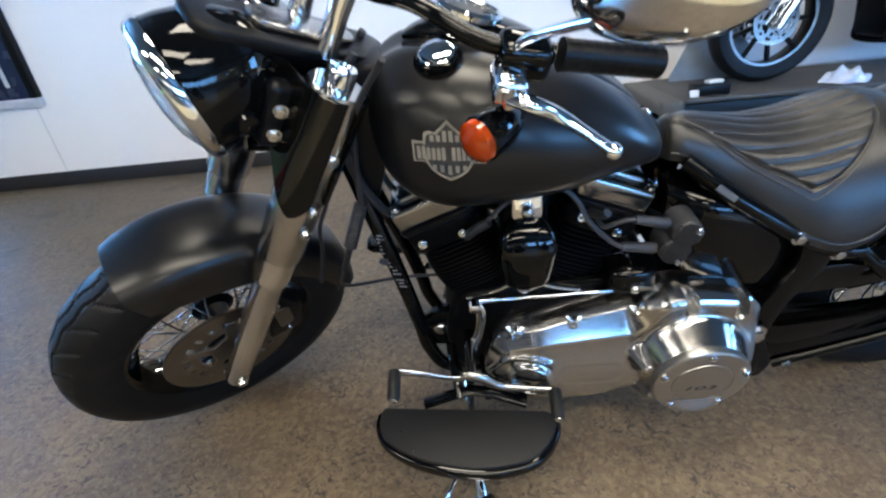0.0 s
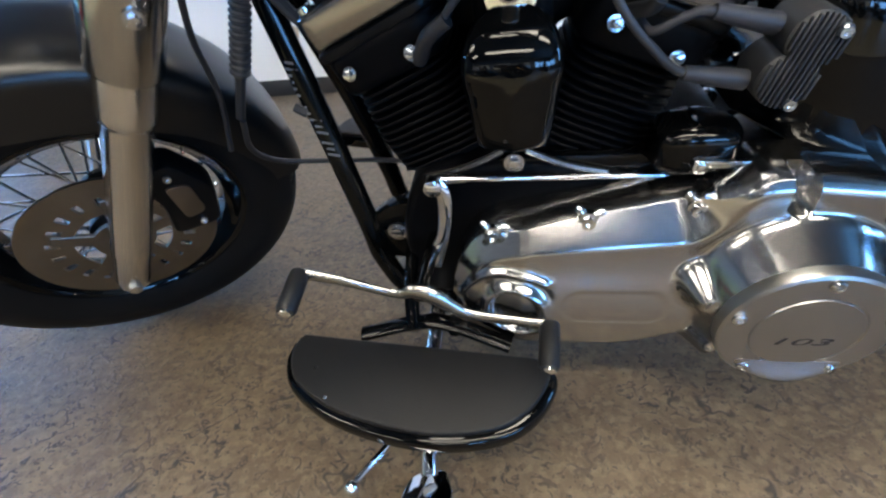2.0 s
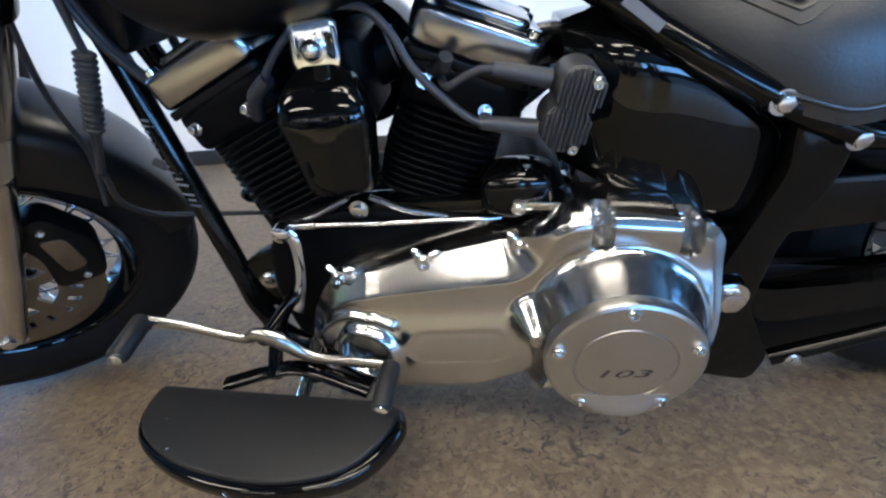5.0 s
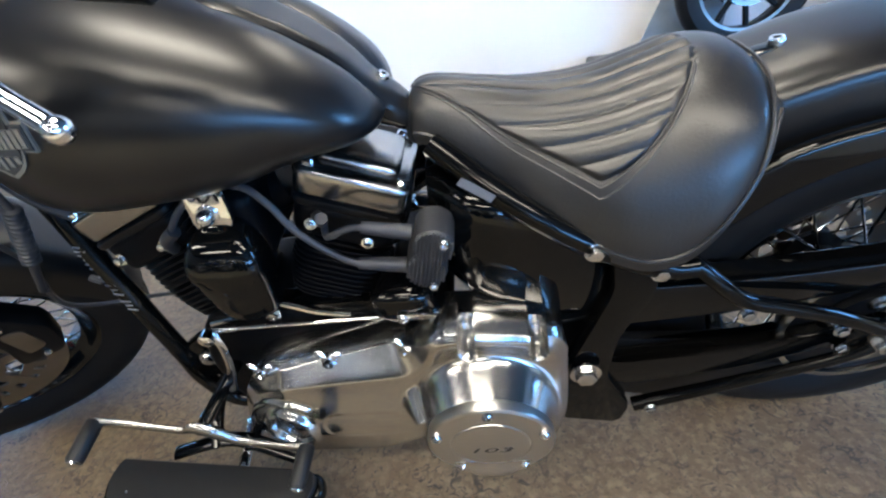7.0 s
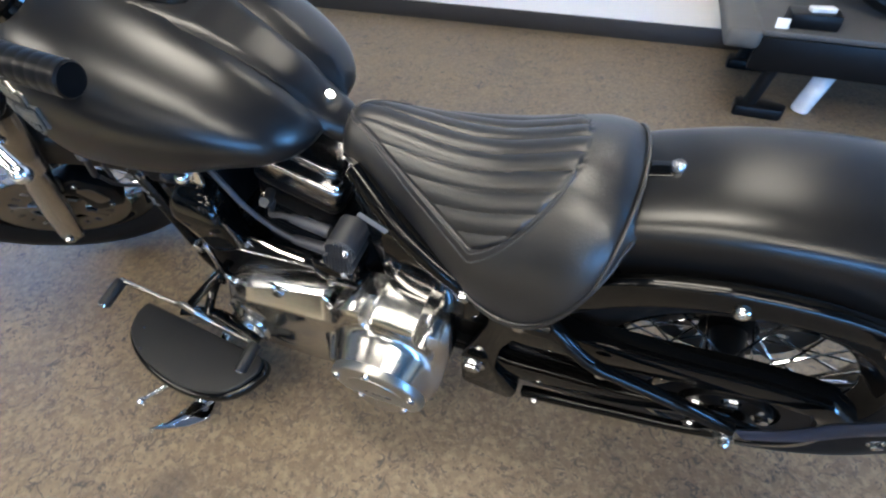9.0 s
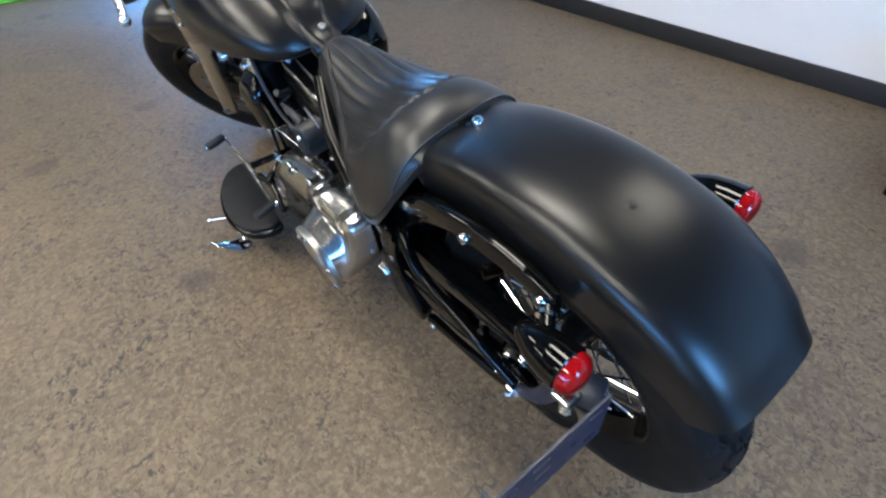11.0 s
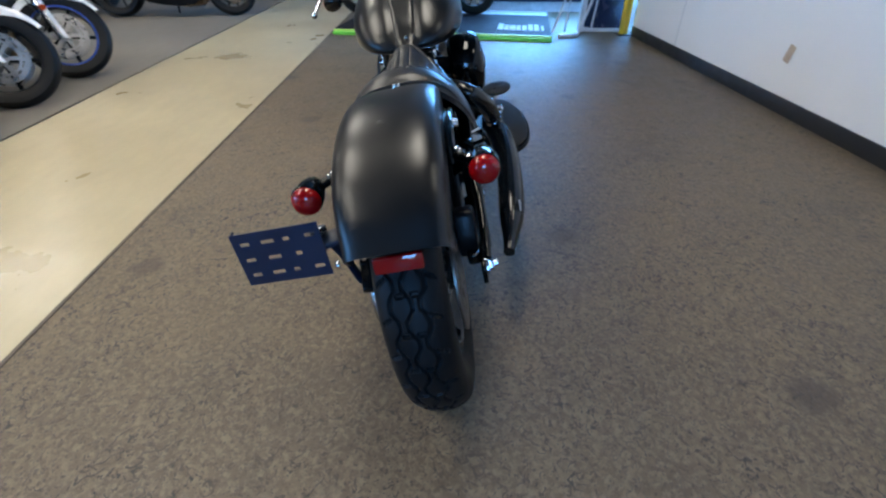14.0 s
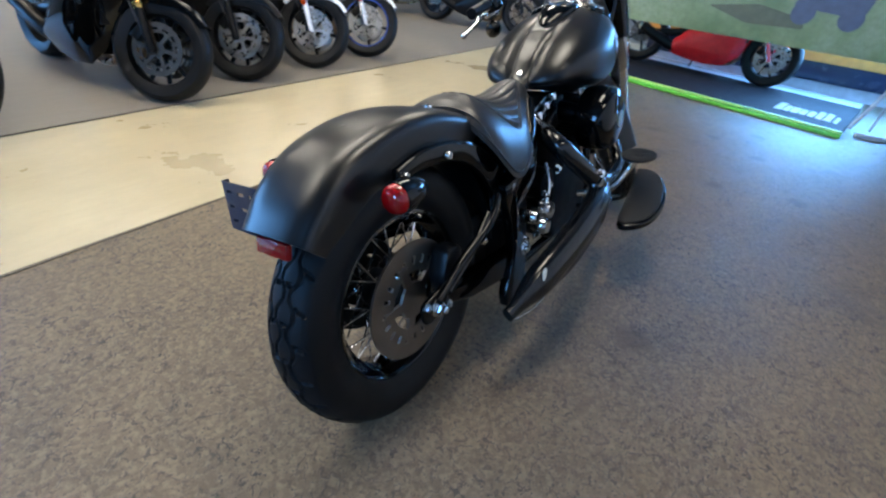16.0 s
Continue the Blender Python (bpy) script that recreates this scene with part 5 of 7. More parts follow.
def fin_outline(a, b, r):
    return round_outline([(-a, -b), (a, -b), (a, b), (-a, b)], r, 4)


def cylinder(angle, name):
    """One finned cylinder with its head and rocker box; angle tips it along the bike."""
    m = Matrix.Translation(CR) @ Matrix.Rotation(angle, 4, "Y")
    bm = B()
    lathe(bm, [(0, 0.16), (0.058, 0.16), (0.058, 0.40), (0, 0.40)], m, 28)
    root = part(name, bm, engine_black, bike, "black finned engine cylinder", angle=30)
    fin = mesh_of("fin", prism(B(), fin_outline(0.075, 0.081, 0.046), 0.0042, Matrix(), 0.0008, 1), engine_black, 30)
    for i in range(14):
        g = (0.070 + 0.006 * math.sin(i / 13 * math.pi) - (0.010 if i < 2 else 0)) / 0.075
        again("fin", fin, root, m @ pose(0, 0, 0.215 + i * 0.0105) @ Matrix.Diagonal((g, g, 1, 1)))
    for i in range(4):
        again("fin", fin, root, m @ pose(0.040, 0.006, 0.372 + i * 0.0115) @ Matrix.Diagonal((0.62, 1.0, 1.3, 1)))
    bm = B()
    prism(bm, fin_outline(0.077, 0.080, 0.034), 0.056, m @ pose(0, 0, 0.360), 0.012, 3)
    part("cylinder_head", bm, engine_black, root)
    bm = B()
    prism(bm, fin_outline(0.080, 0.078, 0.022), 0.012, m @ pose(0, 0, 0.412), 0.003)
    part("rocker_base", bm, satin_black, root)
    bm = B()
    prism(bm, round_outline([(-0.080, -0.076), (0.080, -0.076), (0.080, 0.076), (-0.080, 0.076)], 0.022), 0.046, m @ pose(0, 0, 0.4245), 0.009, 3)
    rocker = part("rocker_box", bm, rocker_grey, root, "grey metal rocker box")
    bm = prism(B(), round_outline([(-0.058, -0.050), (0.058, -0.050), (0.058, 0.055), (-0.058, 0.055)], 0.018), 0.014, m @ pose(0, 0, 0.468), 0.007, 3)
    part("rocker_lid", bm, rocker_grey, rocker)
    for x in (-0.055, 0.0, 0.055):
        part("rocker_boss", lathe(B(), [(0, -0.004), (0.013, -0.004), (0.012, 0.010), (0.008, 0.016), (0, 0.017)], m @ pose(x, 0.070, 0.4655), 18), chrome, rocker)
    for x in (-0.062, 0.062):
        for y in (-0.060, 0.06):
            part("rocker_screw", lathe(B(), [(0, 0), (0.009, 0), (0.009, 0.010), (0.007, 0.012), (0, 0.012)], m @ pose(x, y, 0.4655), 12), chrome, root)
    for p in ((-0.045, -0.086, 0.392), (0.035, -0.086, 0.380)):
        part("head_bolt", bolt(B(), m @ V(*p), m.to_3x3() @ V(0, -1, 0.3), 0.006, 0.012), zinc, root)
    return root


cylinder(-radians(22.5), "front_cylinder")
cylinder(radians(22.5), "rear_cylinder")
for a, b in (((-1.020, -0.098, 0.402), (-0.918, -0.098, 0.438)), ((-0.888, -0.098, 0.438), (-0.785, -0.098, 0.402))):
    part("cylinder_gasket", tube(B(), [a, ((a[0] + b[0]) / 2, -0.10, (a[2] + b[2]) / 2 - 0.004), b], 0.0045, 8), alu, bike)
part("engine_mount_bolt", bolt(B(), (-0.903, -0.105, 0.425), (0, -1, 0), 0.009, 0.01), zinc, bike)

# intake between the cylinders
bm = B()
tube(bm, [(-0.965, 0.0, 0.60), (-0.903, -0.01, 0.585), (-0.845, 0.0, 0.60)], 0.036, 18)
box(bm, 0.085, 0.15, 0.115, pose(-0.903, -0.03, 0.585), 0.018, 3)
tube(bm, [(-0.903, 0.04, 0.585), (-0.92, 0.12, 0.57)], 0.034, 18, 1)
part("intake_manifold", bm, engine_black, bike, "black intake between the cylinders")
# horn cover between the cylinders: a rounded hood over two flat facets
bm = B()
secs = []
for i in range(33):
    q = i / 32
    z = 0.470 + 0.146 * q
    hw = curve1(q, [(0, 0.034), (0.03, 0.040), (0.12, 0.0435), (0.45, 0.0500), (0.60, 0.0525), (0.74, 0.0505), (0.88, 0.041), (0.97, 0.029), (1, 0.020)])
    fr = curve1(q, [(0, -0.150), (0.04, -0.158), (0.3, -0.163), (0.55, -0.166), (0.64, -0.166), (0.78, -0.158), (0.9, -0.145), (1, -0.126)])
    crease = 0.011 * min(1.0, max(0.0, (0.62 - q) / 0.12))
    bk = -0.100
    row = []
    for k in range(40):
        a = 2 * math.pi * k / 40
        x_ = math.copysign(abs(math.cos(a)) ** 0.45, math.cos(a))
        y_ = (fr + bk) / 2 + (bk - fr) / 2 * math.copysign(abs(math.sin(a)) ** 0.45, math.sin(a))
        if math.sin(a) < 0:
            y_ += crease * (abs(x_) - 0.5) * abs(math.sin(a)) ** 0.45
        row.append(V(-0.904 + hw * x_, y_, z))
    secs.append(row)
rings(bm, secs)
part("horn_cover", bm, gloss, bike, "glossy black horn cover between the cylinders", angle=24)
plate_line = round_outline([(-0.026, -0.034), (0.026, -0.034), (0.027, 0.014), (0.012, 0.030), (-0.012, 0.030), (-0.027, 0.014)], 0.012)
bm = prism(B(), plate_line, 0.010, aim_z((-0.904, -0.112, 0.628), (0, -1, 0.12)) @ Matrix.Rotation(math.pi, 4, "Z"), 0.003)
bracket = part("horn_bracket", bm, chrome, bike, "chrome bracket plate above the horn cover")
part("acorn_nut", lathe(B(), [(0, 0), (0.014, 0), (0.0145, 0.003), (0.011, 0.004), (0.011, 0.010), (0.008, 0.016), (0.004, 0.018), (0, 0.0185)], aim_z((-0.905, -0.1215, 0.632), (0, -1, 0.12)), 22), zinc, bracket)

# primary drive cover
def side_line(pts, r):
    return round_outline(pts, r, 6)


# the outer edge, and the crest where the face folds back
dc = (-0.579, 0.285)
OUT = [(-0.993, 0.20), (-0.993, 0.25), (-0.985, 0.295), (-0.958, 0.338), (-0.929, 0.358), (-0.821, 0.382), (-0.706, 0.401), (-0.668, 0.414), (-0.634, 0.444), (-0.553, 0.437), (-0.478, 0.424),
       (-0.458, 0.395), (-0.464, 0.30), (-0.484, 0.262), (-0.5081, 0.2354), (-0.5332, 0.2116), (-0.5670, 0.1993), (-0.6014, 0.2014), (-0.6323, 0.2168), (-0.6515, 0.2379), (-0.675, 0.229), (-0.71, 0.206), (-0.76, 0.187), (-0.86, 0.186), (-0.95, 0.188)]
CREST = [(-0.975, 0.20), (-0.975, 0.25), (-0.962, 0.298), (-0.935, 0.324), (-0.888, 0.342), (-0.757, 0.352), (-0.696, 0.357), (-0.668, 0.378), (-0.645, 0.428), (-0.600, 0.432), (-0.500, 0.419),
         (-0.474, 0.395), (-0.473, 0.30), (-0.490, 0.264), (-0.5114, 0.2377), (-0.5353, 0.2150), (-0.5675, 0.2033), (-0.6004, 0.2053), (-0.6298, 0.2200), (-0.6482, 0.2401), (-0.674, 0.237), (-0.71, 0.216), (-0.76, 0.197), (-0.86, 0.197), (-0.94, 0.199)]
out_line, crest_line = side_line(OUT, 0.022), side_line(CREST, 0.016)


def inside_by(line, x, z):
    """Signed distance from a closed line, positive inside."""
    best, odd = 9.0, False
    for (ax, az), (bx, bz) in zip(line, line[1:] + line[:1]):
        ex, ez = bx - ax, bz - az
        n2 = ex * ex + ez * ez
        if n2 < 1e-12:
            continue
        t = max(0.0, min(1.0, ((x - ax) * ex + (z - az) * ez) / n2))
        best = min(best, (ax + t * ex - x) ** 2 + (az + t * ez - z) ** 2)
        if (az > z) != (bz > z) and x < ax + (z - az) / ez * ex:
            odd = not odd
    return math.sqrt(best) if odd else -math.sqrt(best)


def soft_max(a, b, k=0.010):
    h = max(k - abs(a - b), 0.0) / k
    return max(a, b) + h * h * k * 0.25


def step01(x):
    x = max(0.0, min(1.0, x))
    return x * x * (3 - 2 * x)


def cover_depth(x, z):
    """How far the primary cover stands out to the bike's left at (x, z)."""
    face = 0.191 + 0.027 * step01((0.352 - z) / 0.105) - 0.34 * max(0.0, -0.895 - x)
    hump = 0.160 + (0.434 - z) * 0.50 - 3.0 * max(0.0, -0.640 - x + (z - 0.36) * 0.25)
    d = soft_max(face, hump, 0.012)
    r = math.hypot(x - dc[0], z - dc[1])
    bulge = 0.252 - 2.3 * max(0.0, r - 0.0885)
    d = soft_max(d, bulge, 0.016)
    boss = 0.238 - 1.6 * max(0.0, math.hypot(x + 0.676, z - 0.300) - 0.010)
    d = soft_max(d, boss, 0.008)
    # arched rib with a hollow at the front, and the fold above it
    q = math.hypot(x + 0.903, z - 0.255)
    side = step01((z - 0.205) / 0.03)
    d += side * 0.009 * math.exp(-((q - 0.0400) / 0.0065) ** 2) - 0.008 * step01((0.036 - q) / 0.006)
    if -0.985 < x < -0.855:
        fold = curve1(x, [(-0.985, 0.262), (-0.962, 0.290), (-0.93, 0.310), (-0.89, 0.313), (-0.855, 0.302)])
        d += 0.006 * math.exp(-((z - fold) / 0.0045) ** 2) * step01((-0.853 - x) / 0.012)
    # long shallow pressing
    w = math.hypot(max(0.0, abs(x + 0.777) - 0.042), z - 0.268)
    d -= 0.0018 * step01((0.0255 - w) / 0.005)
    # the band past the crest leans back to the joint
    s = inside_by(crest_line, x, z)
    lean = 0.78 if z > 0.25 else 1.6
    d -= 0.5 * lean * (math.sqrt(s * s + 0.0030 ** 2) - s)
    # two round-ended bolt pockets, open at the top
    for px, pz in ((-0.600, 0.412), (-0.502, 0.399)):
        w = math.hypot(x - px, min(0.0, z - pz))
        k = step01((0.0130 - w) / 0.0035)
        d += (min(d, 0.144) - d) * k
    return d


x_lo, x_hi = min(p[0] for p in out_line) + 0.0004, max(p[0] for p in out_line) - 0.0004
xs_ = [x_lo + (x_hi - x_lo) * (0.5 - 0.5 * math.cos(math.pi * (0.03 + 0.94 * i / 210))) for i in range(211)]
top_edge, low_edge = [], []
for x in xs_:
    cut = []
    for (ax, az), (bx, bz) in zip(out_line, out_line[1:] + out_line[:1]):
        if (ax > x) != (bx > x):
            cut.append(az + (x - ax) / (bx - ax) * (bz - az))
    top_edge.append(max(cut))
    low_edge.append(min(cut))
bm = B()
grid = []
for x, lo_z, hi_z in zip(xs_, low_edge, top_edge):
    col = [bm.verts.new((x, -0.100, lo_z))]
    for j in range(141):
        z = lo_z + (hi_z - lo_z) * j / 140
        col.append(bm.verts.new((x, -max(0.104, cover_depth(x, z)), z)))
    col.append(bm.verts.new((x, -0.100, hi_z)))
    grid.append(col)
for a, b in zip(grid, grid[1:]):
    for j in range(len(a) - 1):
        bm.faces.new((a[j], a[j + 1], b[j + 1], b[j]))
bm.faces.new(grid[0])
bm.faces.new(grid[-1][::-1])
primary = part("primary_cover", bm, alu, bike, "polished aluminium primary drive cover", angle=62)
dcm = aim_z((dc[0], -0.250, dc[1]), (0, -1, 0))
bm = lathe(B(), [(0, 0), (0.0920, -0.012), (0.0925, 0.003), (0.0912, 0.0085), (0.0875, 0.0105), (0.0595, 0.0115), (0.0585, 0.0100), (0.0570, 0.0100), (0.0560, 0.0120), (0, 0.0135)], dcm, 80)
derby = part("clutch_cover", bm, alu_brushed, bike, "round brushed aluminium clutch cover with five screws", angle=25)
for i in range(5):
    a = radians(90 + 72 * i)
    p = V(dc[0] + 0.0800 * math.cos(a), -0.2605, dc[1] + 0.0800 * math.sin(a))
    bm = lathe(B(), [(0, 0), (0.0078, 0), (0.0078, 0.004), (0.006, 0.0058), (0.0034, 0.0058), (0.003, 0.003), (0, 0.003)], aim_z(p, (0, -1, 0)), 16)
    part("cover_screw", bm, zinc, derby)

TXT = Matrix(((1, 0, 0, dc[0]), (0, 0, -1, -0.2630), (0, 1, 0, dc[1] - 0.013), (0, 0, 0, 1)))
part("number", words(B(), "103", 0.022, 0.0006, TXT @ Matrix.Diagonal((2.0, 0.80, 1, 1)) @ Matrix(((1, 0.25, 0, 0), (0, 1, 0, 0), (0, 0, 1, 0), (0, 0, 0, 1)))), ink_dark, derby, "engraved dark number 103")
for x, z, d in ((-0.931, 0.356, 0.163), (-0.814, 0.377, 0.163), (-0.692, 0.393, 0.162)):
    bm = B()
    for a in (0.6, 2.2, 4.2):
        box(bm, 0.026, 0.011, 0.010, aim_z((x, -d, z), (0, -1, 0)) @ Matrix.Rotation(a, 4, "Z") @ pose(0.012, 0, 0), 0.004, 1)
    lathe(bm, [(0, -0.004), (0.013, -0.004), (0.012, 0.005), (0.0085, 0.006), (0.0085, 0.012), (0.004, 0.012), (0.004, 0.009), (0, 0.009)], aim_z((x, -d, z), (0, -1, 0)), 18)
    part("primary_bolt", bm, chrome, primary, "chrome cover bolt in a star boss")
for x, z in ((-0.600, 0.424), (-0.502, 0.411)):
    bm = lathe(B(), [(0.0, -0.004), (0.0085, -0.004), (0.0085, 0.001), (0.0062, 0.002), (0.0062, 0.008), (0.0050, 0.0095), (0.0034, 0.0095), (0.0030, 0.006), (0, 0.006)], aim_z((x, -0.143, z - 0.003), (0, -1, 0)), 22)
    part("primary_bolt", bm, zinc, primary, "chrome bolt in a round-ended pocket")
bm = prism(B(), side_line([(-0.975, 0.27), (-0.71, 0.36), (-0.70, 0.425), (-0.93, 0.425), (-0.955, 0.38)], 0.012), 0.045, side_frame(-0.048), 0.006)
part("inner_primary", bm, frame_black, bike, "black inner primary housing")
bm = B()
secs = []
for i in range(15):
    q = i / 14
    hw = 0.021 + 0.014 * math.sin(math.pi * q) ** 0.35
    top = 0.452 + 0.022 * math.sin(math.pi * (0.08 + 0.84 * q)) ** 0.5
    secs.append([V(-0.738 + 0.092 * q, -0.095 + 1.15 * hw * math.copysign(abs(math.cos(a)) ** 0.55, math.cos(a)), 0.440 + (top - 0.440) * math.copysign(abs(math.sin(a)) ** 0.55, math.sin(a))) for a in (2 * math.pi * k / 28 for k in range(28))])
rings(bm, secs)
part("starter_cover", bm, gloss, bike, "glossy black starter cover")
bm = lathe(B(), [(0, -0.10), (0.050, -0.10), (0.054, -0.09), (0.054, 0.09), (0.048, 0.10), (0, 0.10)], aim_z((-0.675, 0.01, 0.395), (0, -1, 0)), 28)
part("starter_motor", bm, engine_black, bike, "black starter motor")
bm = B()
box(bm, 0.09, 0.006, 0.010, Matrix.Translation((-0.655, -0.138, 0.433)) @ Matrix.Rotation(radians(3), 4, "Y"), 0.002)
bolt(bm, (-0.692, -0.14, 0.432), (0, -1, 0), 0.006, 0.006)
part("starter_strip", bm, chrome, bike)

# ignition coil: two round lobes with ribs, plug leads
LOBES = ((-0.627, 0.571, 0.0260), (-0.641, 0.533, 0.0270))
bm = B()
for cx, cz, r in LOBES:
    lathe(bm, [(0, -0.05), (r, -0.05), (r, 0.0), (r - 0.003, 0.004), (0, 0.004)], aim_z((cx, -0.146, cz), (0, -1, 0)), 32)
box(bm, 0.030, 0.040, 0.062, Matrix.Translation((-0.634, -0.122, 0.552)) @ Matrix.Rotation(radians(34), 4, "Y"), 0.006)
coil = part("ignition_coil", bm, plastic_grey, bike, "grey ribbed plastic ignition coil", angle=30)
for cx, cz, r in LOBES:
    for i in range(10):
        u = -r + 0.004 + i * (2 * r - 0.008) / 9
        long_ = 2 * math.sqrt(max(1e-6, r * r - u * u)) - 0.003
        part("rib", box(B(), 0.0030, 0.006, long_, Matrix.Translation((cx, -0.151, cz)) @ Matrix.Rotation(radians(14), 4, "Y") @ pose(u, 0, 0), 0.0008, 1), plastic_grey, coil)
for p in ((-0.612, -0.1535, 0.580), (-0.634, -0.1535, 0.512)):
    part("coil_screw", screw(B(), p, (0, -1, 0), 0.0065, 0.006), zinc, coil)
for pts, boot in (([(-0.655, -0.125, 0.580), (-0.716, -0.128, 0.597), (-0.741, -0.126, 0.593), (-0.766, -0.120, 0.580), (-0.775, -0.095, 0.585)], 2),
                  ([(-0.670, -0.128, 0.528), (-0.732, -0.132, 0.541), (-0.769, -0.134, 0.571), (-0.800, -0.132, 0.607), (-0.819, -0.128, 0.643), (-0.848, -0.120, 0.668), (-0.902, -0.112, 0.666), (-0.945, -0.112, 0.638), (-0.975, -0.110, 0.605), (-0.990, -0.095, 0.585)], 2)):
    part("plug_lead", tube(B(), pts, 0.0046, 10), wire_grey, bike, "grey spark plug lead")
    part("lead_boot", tube(B(), pts[:boot], [0.0105, 0.0095, 0.0075], 14, 3), wire_grey, bike, "grey rubber lead boot")
part("plug_boot", tube(B(), [(-0.785, -0.085, 0.590), (-0.770, -0.112, 0.600), (-0.764, -0.122, 0.612)], 0.008, 12), hose, bike)
part("plug_boot", tube(B(), [(-1.01, -0.085, 0.555), (-0.995, -0.105, 0.585), (-0.97, -0.112, 0.605)], 0.009, 12), hose, bike)

# --- shift gear, boards, stand
part("shift_rod", tube(B(), [(-1.006, -0.120, 0.412), (-0.694, -0.101, 0.396)], 0.0036, 10, 2), chrome, bike, "thin chrome shift rod")
for a, b in (((-1.008, -0.120, 0.412), (-0.965, -0.1175, 0.410)), ((-0.735, -0.1035, 0.398), (-0.690, -0.101, 0.396))):
    part("rod_end", tube(B(), [a, b], 0.0060, 12, 1), zinc, bike)
bm = tube(B(), [(-1.006, -0.128, 0.414), (-0.995, -0.133, 0.392), (-1.000, -0.138, 0.34), (-1.012, -0.140, 0.305), (-1.022, -0.142, 0.285)], [0.011, 0.010, 0.0085, 0.010, 0.013], 12, squash=(0.6, 1.2))
part("shift_arm", bm, chrome, bike, "polished curved shift arm")
bm = lathe(B(), [(0, 0), (0.012, 0), (0.012, 0.016), (0.007, 0.019), (0, 0.019)], aim_z((-1.006, -0.128, 0.413), (0, -1, 0)), 18)
part("arm_bolt", bm, chrome, bike)
bm = tube(B(), [(-1.171, -0.238, 0.357), (-1.12, -0.238, 0.344), (-1.055, -0.236, 0.318), (-1.03, -0.236, 0.323), (-1.005, -0.238, 0.316), (-0.965, -0.242, 0.288), (-0.91, -0.248, 0.284), (-0.862, -0.252, 0.280)], [0.008, 0.0068, 0.0065, 0.010, 0.012, 0.0085, 0.007, 0.008], 12, squash=(0.75, 1.1))
shifter = part("heel_toe_shifter", bm, alu_dark, bike, "chrome heel and toe shift lever")
for a, b in (((-1.171, -0.238, 0.357), (-1.170, -0.300, 0.352)), ((-0.860, -0.250, 0.280), (-0.864, -0.312, 0.271))):
    a, b = V(*a), V(*b)
    d = (b - a).length
    part("peg", lathe(B(), [(0, 0), (0.0115, 0), (0.0125, 0.003), (0.0125, d - 0.006), (0.0105, d - 0.002), (0, d - 0.002)], aim_z(a, b - a), 22), pad_rubber, shifter, "black rubber shifter peg")
    part("peg_screw", lathe(B(), [(0, 0), (0.008, 0), (0.008, 0.003), (0.005, 0.005), (0, 0.005)], aim_z(a.lerp(b, 0.96), b - a), 14), chrome, shifter)
part("shift_shaft", tube(B(), [(-1.022, -0.06, 0.290), (-1.022, -0.24, 0.318)], 0.010, 12, 1), gloss, bike)


BOARD = [(-1.221, -0.236), (-1.2225, -0.268), (-1.200, -0.308), (-1.140, -0.344), (-1.062, -0.365), (-0.991, -0.371), (-0.923, -0.359), (-0.883, -0.331), (-0.860, -0.291), (-0.862, -0.268), (-0.874, -0.258)]


def half_moon(grow):
    """The half-moon outline of a foot board, inner edge straight, its round side moved out by grow."""
    line = [tuple(p)[:2] for p in smooth_line([(x, y, 0) for x, y in BOARD], 5)]
    c = Vector((-1.045, -0.245))
    out = [(-1.213, -0.227 + grow * 0.3)]
    for q in line:
        d = (Vector(q) - c).normalized()
        out.append((q[0] + d.x * grow, q[1] + d.y * grow))
    return out


for sg in (-1, 1):
    flip = Matrix.Diagonal((1, 1, 1, 1)) if sg < 0 else pose(-1.03, 0.020, 0.22) @ Matrix.Rotation(radians(13), 4, "Y") @ pose(1.034, 0, -0.22) @ Matrix.Diagonal((1.06, -1, 1, 1))
    lo = 0.0 if sg < 0 else 0.018
    bm = prism(B(), half_moon(0.010), 0.026, flip @ pose(0, 0, 0.183 + lo), 0.008, 3)
    board = part("foot_board", bm, gloss, bike, "half-moon footboard with black rim")
    bm = prism(B(), half_moon(-0.001), 0.010, flip @ pose(0, 0, 0.2085 + lo), 0.004, 3)
    part("board_pad", bm, pad_rubber, board, "dark grey rubber board pad")
    bm = B()
    tube(bm, [(-1.13, sg * 0.215, 0.203 + lo), (-1.05, sg * 0.205, 0.22 + lo), (-1.0, sg * 0.205, 0.22 + lo), (-0.91, sg * 0.225, 0.198 + lo)], 0.0105, 12, squash=(1.3, 0.7))
    tube(bm, [(-1.07, sg * 0.06, 0.25), (-1.06, sg * 0.15, 0.245), (-1.05, sg * 0.215, 0.215 + lo)], 0.011, 12)
    tube(bm, [(-0.995, sg * 0.08, 0.20), (-0.99, sg * 0.215, 0.212 + lo)], 0.009, 12)
    part("board_bracket", bm, gloss, board, "black footboard bracket")
bm = B()
for p in ((-1.15, -0.330, 0.2180), (-1.178, -0.285, 0.2182)):
    lathe(bm, [(0, 0), (0.0025, 0), (0.0025, 0.0008), (0, 0.001)], Matrix.Translation(p), 10)
part("pad_mark", bm, zinc, board)
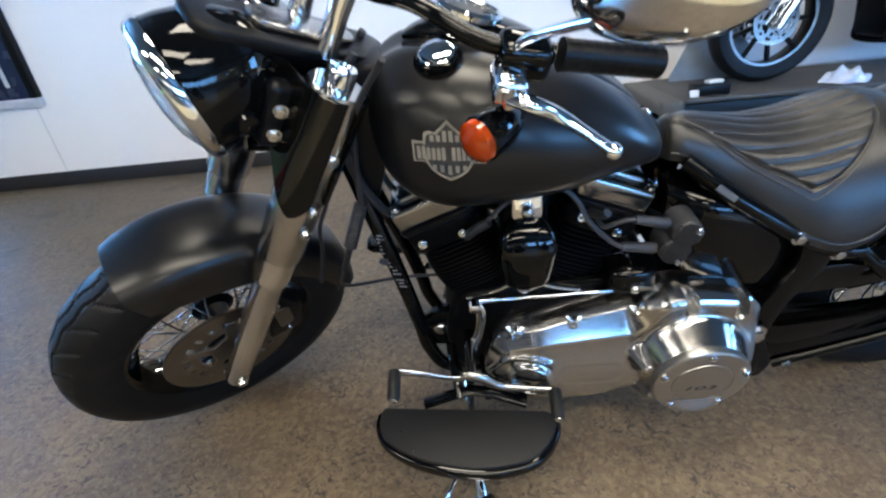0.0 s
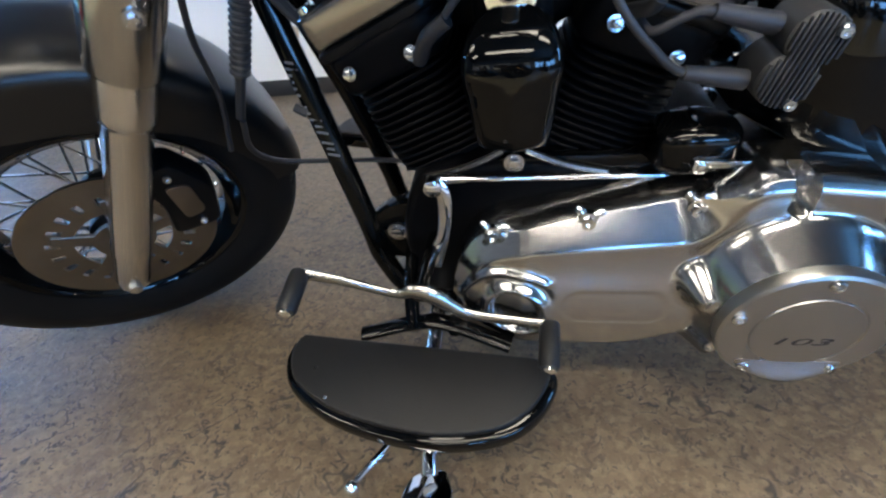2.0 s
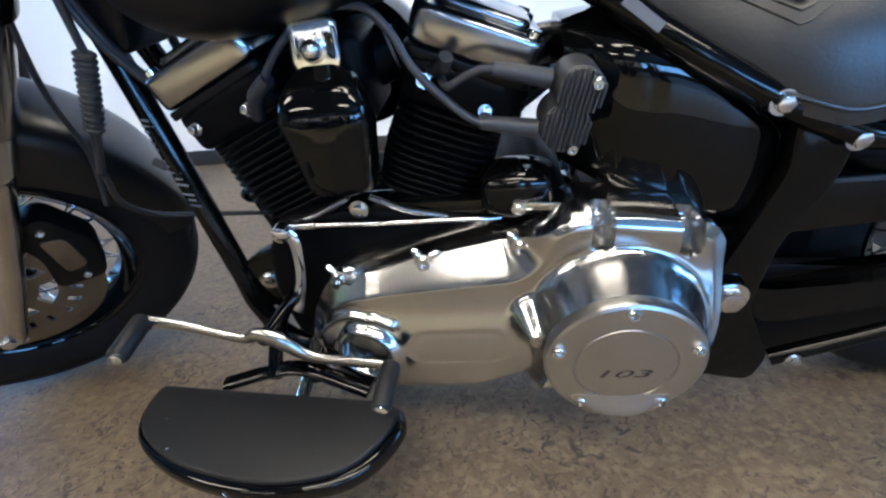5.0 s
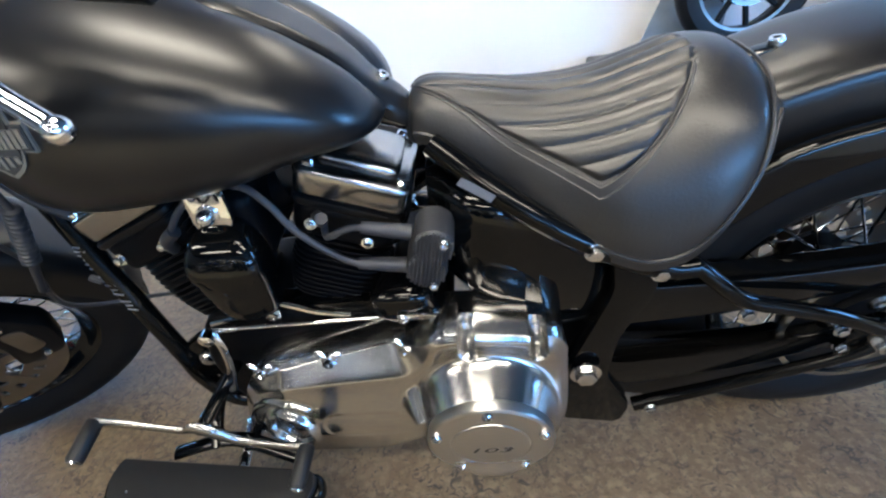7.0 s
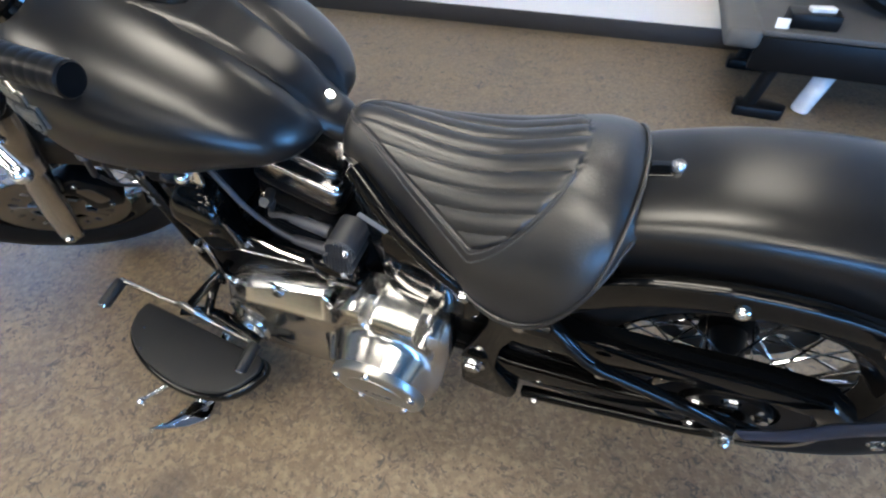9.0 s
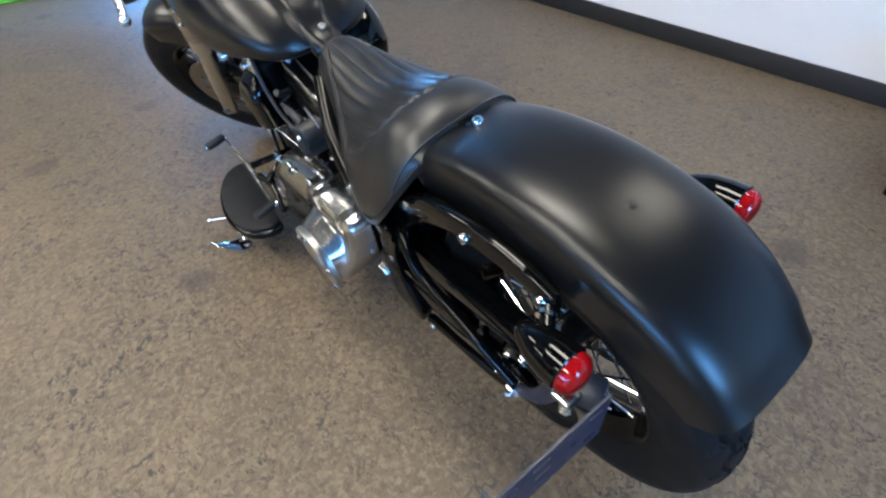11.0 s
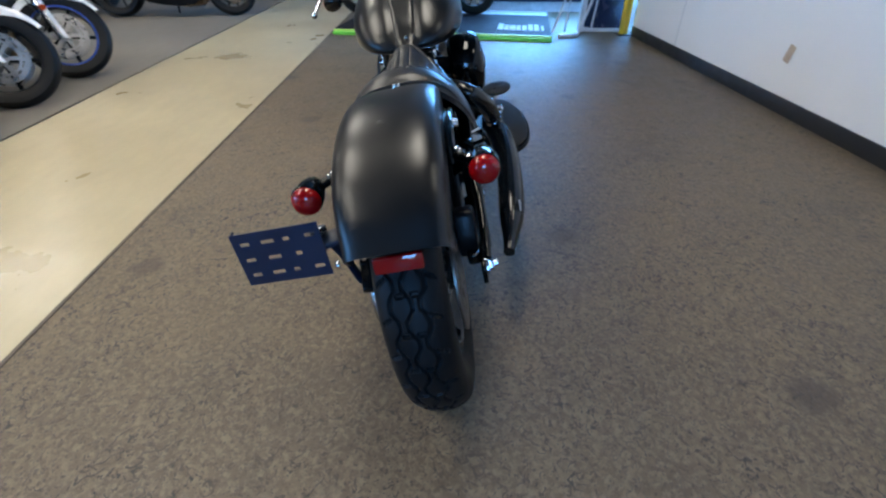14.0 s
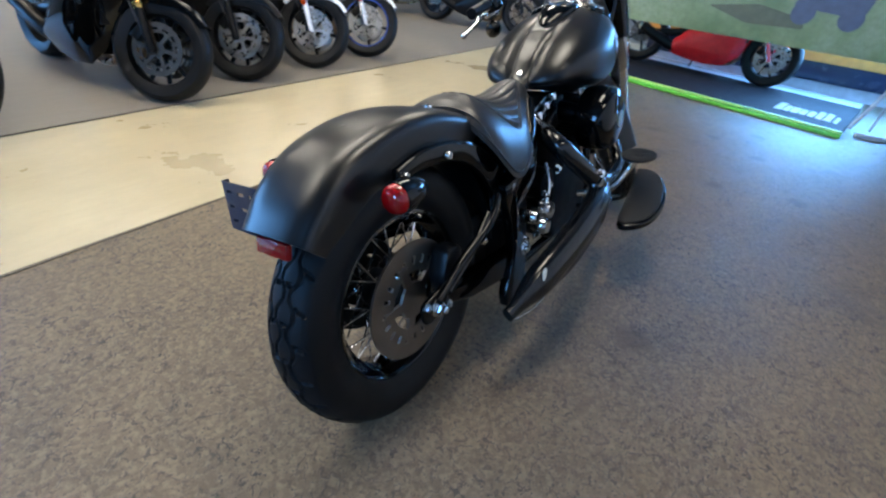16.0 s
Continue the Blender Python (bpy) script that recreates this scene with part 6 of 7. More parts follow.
# side stand (in the bike's leaned frame the floor lies at z = 0.187 * -y)
def ground(x, y):
    """The bike-frame point that stands on the floor below (x, y) of the hall."""
    return bike.matrix_world.inverted() @ V(x, y, 0.0)
bm = B()
foot = ground(-1.02, -0.405)
tube(bm, [(-1.03, -0.09, 0.165), (-1.03, -0.20, 0.150), (-1.028, -0.30, 0.125), foot + V(0, 0.03, 0.022)], [0.016, 0.013, 0.011, 0.012], 14)
part("side_stand", bm, chrome, bike, "chrome side stand resting on the floor")
stand = bpy.data.objects["side_stand"]
bm = B()
fm = bike.matrix_world.inverted() @ pose(-1.02, -0.400, 0.001, 0, 0, 0)
prism(bm, round_outline([(-0.085, -0.075), (-0.045, -0.035), (-0.03, 0.03), (0.02, 0.045), (0.035, 0.0), (0.0, -0.035), (-0.03, -0.05)], 0.016), 0.010, fm, 0.003)
part("stand_foot", bm, chrome, stand, "chrome arrow-shaped stand foot")
bm = tube(B(), [(-1.03, -0.27, 0.135), (-1.07, -0.36, 0.16), (-1.10, -0.420, 0.174)], 0.0045, 10)
bmesh.ops.create_uvsphere(bm, u_segments=14, v_segments=9, radius=0.0095, matrix=Matrix.Translation((-1.10, -0.423, 0.174)))
part("stand_peg", bm, chrome, stand)

# --- right side: exhaust, air cleaner, brake pedal
bm = tube(B(), [(-0.68, 0.09, 0.565), (-0.61, 0.14, 0.562), (-0.60, 0.185, 0.535), (-0.65, 0.218, 0.48), (-0.73, 0.238, 0.415), (-0.80, 0.245, 0.355)], 0.029, 20)
part("exhaust_header", bm, exhaust_black, bike, "satin black exhaust header")
bm = tube(B(), [(-1.10, 0.09, 0.52), (-1.16, 0.14, 0.46), (-1.12, 0.20, 0.36), (-0.98, 0.205, 0.33), (-0.84, 0.205, 0.36)], 0.026, 18)
part("exhaust_header", bm, exhaust_black, bike, "satin black exhaust header")
bm = tube(B(), [(-0.92, 0.200, 0.350), (-0.82, 0.236, 0.345), (-0.72, 0.256, 0.328), (-0.60, 0.260, 0.302), (-0.47, 0.252, 0.270), (-0.34, 0.236, 0.236), (-0.215, 0.208, 0.188)], [0.030, 0.042, 0.047, 0.049, 0.049, 0.045, 0.020], 28, n=10, squash=(0.85, 1.18))
muffler = part("muffler", bm, exhaust_black, bike, "swept matte black muffler with slash-cut end")
bm = tube(B(), [(-0.84, 0.262, 0.330), (-0.72, 0.286, 0.306), (-0.59, 0.291, 0.276), (-0.46, 0.281, 0.240), (-0.35, 0.261, 0.206)], [0.006, 0.013, 0.015, 0.014, 0.006], 16, n=8, squash=(0.6, 1.2))
part("heat_shield", bm, exhaust_black, muffler, "matte black heat shield")
bm = tube(B(), [(-0.232, 0.222, 0.172), (-0.285, 0.244, 0.178), (-0.335, 0.258, 0.196)], 0.0022, 8)
part("muffler_tip", bm, alu_dark, muffler, "bright muffler tip edge")
bm = prism(B(), [(-0.012, 0.014), (0, 0.02), (0.012, 0.014), (0.010, -0.010), (0, -0.020), (-0.010, -0.010)], 0.003, Matrix.Translation((-0.318, 0.262, 0.276)) @ Matrix(((-1, 0, 0, 0), (0, 0, 1, 0), (0, 1, 0, 0), (0, 0, 0, 1))), 0.0008)
part("shield_badge", bm, label_white, muffler, "small pale shield badge")
am = aim_z((-0.940, 0.115, 0.56), (0, 1, 0))
bm = lathe(B(), [(0, 0), (0.085, 0), (0.106, 0.015), (0.112, 0.045), (0.111, 0.085), (0.104, 0.106), (0.090, 0.118), (0.060, 0.126), (0, 0.130)], am @ Matrix.Diagonal((1.06, 0.96, 1, 1)), 56)
cleaner = part("air_cleaner", bm, gloss, bike, "glossy black oval air cleaner cover")
part("cover_badge", prism(B(), [(-0.020, 0.022), (0, 0.030), (0.020, 0.022), (0.018, -0.014), (0, -0.030), (-0.018, -0.014)], 0.003, am @ pose(0, 0, 0.129), 0.001), badge_silver, cleaner, "small silver shield")
part("exhaust_clamp", lathe(B(), [(0.029, -0.010), (0.0325, -0.010), (0.0335, 0), (0.0325, 0.010), (0.029, 0.010)], aim_z((-0.735, 0.239, 0.410), (-0.62, 0.08, -0.58)), 28, closed=True), chrome, bike, "chrome exhaust clamp")
part("clamp_bolt", bolt(B(), (-0.725, 0.262, 0.436), (0.3, 0.8, 0.5), 0.009, 0.014), chrome, bike)
for p in ((-0.655, 0.125, 0.400), (-0.700, 0.128, 0.440), (-0.600, 0.130, 0.385), (-0.540, 0.132, 0.270), (-0.470, 0.130, 0.285)):
    part("case_bolt", bolt(B(), p, (0.2, 1, 0.15), 0.010, 0.014), chrome, bike)
part("breather_pipe", tube(B(), [(-0.640, 0.115, 0.475), (-0.625, 0.135, 0.420), (-0.600, 0.140, 0.365), (-0.590, 0.125, 0.320)], 0.0055, 10), chrome, bike, "thin chrome pipe")
bm = tube(B(), [(-0.98, 0.10, 0.26), (-1.04, 0.20, 0.27), (-1.085, 0.255, 0.34), (-1.098, 0.280, 0.390)], 0.011, 12, squash=(0.7, 1.2))
part("brake_pedal", bm, chrome, bike, "chrome rear brake pedal")
pm = aim_z((-1.099, 0.284, 0.392), (0.25, 0.1, 1)) @ Matrix.Diagonal((1.50, 1.10, 1, 1))
part("pedal_pad", lathe(B(), [(0, 0), (0.040, 0), (0.042, 0.005), (0.041, 0.011), (0.036, 0.013), (0.012, 0.011), (0.010, 0.013), (0, 0.013)], pm, 36), pad_rubber, bpy.data.objects["brake_pedal"], "oval black rubber pedal pad")
bm = B()
for p, r in (((-0.62, 0.12, 0.33), 0.032), ((-0.56, 0.135, 0.30), 0.026), ((-0.50, 0.13, 0.35), 0.022)):
    lathe(bm, [(0, -0.03), (r, -0.03), (r, 0.02), (r * 0.8, 0.03), (0, 0.032)], aim_z(p, (0, 1, 0)), 24)
part("gear_cover", bm, alu, bike, "polished round gearbox fittings")
bm = tube(B(), [(-0.24, 0.14, 0.46), (-0.14, 0.15, 0.40), (-0.035, 0.15, 0.345)], [0.009, 0.010, 0.011], 14)
part("brake_stay", bm, gloss, bike, "glossy black rear brake stay")
bm = B()
prism(bm, round_outline([(-0.13, 0.31), (-0.06, 0.30), (-0.05, 0.36), (-0.075, 0.43), (-0.13, 0.42)], 0.018), 0.05, side_frame(0.13), 0.008)
part("rear_caliper", bm, satin_black, bike, "black rear brake caliper")
# cables at the steering head
for pts, r, mt, nm in (([(-1.10, -0.20, 0.93), (-1.16, -0.14, 0.84), (-1.185, -0.10, 0.74), (-1.196, -0.087, 0.645)], 0.0050, hose, "cable"),
                       ([(-1.262, -0.084, 0.492), (-1.283, -0.060, 0.435), (-1.272, -0.020, 0.390), (-1.21, 0.020, 0.362), (-1.135, 0.044, 0.345), (-1.05, 0.050, 0.335)], 0.0042, hose, "cable"),
                       ([(-1.22, -0.12, 0.78), (-1.244, -0.112, 0.685), (-1.285, -0.078, 0.60), (-1.310, -0.040, 0.51), (-1.335, -0.035, 0.42)], 0.0042, hose, "cable"),
                       ([(-1.16, 0.13, 0.97), (-1.22, 0.10, 0.86), (-1.19, 0.08, 0.74)], 0.005, hose, "cable")):
    part(nm, tube(B(), pts, r, 10), mt, bike, "black control cable")
bm = B()
prof = [(0, 0)]
for i in range(13):
    h = 0.008 * i
    prof += [(0.0100, h + 0.001), (0.0128, h + 0.003), (0.0128, h + 0.005), (0.0100, h + 0.007)]
prof += [(0.0065, 0.108), (0.0060, 0.165), (0, 0.165)]
lathe(bm, prof, aim_z((-1.196, -0.086, 0.650), (-0.42, -0.02, -1)), 18)
part("cable_boot", bm, hose, bike, "ribbed rubber cable boot")
bm = B()
tube(bm, [(-1.19, -0.07, 0.50), (-1.175, -0.07, 0.49)], 0.006, 8, 1)
part("cable_clip", bm, hose, bike)
# warning sticker wrapped on the left frame tube, its writing as plain bars
bm = B()
for i in range(14):
    z = 0.555 - i * 0.0085 - (0.006 if i > 5 else 0) - (0.006 if i > 10 else 0)
    x = curve1(z, [(0.40, -1.1455), (0.45, -1.157), (0.55, -1.1825)])
    y = -0.0168 - curve1(z, [(0.40, 0.0675), (0.45, 0.062), (0.55, 0.0455)])
    k = 0.010 if i % 3 else 0.0065
    box(bm, k * 1.6, 0.0012, 0.0030, Matrix.Translation((x + 0.001, y, z)) @ Matrix.Rotation(radians(9), 4, "X") @ Matrix.Rotation(radians(14), 4, "Y"))
part("frame_sticker", bm, sticker, bike, "small grey lettering sticker on the frame tube")
part("frame_lug_bolt", bolt(B(), (-1.084, -0.083, 0.294), (0, -1, 0), 0.011, 0.010), zinc, bike)
part("lug", prism(B(), round_outline([(-1.135, 0.24), (-1.05, 0.23), (-1.02, 0.29), (-1.045, 0.345), (-1.085, 0.345), (-1.135, 0.31)], 0.02), 0.03, side_frame(-0.052), 0.006), frame_black, bike)

# ---- other motorcycles ----
def cast_wheel(name, root, c, R, hw, spokes, m, disc_r=0.15, rim_mat=None, stripe=None, disc_mat=None):
    """A cast wheel with tyre and two discs; axle along y."""
    wm = m @ Matrix.Translation(c) @ Matrix.Rotation(math.pi / 2, 4, "X")
    rim_mat = rim_mat or satin_black
    bm = lathe(B(), [(R - 0.085, -hw * 0.72), (R - 0.095, -hw * 0.72), (R - 0.105, -hw * 0.3), (R - 0.105, hw * 0.3), (R - 0.095, hw * 0.72), (R - 0.085, hw * 0.72)], Matrix(), 48, closed=True)
    w = part(name, bm, rim_mat, root, "", wm)
    part("hub", lathe(B(), [(0, -0.05), (0.035, -0.05), (0.040, 0.0), (0.035, 0.05), (0, 0.05)], Matrix(), 20), rim_mat, w)
    arm = mesh_of("wheel_spoke", box(B(), R - 0.13, 0.026, 0.022, pose((R - 0.06) / 2, 0, 0), 0.006, 1), rim_mat)
    for i in range(spokes):
        again("wheel_spoke", arm, w, Matrix.Rotation(2 * math.pi * i / spokes, 4, "Z"))
    pr = [(R - 0.092, -hw * 0.75), (R - 0.06, -hw * 0.98), (R - 0.03, -hw), (R - 0.012, -hw * 0.75), (R - 0.003, -hw * 0.4), (R, 0), (R - 0.003, hw * 0.4), (R - 0.012, hw * 0.75), (R - 0.03, hw), (R - 0.06, hw * 0.98), (R - 0.092, hw * 0.75)]
    part("tyre", lathe(B(), pr, Matrix(), 64, closed=True), rubber, w, "black rubber tyre")
    if stripe:
        part("rim_stripe", lathe(B(), [(R - 0.100, hw * 0.73), (R - 0.086, hw * 0.74), (R - 0.086, hw * 0.79), (R - 0.100, hw * 0.78)], Matrix(), 56, closed=True), stripe, w)
        part("rim_stripe", lathe(B(), [(R - 0.100, -hw * 0.73), (R - 0.086, -hw * 0.74), (R - 0.086, -hw * 0.79), (R - 0.100, -hw * 0.78)], Matrix(), 56, closed=True), stripe, w)
    if disc_r:
        for s in (-1, 1):
            part("brake_disc", disc_mesh(disc_r, disc_r * 0.62, 0.005, 12), disc_mat or disc_dark, w, "", pose(0, 0, s * 0.066))
            part("disc_carrier", spider_mesh(disc_r * 0.66, 6, 0.004), disc_mat or disc_dark, w, "", pose(0, 0, s * 0.066))
    return w


def hull(points, half, y0=0.0, n=16, power=0.6):
    """Cross-sections along x from rows (x, low, top) with half-widths."""
    secs = []
    for (x, lo, hi), hw in zip(points, half):
        secs.append([V(x, y0 + hw * math.copysign(abs(math.cos(a)) ** power, math.cos(a)), (lo + hi) / 2 + (hi - lo) / 2 * math.copysign(abs(math.sin(a)) ** power, math.sin(a))) for a in (2 * math.pi * k / n for k in range(n))])
    return secs


def sport_bike(label, m, paint, fork_mat, steer=32, fairing=True, guard=None, stripe=None, lean=9, group="motorcycles parked along the aisle", front_r=0.30, accent=None, disc_mat=None):
    """A parked road motorcycle, front axle over the origin, facing +x."""
    root = empty("parked_motorcycle", m @ Matrix.Rotation(radians(-lean), 4, "X"), label, "motorcycle", group)
    ax = V(0, 0, front_r)
    tilt = radians(24)
    up = V(-math.sin(tilt), 0, math.cos(tilt))
    foot = V(0.045, 0, 0.0)
    turn = Matrix.Translation(foot) @ Matrix.Rotation(radians(steer), 4, up) @ Matrix.Translation(-foot)
    cast_wheel("front_wheel", root, ax, front_r, 0.060, 10 if fairing else 5, turn, 0.155, satin_black, stripe, disc_mat)
    cast_wheel("rear_wheel", root, V(-1.41, 0, 0.315), 0.315, 0.085, 5, Matrix(), 0.11, satin_black, stripe)
    for s in (-1, 1):
        leg = [ax + V(-0.01, s * 0.098, -0.03) + up * h for h in (0.0, 0.30)]
        part("fork_lower", tube(B(), leg, 0.024, 14, 1), satin_black if not guard else fork_grey, root, "", turn)
        part("fork_upper", tube(B(), [leg[1] - up * 0.05, leg[1] + up * 0.36], 0.027, 14, 1), fork_mat, root, "bright fork tube", turn)
        cal = ax + V(-0.10, s * 0.080, 0.075)
        part("brake_caliper", box(B(), 0.06, 0.055, 0.11, Matrix.Translation(cal) @ Matrix.Rotation(radians(35), 4, "Y"), 0.012), satin_black if not accent else accent, root, "", turn)
        if guard:
            secs = [[leg[0] + up * h + V(0.022 + d, s * (0.004 + e), 0) for d, e in ((0.0, -0.03), (0.022, -0.012), (0.022, 0.014), (0.0, 0.034), (-0.012, 0.03), (-0.004, 0.0), (-0.012, -0.028))] for h in (0.0, 0.06, 0.18, 0.30, 0.42)]
            part("fork_guard", shell(B(), secs), guard, root, "red plastic fork guard" if guard == red_paint else "white plastic fork guard", turn)
            part("side_reflector", lathe(B(), [(0, 0), (0.022, 0), (0.022, 0.006), (0, 0.008)], aim_z(leg[0] + up * 0.22 + V(0.02, s * 0.042, 0), (0.2, s, 0)), 18), amber_lens, root, "orange side reflector", turn)
    part("front_fender", fender_mesh(ax, 38, 150, 22, lambda a: front_r + 0.026, lambda a: curve1(a, [(38, 0.055), (90, 0.075), (150, 0.06)]), lambda a: curve1(a, [(38, 0.03), (90, 0.075), (150, 0.05)]), 0.03), guard or paint, root, "", turn @ Matrix.Translation(ax) @ Matrix.Diagonal((1, 1, 1, 1)) @ Matrix.Translation(-ax))
    part("brake_hose", tube(B(), [ax + V(-0.12, -0.09, 0.12), ax + V(-0.20, -0.11, 0.30), ax + V(-0.22, -0.08, 0.50)], 0.005, 8), hose, root, "", turn)
    part("triple_clamp", box(B(), 0.10, 0.26, 0.05, Matrix.Translation(ax + up * 0.56 + V(-0.02, 0, 0)) @ Matrix.Rotation(-tilt, 4, "Y"), 0.012), satin_black, root, "", turn)
    part("headlight", lathe(B(), [(0, -0.10), (0.05, -0.09), (0.085, -0.04), (0.095, 0.0), (0.09, 0.02), (0, 0.035)], aim_z(ax + V(0.0, 0, 0.62), (1, 0, -0.1)) @ Matrix.Diagonal((0.8, 1.2, 1, 1)), 28), gloss, root, "", turn)
    part("handlebar", tube(B(), [(-0.36, -0.36, 1.0), (-0.30, -0.2, 1.02), (-0.27, 0, 1.0), (-0.30, 0.2, 1.02), (-0.36, 0.36, 1.0)], 0.012, 10), satin_black, root)
    # frame, engine, radiator, exhaust
    for s in (-1, 1):
        part("frame_beam", tube(B(), [(-0.27, s * 0.05, 0.82), (-0.55, s * 0.16, 0.70), (-0.85, s * 0.14, 0.52), (-0.92, s * 0.12, 0.40)], 0.036, 12, squash=(0.6, 1.2)), satin_black, root)
        part("swingarm", tube(B(), [(-0.90, s * 0.10, 0.40), (-1.15, s * 0.125, 0.35), (-1.42, s * 0.125, 0.315)], 0.030, 12, squash=(0.6, 1.2)), satin_black, root)
    bm = prism(B(), round_outline([(-0.90, 0.20), (-0.45, 0.18), (-0.36, 0.32), (-0.42, 0.52), (-0.62, 0.60), (-0.90, 0.50)], 0.05), 0.36, side_frame(0.18), 0.03, 3)
    part("engine", bm, engine_black, root, "dark engine block")
    for s in (-1, 1):
        part("engine_cover", lathe(B(), [(0, 0), (0.11, 0), (0.105, 0.03), (0.07, 0.045), (0, 0.048)], aim_z((-0.66, s * 0.175, 0.33), (0, s, 0)), 28), bronze if fairing else satin_black, root)
    part("radiator", box(B(), 0.04, 0.34, 0.28, pose(-0.31, 0, 0.52) @ Matrix.Rotation(radians(-12), 4, "Y"), 0.008), satin_black, root)
    for y in (-0.09, -0.03, 0.03, 0.09):
        part("exhaust_header", tube(B(), [(-0.36, y, 0.45), (-0.30, y, 0.30), (-0.36, y * 0.8, 0.17), (-0.55, y * 0.6, 0.13), (-0.80, 0.02, 0.14)], 0.019, 10), bronze, root)
    part("muffler", tube(B(), [(-0.85, -0.10, 0.17), (-1.05, -0.16, 0.24), (-1.38, -0.19, 0.38)], [0.03, 0.055, 0.05], 18), satin_black, root)
    part("muffler_tip", lathe(B(), [(0.030, 0), (0.048, 0), (0.046, 0.03), (0.030, 0.03)], aim_z((-1.375, -0.19, 0.378), (-1.0, -0.08, 0.42)), 24, closed=True), chrome, root)
    part("fuel_tank", shell(B(), hull([(-0.36, 0.80, 0.90), (-0.42, 0.74, 0.97), (-0.58, 0.70, 1.00), (-0.75, 0.70, 0.95), (-0.86, 0.72, 0.82)], [0.06, 0.13, 0.155, 0.12, 0.06])), paint, root)
    part("seat", shell(B(), hull([(-0.84, 0.72, 0.82), (-0.95, 0.72, 0.80), (-1.15, 0.74, 0.83), (-1.38, 0.80, 0.90), (-1.5, 0.85, 0.90)], [0.07, 0.13, 0.13, 0.10, 0.05])), leather, root)
    part("tail", shell(B(), hull([(-0.95, 0.66, 0.74), (-1.2, 0.68, 0.78), (-1.45, 0.78, 0.87), (-1.58, 0.84, 0.88)], [0.10, 0.12, 0.09, 0.04])), paint, root)
    if fairing:
        for s in (-1, 1):
            secs = []
            for i, (x, lo, hi, y) in enumerate(((-0.20, 0.55, 0.98, 0.12), (-0.30, 0.24, 1.02, 0.20), (-0.42, 0.13, 0.92, 0.235), (-0.62, 0.11, 0.72, 0.24), (-0.84, 0.13, 0.46, 0.23), (-1.00, 0.16, 0.30, 0.20))):
                col = [V(x, s * (y - 0.05 * (1 - math.sin(math.pi * k / 8))), lo + (hi - lo) * k / 8) for k in range(9)]
                col += [p - V(0, s * 0.006, 0) for p in col[::-1]]
                secs.append(col)
            part("side_fairing", shell(B(), secs), paint, root, "painted side fairing")
            part("fairing_vent", prism(B(), round_outline([(-0.52, 0.50), (-0.40, 0.56), (-0.36, 0.48), (-0.50, 0.44)], 0.015), 0.006, side_frame(s * 0.224 + 0.003), 0.001), satin_black, root)
    part("side_stand", tube(B(), [(-0.75, 0.12, 0.22), (-0.78, 0.20, 0.10), (-0.80, 0.26, 0.045)], 0.012, 8), satin_black, root)
    return root


# a row facing the aisle, front wheels turned
sport_bike("black sport motorcycle with gold fork tubes, parked", pose(-0.79, -2.62, 0, 0, 0, 92), gloss, gold, 30, True, None, None)
sport_bike("black sport motorcycle with grey discs, parked", pose(-1.47, -2.78, 0, 0, 0, 94), satin_black, chrome, 30, True, None, None, disc_mat=disc_bright)
sport_bike("white naked motorcycle with white fork guards, parked", pose(-2.18, -2.82, 0, 0, 0, 95), white_paint, chrome, 30, False, white_paint, None, disc_mat=disc_bright)
sport_bike("white and blue motorcycle with blue rims, parked", pose(-2.92, -2.90, 0, 0, 0, 95), blue_paint, chrome, 30, False, white_paint, blue_paint, disc_mat=disc_bright)
sport_bike("black sport motorcycle, only its front wheel near the aisle", pose(0.22, -2.66, 0, 0, 0, 88), gloss, chrome, 24, True, None, None)
sport_bike("dark motorcycle parked far across the bay", pose(-6.6, -4.75, 0, 0, 0, 170), satin_black, chrome, 0, False)
sport_bike("dark motorcycle parked at the far end", pose(-6.0, -2.75, 0, 0, 0, 95), satin_black, chrome, 20, True)

# ---- display platform with the red motorcycle ----
DX = -4.56
bm = B()
prism(bm, [(0, 0.052), (-0.04, 0.060), (-1.28, 0.060), (-1.28, 0.002), (0, 0.002)], 2.37, Matrix(((1, 0, 0, DX), (0, 0, 1, -1.20), (0, 1, 0, 0), (0, 0, 0, 1))), 0.004)
stage = part("display_platform", bm, mat_dark, None)
tagged(stage, "low dark display platform with lime green front edge", "platform")
part("edge_band", box(B(), 0.060, 2.38, 0.030, pose(DX + 0.031, -0.015, 0.017), 0.004), green, stage, "lime green band")
part("edge_band", box(B(), 0.030, 2.38, 0.018, pose(DX + 0.014, -0.015, 0.044), 0.003), lime_pale, stage, "lime green band")
slope = Matrix.Translation((DX - 0.36, 0.855, 0.0592)) @ Matrix(((0, -1, 0, 0), (1, 0, 0, 0), (0, 0, 1, 0), (0, 0, 0, 1)))
for i, w_ in enumerate((0.060, 0.050, 0.066, 0.050, 0.050, 0.050, 0.052, 0.030)):
    x = -0.235 + i * 0.066
    part("wordmark_bar", box(B(), w_, 0.36 if i in (0, 5, 6) else 0.27, 0.003, slope @ pose(x, 0.0 if i not in (0, 5, 6) else 0.04, 0.003), 0.0), white_paint, stage, "white block of a wordmark")
part("platform_skirting", box(B(), 0.36, 2.34, 0.055, pose(DX - 1.465, -0.015, 0.029), 0.004), white_paint, stage, "white strip along the rear edge")
stage.matrix_world = Matrix.Translation((-4.37, 1.136, 0)) @ Matrix.Rotation(radians(-9), 4, "Z") @ Matrix.Translation((4.53, -1.17, 0))
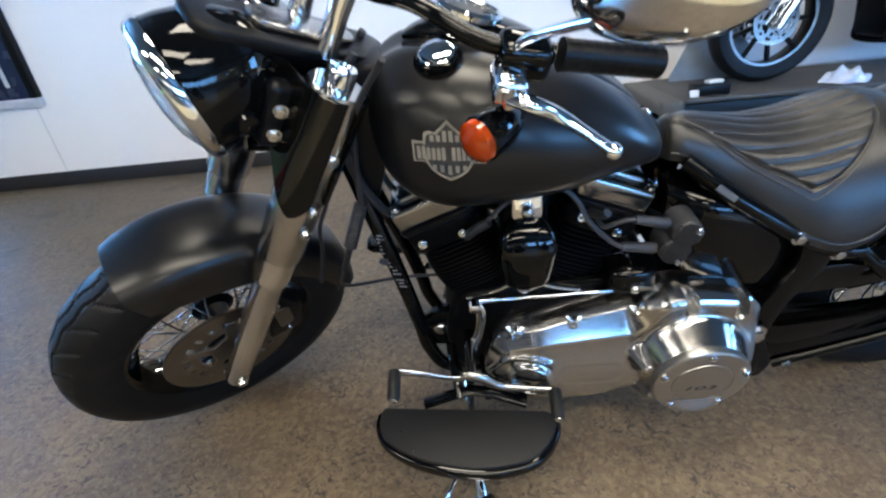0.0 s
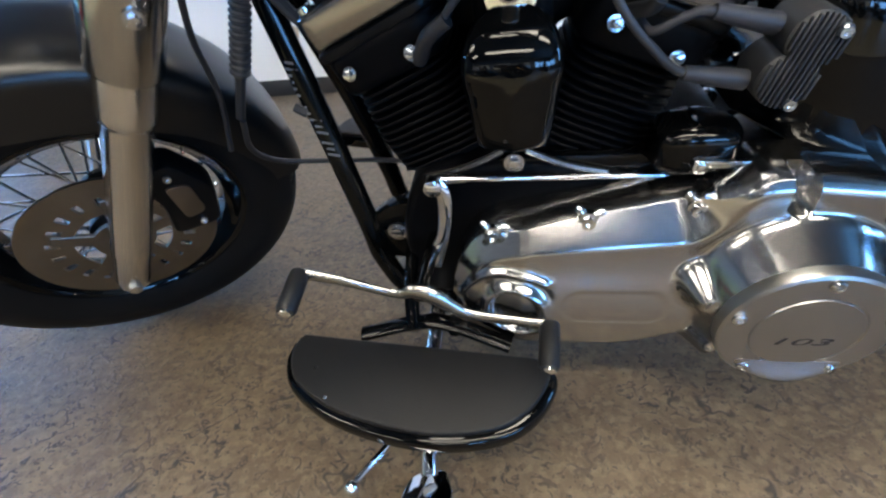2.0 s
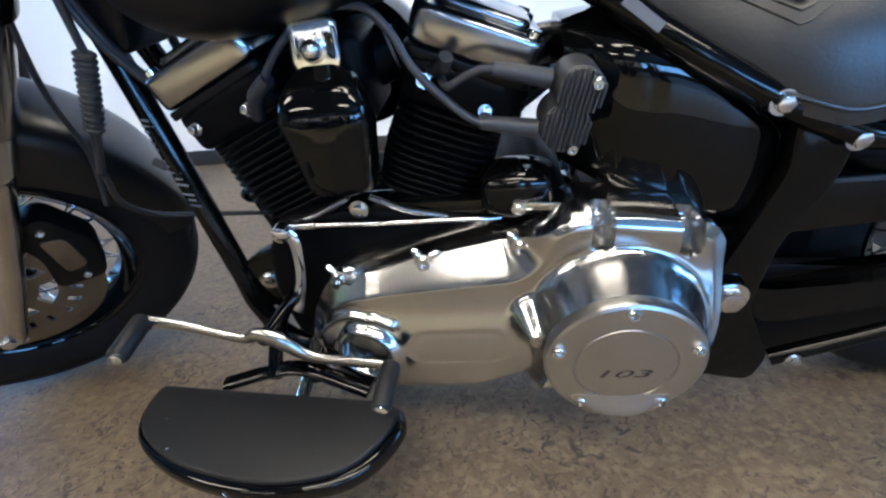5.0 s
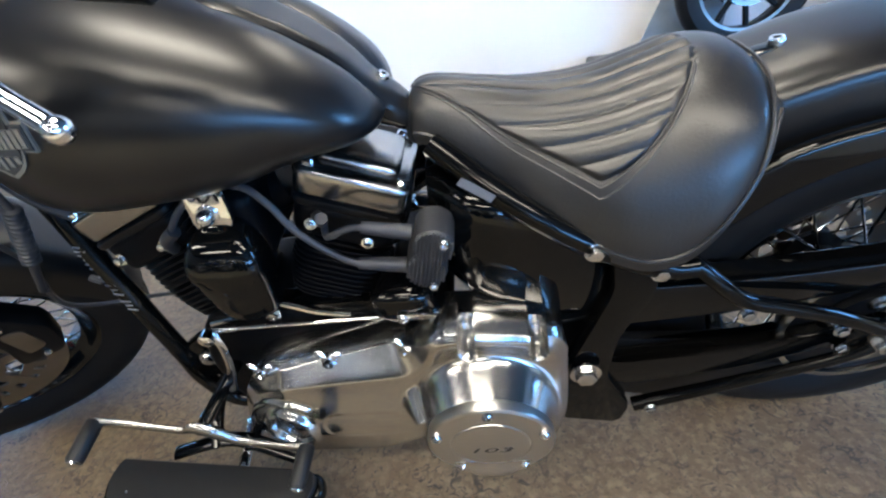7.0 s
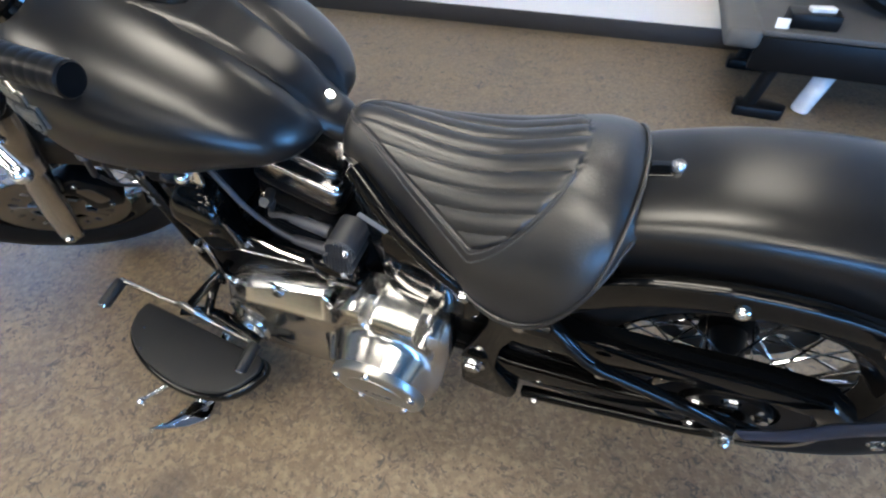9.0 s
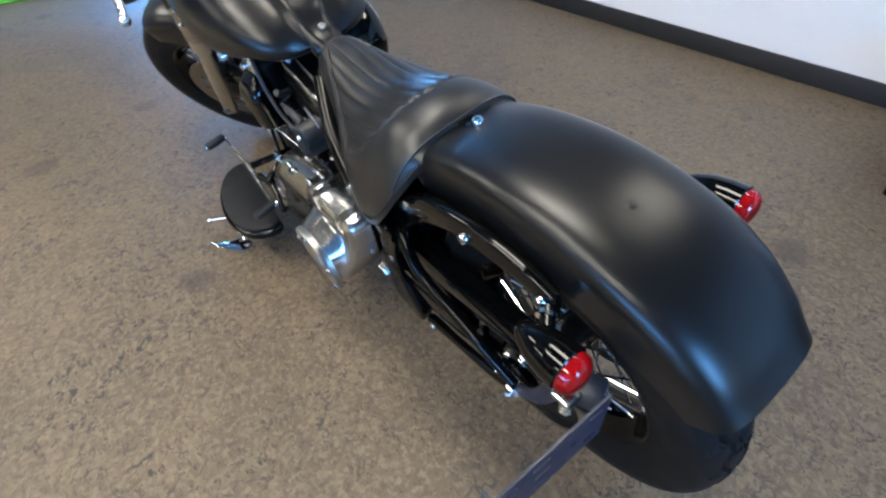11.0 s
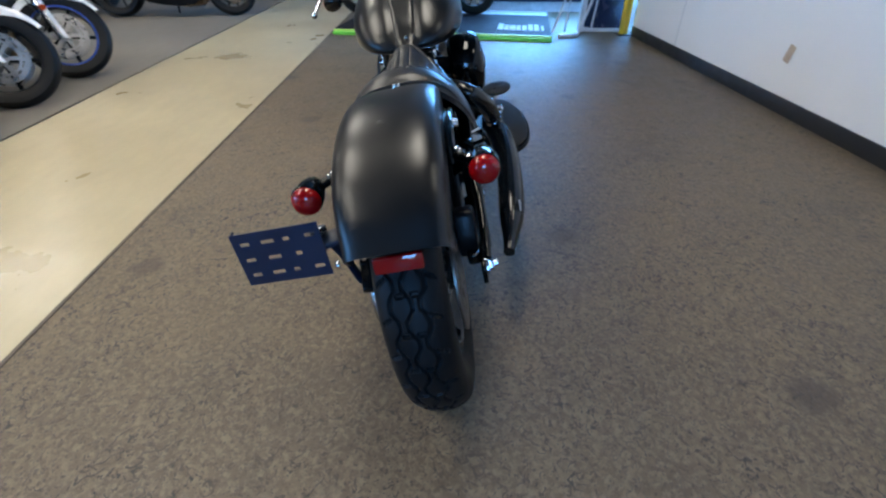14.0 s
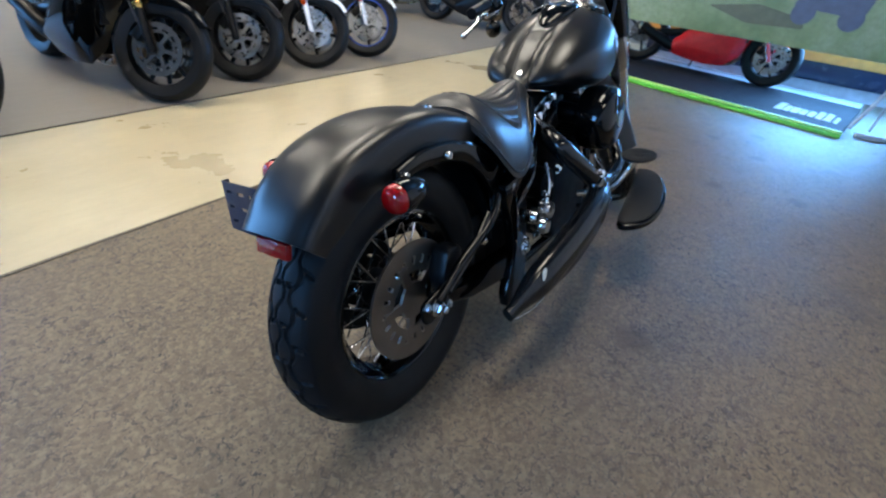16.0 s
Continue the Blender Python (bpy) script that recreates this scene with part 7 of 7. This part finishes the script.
sport_bike("bright red sport motorcycle standing on the rear of the dark platform", pose(-5.72, 0.40, 0.060, 0, 0, 90), red_paint, gold, -12, True, red_paint, None, 6, group="motorcycle on the platform", front_r=0.285, disc_mat=disc_bright)

# banner on a stand in front of the red motorcycle
def banner_print():
    """A printed field: dry sand to one side, grass to the other, with dark tracks."""
    k = Nodes("banner_print")
    v = k.coords("Object")
    across = k.node("ShaderNodeSeparateXYZ", {"Vector": v})
    g = k.noise(v, 2.2, 6, 0.6)
    grass = k.ramp(g, (0.25, (0.13, 0.22, 0.10)), (0.5, (0.26, 0.36, 0.20)), (0.75, (0.40, 0.48, 0.33)))
    sand = k.ramp(g, (0.3, (0.36, 0.36, 0.28)), (0.7, (0.52, 0.50, 0.40)))
    place = k.node("ShaderNodeMath", {0: across.outputs["Y"], 1: k.node("ShaderNodeMath", {0: g, 1: 1.6}).outputs[0]})
    blend = k.ramp(place.outputs[0], (0.35, 0.0), (0.95, 1.0))
    base = k.mix(blend, sand, grass)
    f = k.noise(v, 26, 4, 0.7)
    base = k.mix(k.ramp(f, (0.4, 0.0), (0.7, 0.45)), base, (0.16, 0.22, 0.12))
    k.to("Base Color", base).put(Roughness=0.5)
    return k.m


BX = DX - 0.12
ban = empty("banner_stand", pose(BX, 0, 0), "printed grass landscape banner on a pale tube stand", "banner")
part("print", box(B(), 0.012, 3.0, 0.62, pose(0, 0.05, 0.575 + 0.31), 0.002), banner_print(), ban, "printed banner with grass and dark vehicles")
for y in (1.33, 1.62):
    part("pole", tube(B(), [(-0.03, y - 0.12, 0.03), (-0.02, y, 0.5), (-0.02, y, 1.2)], 0.014, 12), pale_metal, ban, "pale metal pole")
    part("pole", tube(B(), [(-0.10, y + 0.03, 0.03), (-0.06, y + 0.05, 0.5), (-0.05, y + 0.05, 1.2)], 0.010, 12), pale_metal, ban, "pale metal pole")
part("foot", tube(B(), [(0.12, 1.25, 0.022), (0.06, 1.45, 0.022), (-0.20, 1.55, 0.022), (-0.35, 1.70, 0.022)], 0.020, 12), pale_metal, ban, "pale tube foot")
bm = prism(B(), round_outline([(-0.25, 0.80), (0.10, 0.70), (0.55, 0.72), (0.50, 0.80), (0.15, 0.86)], 0.04), 0.001, Matrix(((0, 0, 1, 0.0065), (1, 0, 0, 0), (0, 1, 0, 0), (0, 0, 0, 1))))
part("printed_shadow", bm, simple("printed_shade", (0.13, 0.15, 0.10), 0.5), ban, "dark printed shadow on the grass")
for y, z, s in ((-0.62, 0.95, 0.20), (0.66, 0.90, 0.34), (1.30, 1.02, 0.22)):
    bm = B()
    lay = Matrix(((0, 0, 1, 0.0075), (1, 0, 0, y), (0, 1, 0, z), (0, 0, 0, 1)))
    prism(bm, round_outline([(-s * 0.8, -0.02), (s * 0.7, -0.05), (s * 0.8, 0.12), (s * 0.2, 0.22), (-s * 0.5, 0.16)], 0.05), 0.0015, lay)
    for dx in (-0.5, 0.5):
        prism(bm, [(s * dx + s * 0.26 * math.cos(a), -0.06 + s * 0.26 * math.sin(a)) for a in (2 * math.pi * k / 20 for k in range(20))], 0.0022, lay)
    part("printed_vehicle", bm, simple("printed_dark", (0.10, 0.13, 0.20), 0.5), ban, "dark printed vehicle silhouette")

# far end by the wall: dark panel in a pale surround, yellow post
door = tagged(part("door_1", box(B(), 0.05, 0.50, 2.05, pose(-5.02, 1.88, 1.045), 0.004), dark_glass), "dark blue panel door in a pale surround", "door", kind="structure")
for y in (1.60, 2.16):
    part("door_post", box(B(), 0.08, 0.055, 2.15, pose(-5.02, y, 1.075), 0.006), pale_metal, door)
part("door_head", box(B(), 0.08, 0.615, 0.06, pose(-5.02, 1.88, 2.18), 0.006), pale_metal, door)
part("threshold", box(B(), 0.14, 0.60, 0.03, pose(-5.00, 1.88, 0.015), 0.006), pale_metal, door)
post = empty("yellow_post", pose(-4.78, 2.02, 0), "yellow painted guard post against the wall", "post")
part("shaft", lathe(B(), [(0, 0), (0.048, 0), (0.048, 1.08), (0.040, 1.11), (0, 1.12)], Matrix(), 24), yellow, post)
part("base_plate", box(B(), 0.16, 0.14, 0.012, pose(0, 0, 0.006), 0.003), satin_black, post)
# bench with an orange top behind the platform
bench = empty("work_bench", pose(-6.7, 0.6, 0), "dark blue bench with an orange panel", "bench")
part("front_panel", box(B(), 0.7, 3.4, 0.20, pose(0.02, 0, 0.435), 0.008), orange, bench, "orange panel")
part("cabinet", box(B(), 0.64, 3.3, 0.21, pose(0, 0, 0.235), 0.01), dark_glass, bench)
part("plinth", box(B(), 0.56, 3.2, 0.13, pose(0, 0, 0.065)), pale_metal, bench)

# window in the long wall
win = tagged(part("window_3", box(B(), 0.95, 0.03, 0.95, W @ pose(-4.17, -0.014, 1.07), 0.0), dark_glass), "dark framed poster window on the white wall", "window", kind="structure")
for dx, dz, sx, sz in ((0, -0.50, 1.05, 0.05), (0, 0.50, 1.05, 0.05), (-0.50, 0, 0.05, 0.95), (0.50, 0, 0.05, 0.95)):
    part("window_frame", box(B(), sx, 0.05, sz, W @ pose(-4.17 + dx, -0.024, 1.07 + dz), 0.006), pale_metal if dz < 0 else satin_black, win)
for i in range(3):
    part("poster_bar", box(B(), 0.028, 0.002, 0.30, W @ pose(-3.96 + i * 0.075, -0.031, 0.82)), pale_metal, win, "pale bar on the dark poster")
tagged(part("wall_tape", box(B(), 0.058, 0.002, 0.105, W @ pose(-2.235, -0.002, 0.345) @ Matrix.Rotation(radians(14), 4, "Y"), 0.0), simple("tan_tape", (0.50, 0.40, 0.30), 0.6)), "tan strip of tape on the white wall", "tape")

# ---- lift table with a cruiser by the wall ----
lift = empty("lift_table", pose(0.15, 1.50, 0), "black motorcycle display stand with grey deck", "lift table")
deck = prism(B(), round_outline([(0.02, 0.0), (2.6, 0.0), (2.6, 0.62), (0.02, 0.62)], 0.03), 0.022, pose(0, 0, 0.332), 0.006)
part("deck", deck, simple("grey_deck", (0.055, 0.052, 0.048), 0.55, grain=0.3), lift, "grey deck plate")
part("side_skirt", box(B(), 2.55, 0.03, 0.13, pose(1.30, 0.03, 0.262), 0.008), satin_black, lift, "black side skirt")
part("side_skirt", box(B(), 2.55, 0.03, 0.13, pose(1.30, 0.58, 0.262), 0.008), satin_black, lift)
part("end_block", box(B(), 0.13, 0.62, 0.075, pose(-0.03, 0.31, 0.315), 0.02, 3), simple("beige_rubber", (0.075, 0.068, 0.058), 0.6, grain=0.3), lift, "grey rubber end block")
for x, y in ((0.10, 0.06), (0.10, 0.56), (2.4, 0.06), (2.4, 0.56)):
    part("leg", tube(B(), [(x + 0.04, y, 0.28), (x + 0.02, y, 0.15), (x, y, 0.04)], 0.022, 12, squash=(1, 1.3)), satin_black, lift)
    part("foot_pad", prism(B(), round_outline([(-0.09, -0.05), (0.10, -0.05), (0.12, 0.02), (0.05, 0.06), (-0.08, 0.05)], 0.02), 0.045, pose(x + 0.03, y, 0.0), 0.008), satin_black, lift, "black rubber foot")
part("roller", lathe(B(), [(0, 0), (0.036, 0), (0.038, 0.004), (0.038, 0.186), (0.034, 0.19), (0, 0.19)], aim_z((0.315, 0.13, 0.012), (0.16, -0.06, 1)), 24), white_paint, lift, "white plastic tube")
# cruiser on the table: laced-style cast front wheel, forks and pipes
cru = empty("silver_motorcycle", pose(0.70, 1.80, 0.354), "chrome and black motorcycle displayed on a lift table", "motorcycle")
cast_wheel("front_wheel", cru, V(0, 0, 0.310), 0.310, 0.058, 9, Matrix(), 0.115, satin_black, chrome, chrome)
cast_wheel("rear_wheel", cru, V(1.55, 0, 0.315), 0.315, 0.075, 9, Matrix(), 0.13, satin_black, chrome, chrome)
for s in (-1, 1):
    part("fork_leg", tube(B(), [(-0.01, s * 0.10, 0.28), (0.36, s * 0.10, 0.95)], 0.026, 14, 1), chrome, cru)
    part("chassis_tube", tube(B(), [(0.40, s * 0.04, 0.85), (0.55, s * 0.10, 0.30), (0.62, s * 0.12, 0.16), (1.1, s * 0.12, 0.15), (1.45, s * 0.11, 0.30)], 0.018, 12), frame_black, cru)
for z, y in ((0.30, -0.17), (0.22, -0.20)):
    part("exhaust_pipe", tube(B(), [(0.62, -0.06, 0.55), (0.50, -0.12, 0.48), (0.52, y, z + 0.05), (0.75, y, z), (1.85, y, z + 0.02)], [0.022, 0.024, 0.026, 0.034, 0.042], 16), chrome, cru, "long chrome exhaust pipe")
part("engine", prism(B(), round_outline([(0.55, 0.18), (1.05, 0.18), (1.10, 0.40), (1.0, 0.62), (0.60, 0.62), (0.52, 0.38)], 0.05), 0.26, side_frame(0.13), 0.03, 3), engine_black, cru)
for x in (0.66, 0.90):
    part("engine_cover", lathe(B(), [(0, 0), (0.075, 0), (0.07, 0.025), (0, 0.03)], aim_z((x, -0.13, 0.36), (0, -1, 0)), 26), chrome, cru)
part("fuel_tank", shell(B(), hull([(0.45, 0.72, 0.80), (0.52, 0.66, 0.88), (0.72, 0.65, 0.92), (0.95, 0.66, 0.82), (1.05, 0.68, 0.74)], [0.05, 0.13, 0.16, 0.10, 0.04])), gloss, cru)
part("seat", shell(B(), hull([(1.02, 0.58, 0.68), (1.2, 0.58, 0.66), (1.45, 0.62, 0.74), (1.6, 0.66, 0.74)], [0.07, 0.14, 0.13, 0.06])), leather, cru)
part("front_fender", fender_mesh(V(0, 0, 0.315), 20, 150, 22, lambda a: 0.345, lambda a: 0.075, lambda a: 0.06, 0.04), gloss, cru)
part("rear_fender", fender_mesh(V(1.55, 0, 0.315), 10, 150, 22, lambda a: 0.36, lambda a: 0.095, lambda a: 0.10, 0.04), gloss, cru)
part("handlebar", tube(B(), [(0.62, -0.38, 1.05), (0.48, -0.22, 1.10), (0.42, 0, 1.02), (0.48, 0.22, 1.10), (0.62, 0.38, 1.05)], 0.0125, 12), chrome, cru)
chock = prism(B(), round_outline([(0.14, 0.354), (0.56, 0.354), (0.60, 0.62), (0.26, 0.62)], 0.02), 0.012, Matrix(((1, 0, 0, 0), (0, 0, 1, 0.50), (0, 1, 0, 0), (0, 0, 0, 1))), 0.003)
part("chock_plate", chock, simple("blue_grey_plate", (0.17, 0.21, 0.25), 0.45), lift, "blue-grey wheel chock plate")
rag = empty("rag", pose(1.04, 1.60, 0.356), "crumpled pale blue rag on the deck", "rag")
bm = B()
secs = []
for i in range(17):
    x = -0.13 + 0.26 * i / 16
    f = math.sin(math.pi * (i + 0.4) / 16.8)
    secs.append([V(x + 0.008 * math.sin(7 * k + i), 0.085 * f * math.cos(a) * (1 + 0.2 * math.sin(3 * a + i)), 0.004 + 0.062 * f * max(0, math.sin(a)) * (1 + 0.35 * math.sin(5 * a + i * 1.1))) for k, a in enumerate(2 * math.pi * j / 22 for j in range(22))])
rings(bm, secs)
part("cloth", bm, cloth_blue, rag)
tagged(part("card_box", box(B(), 0.17, 0.11, 0.055, pose(0.34, 1.60, 0.3825), 0.008), satin_black), "small black box on the deck", "box")
tagged(part("paper_packet", box(B(), 0.085, 0.04, 0.016, pose(0.355, 1.59, 0.4185, 0, 0, 12), 0.003), label_white), "small white printed packet on the black box", "packet")
tagged(part("paper_tag", box(B(), 0.045, 0.002, 0.036, pose(0.235, 1.535, 0.374, -25), 0.0), label_white), "small white card on the deck edge", "card")
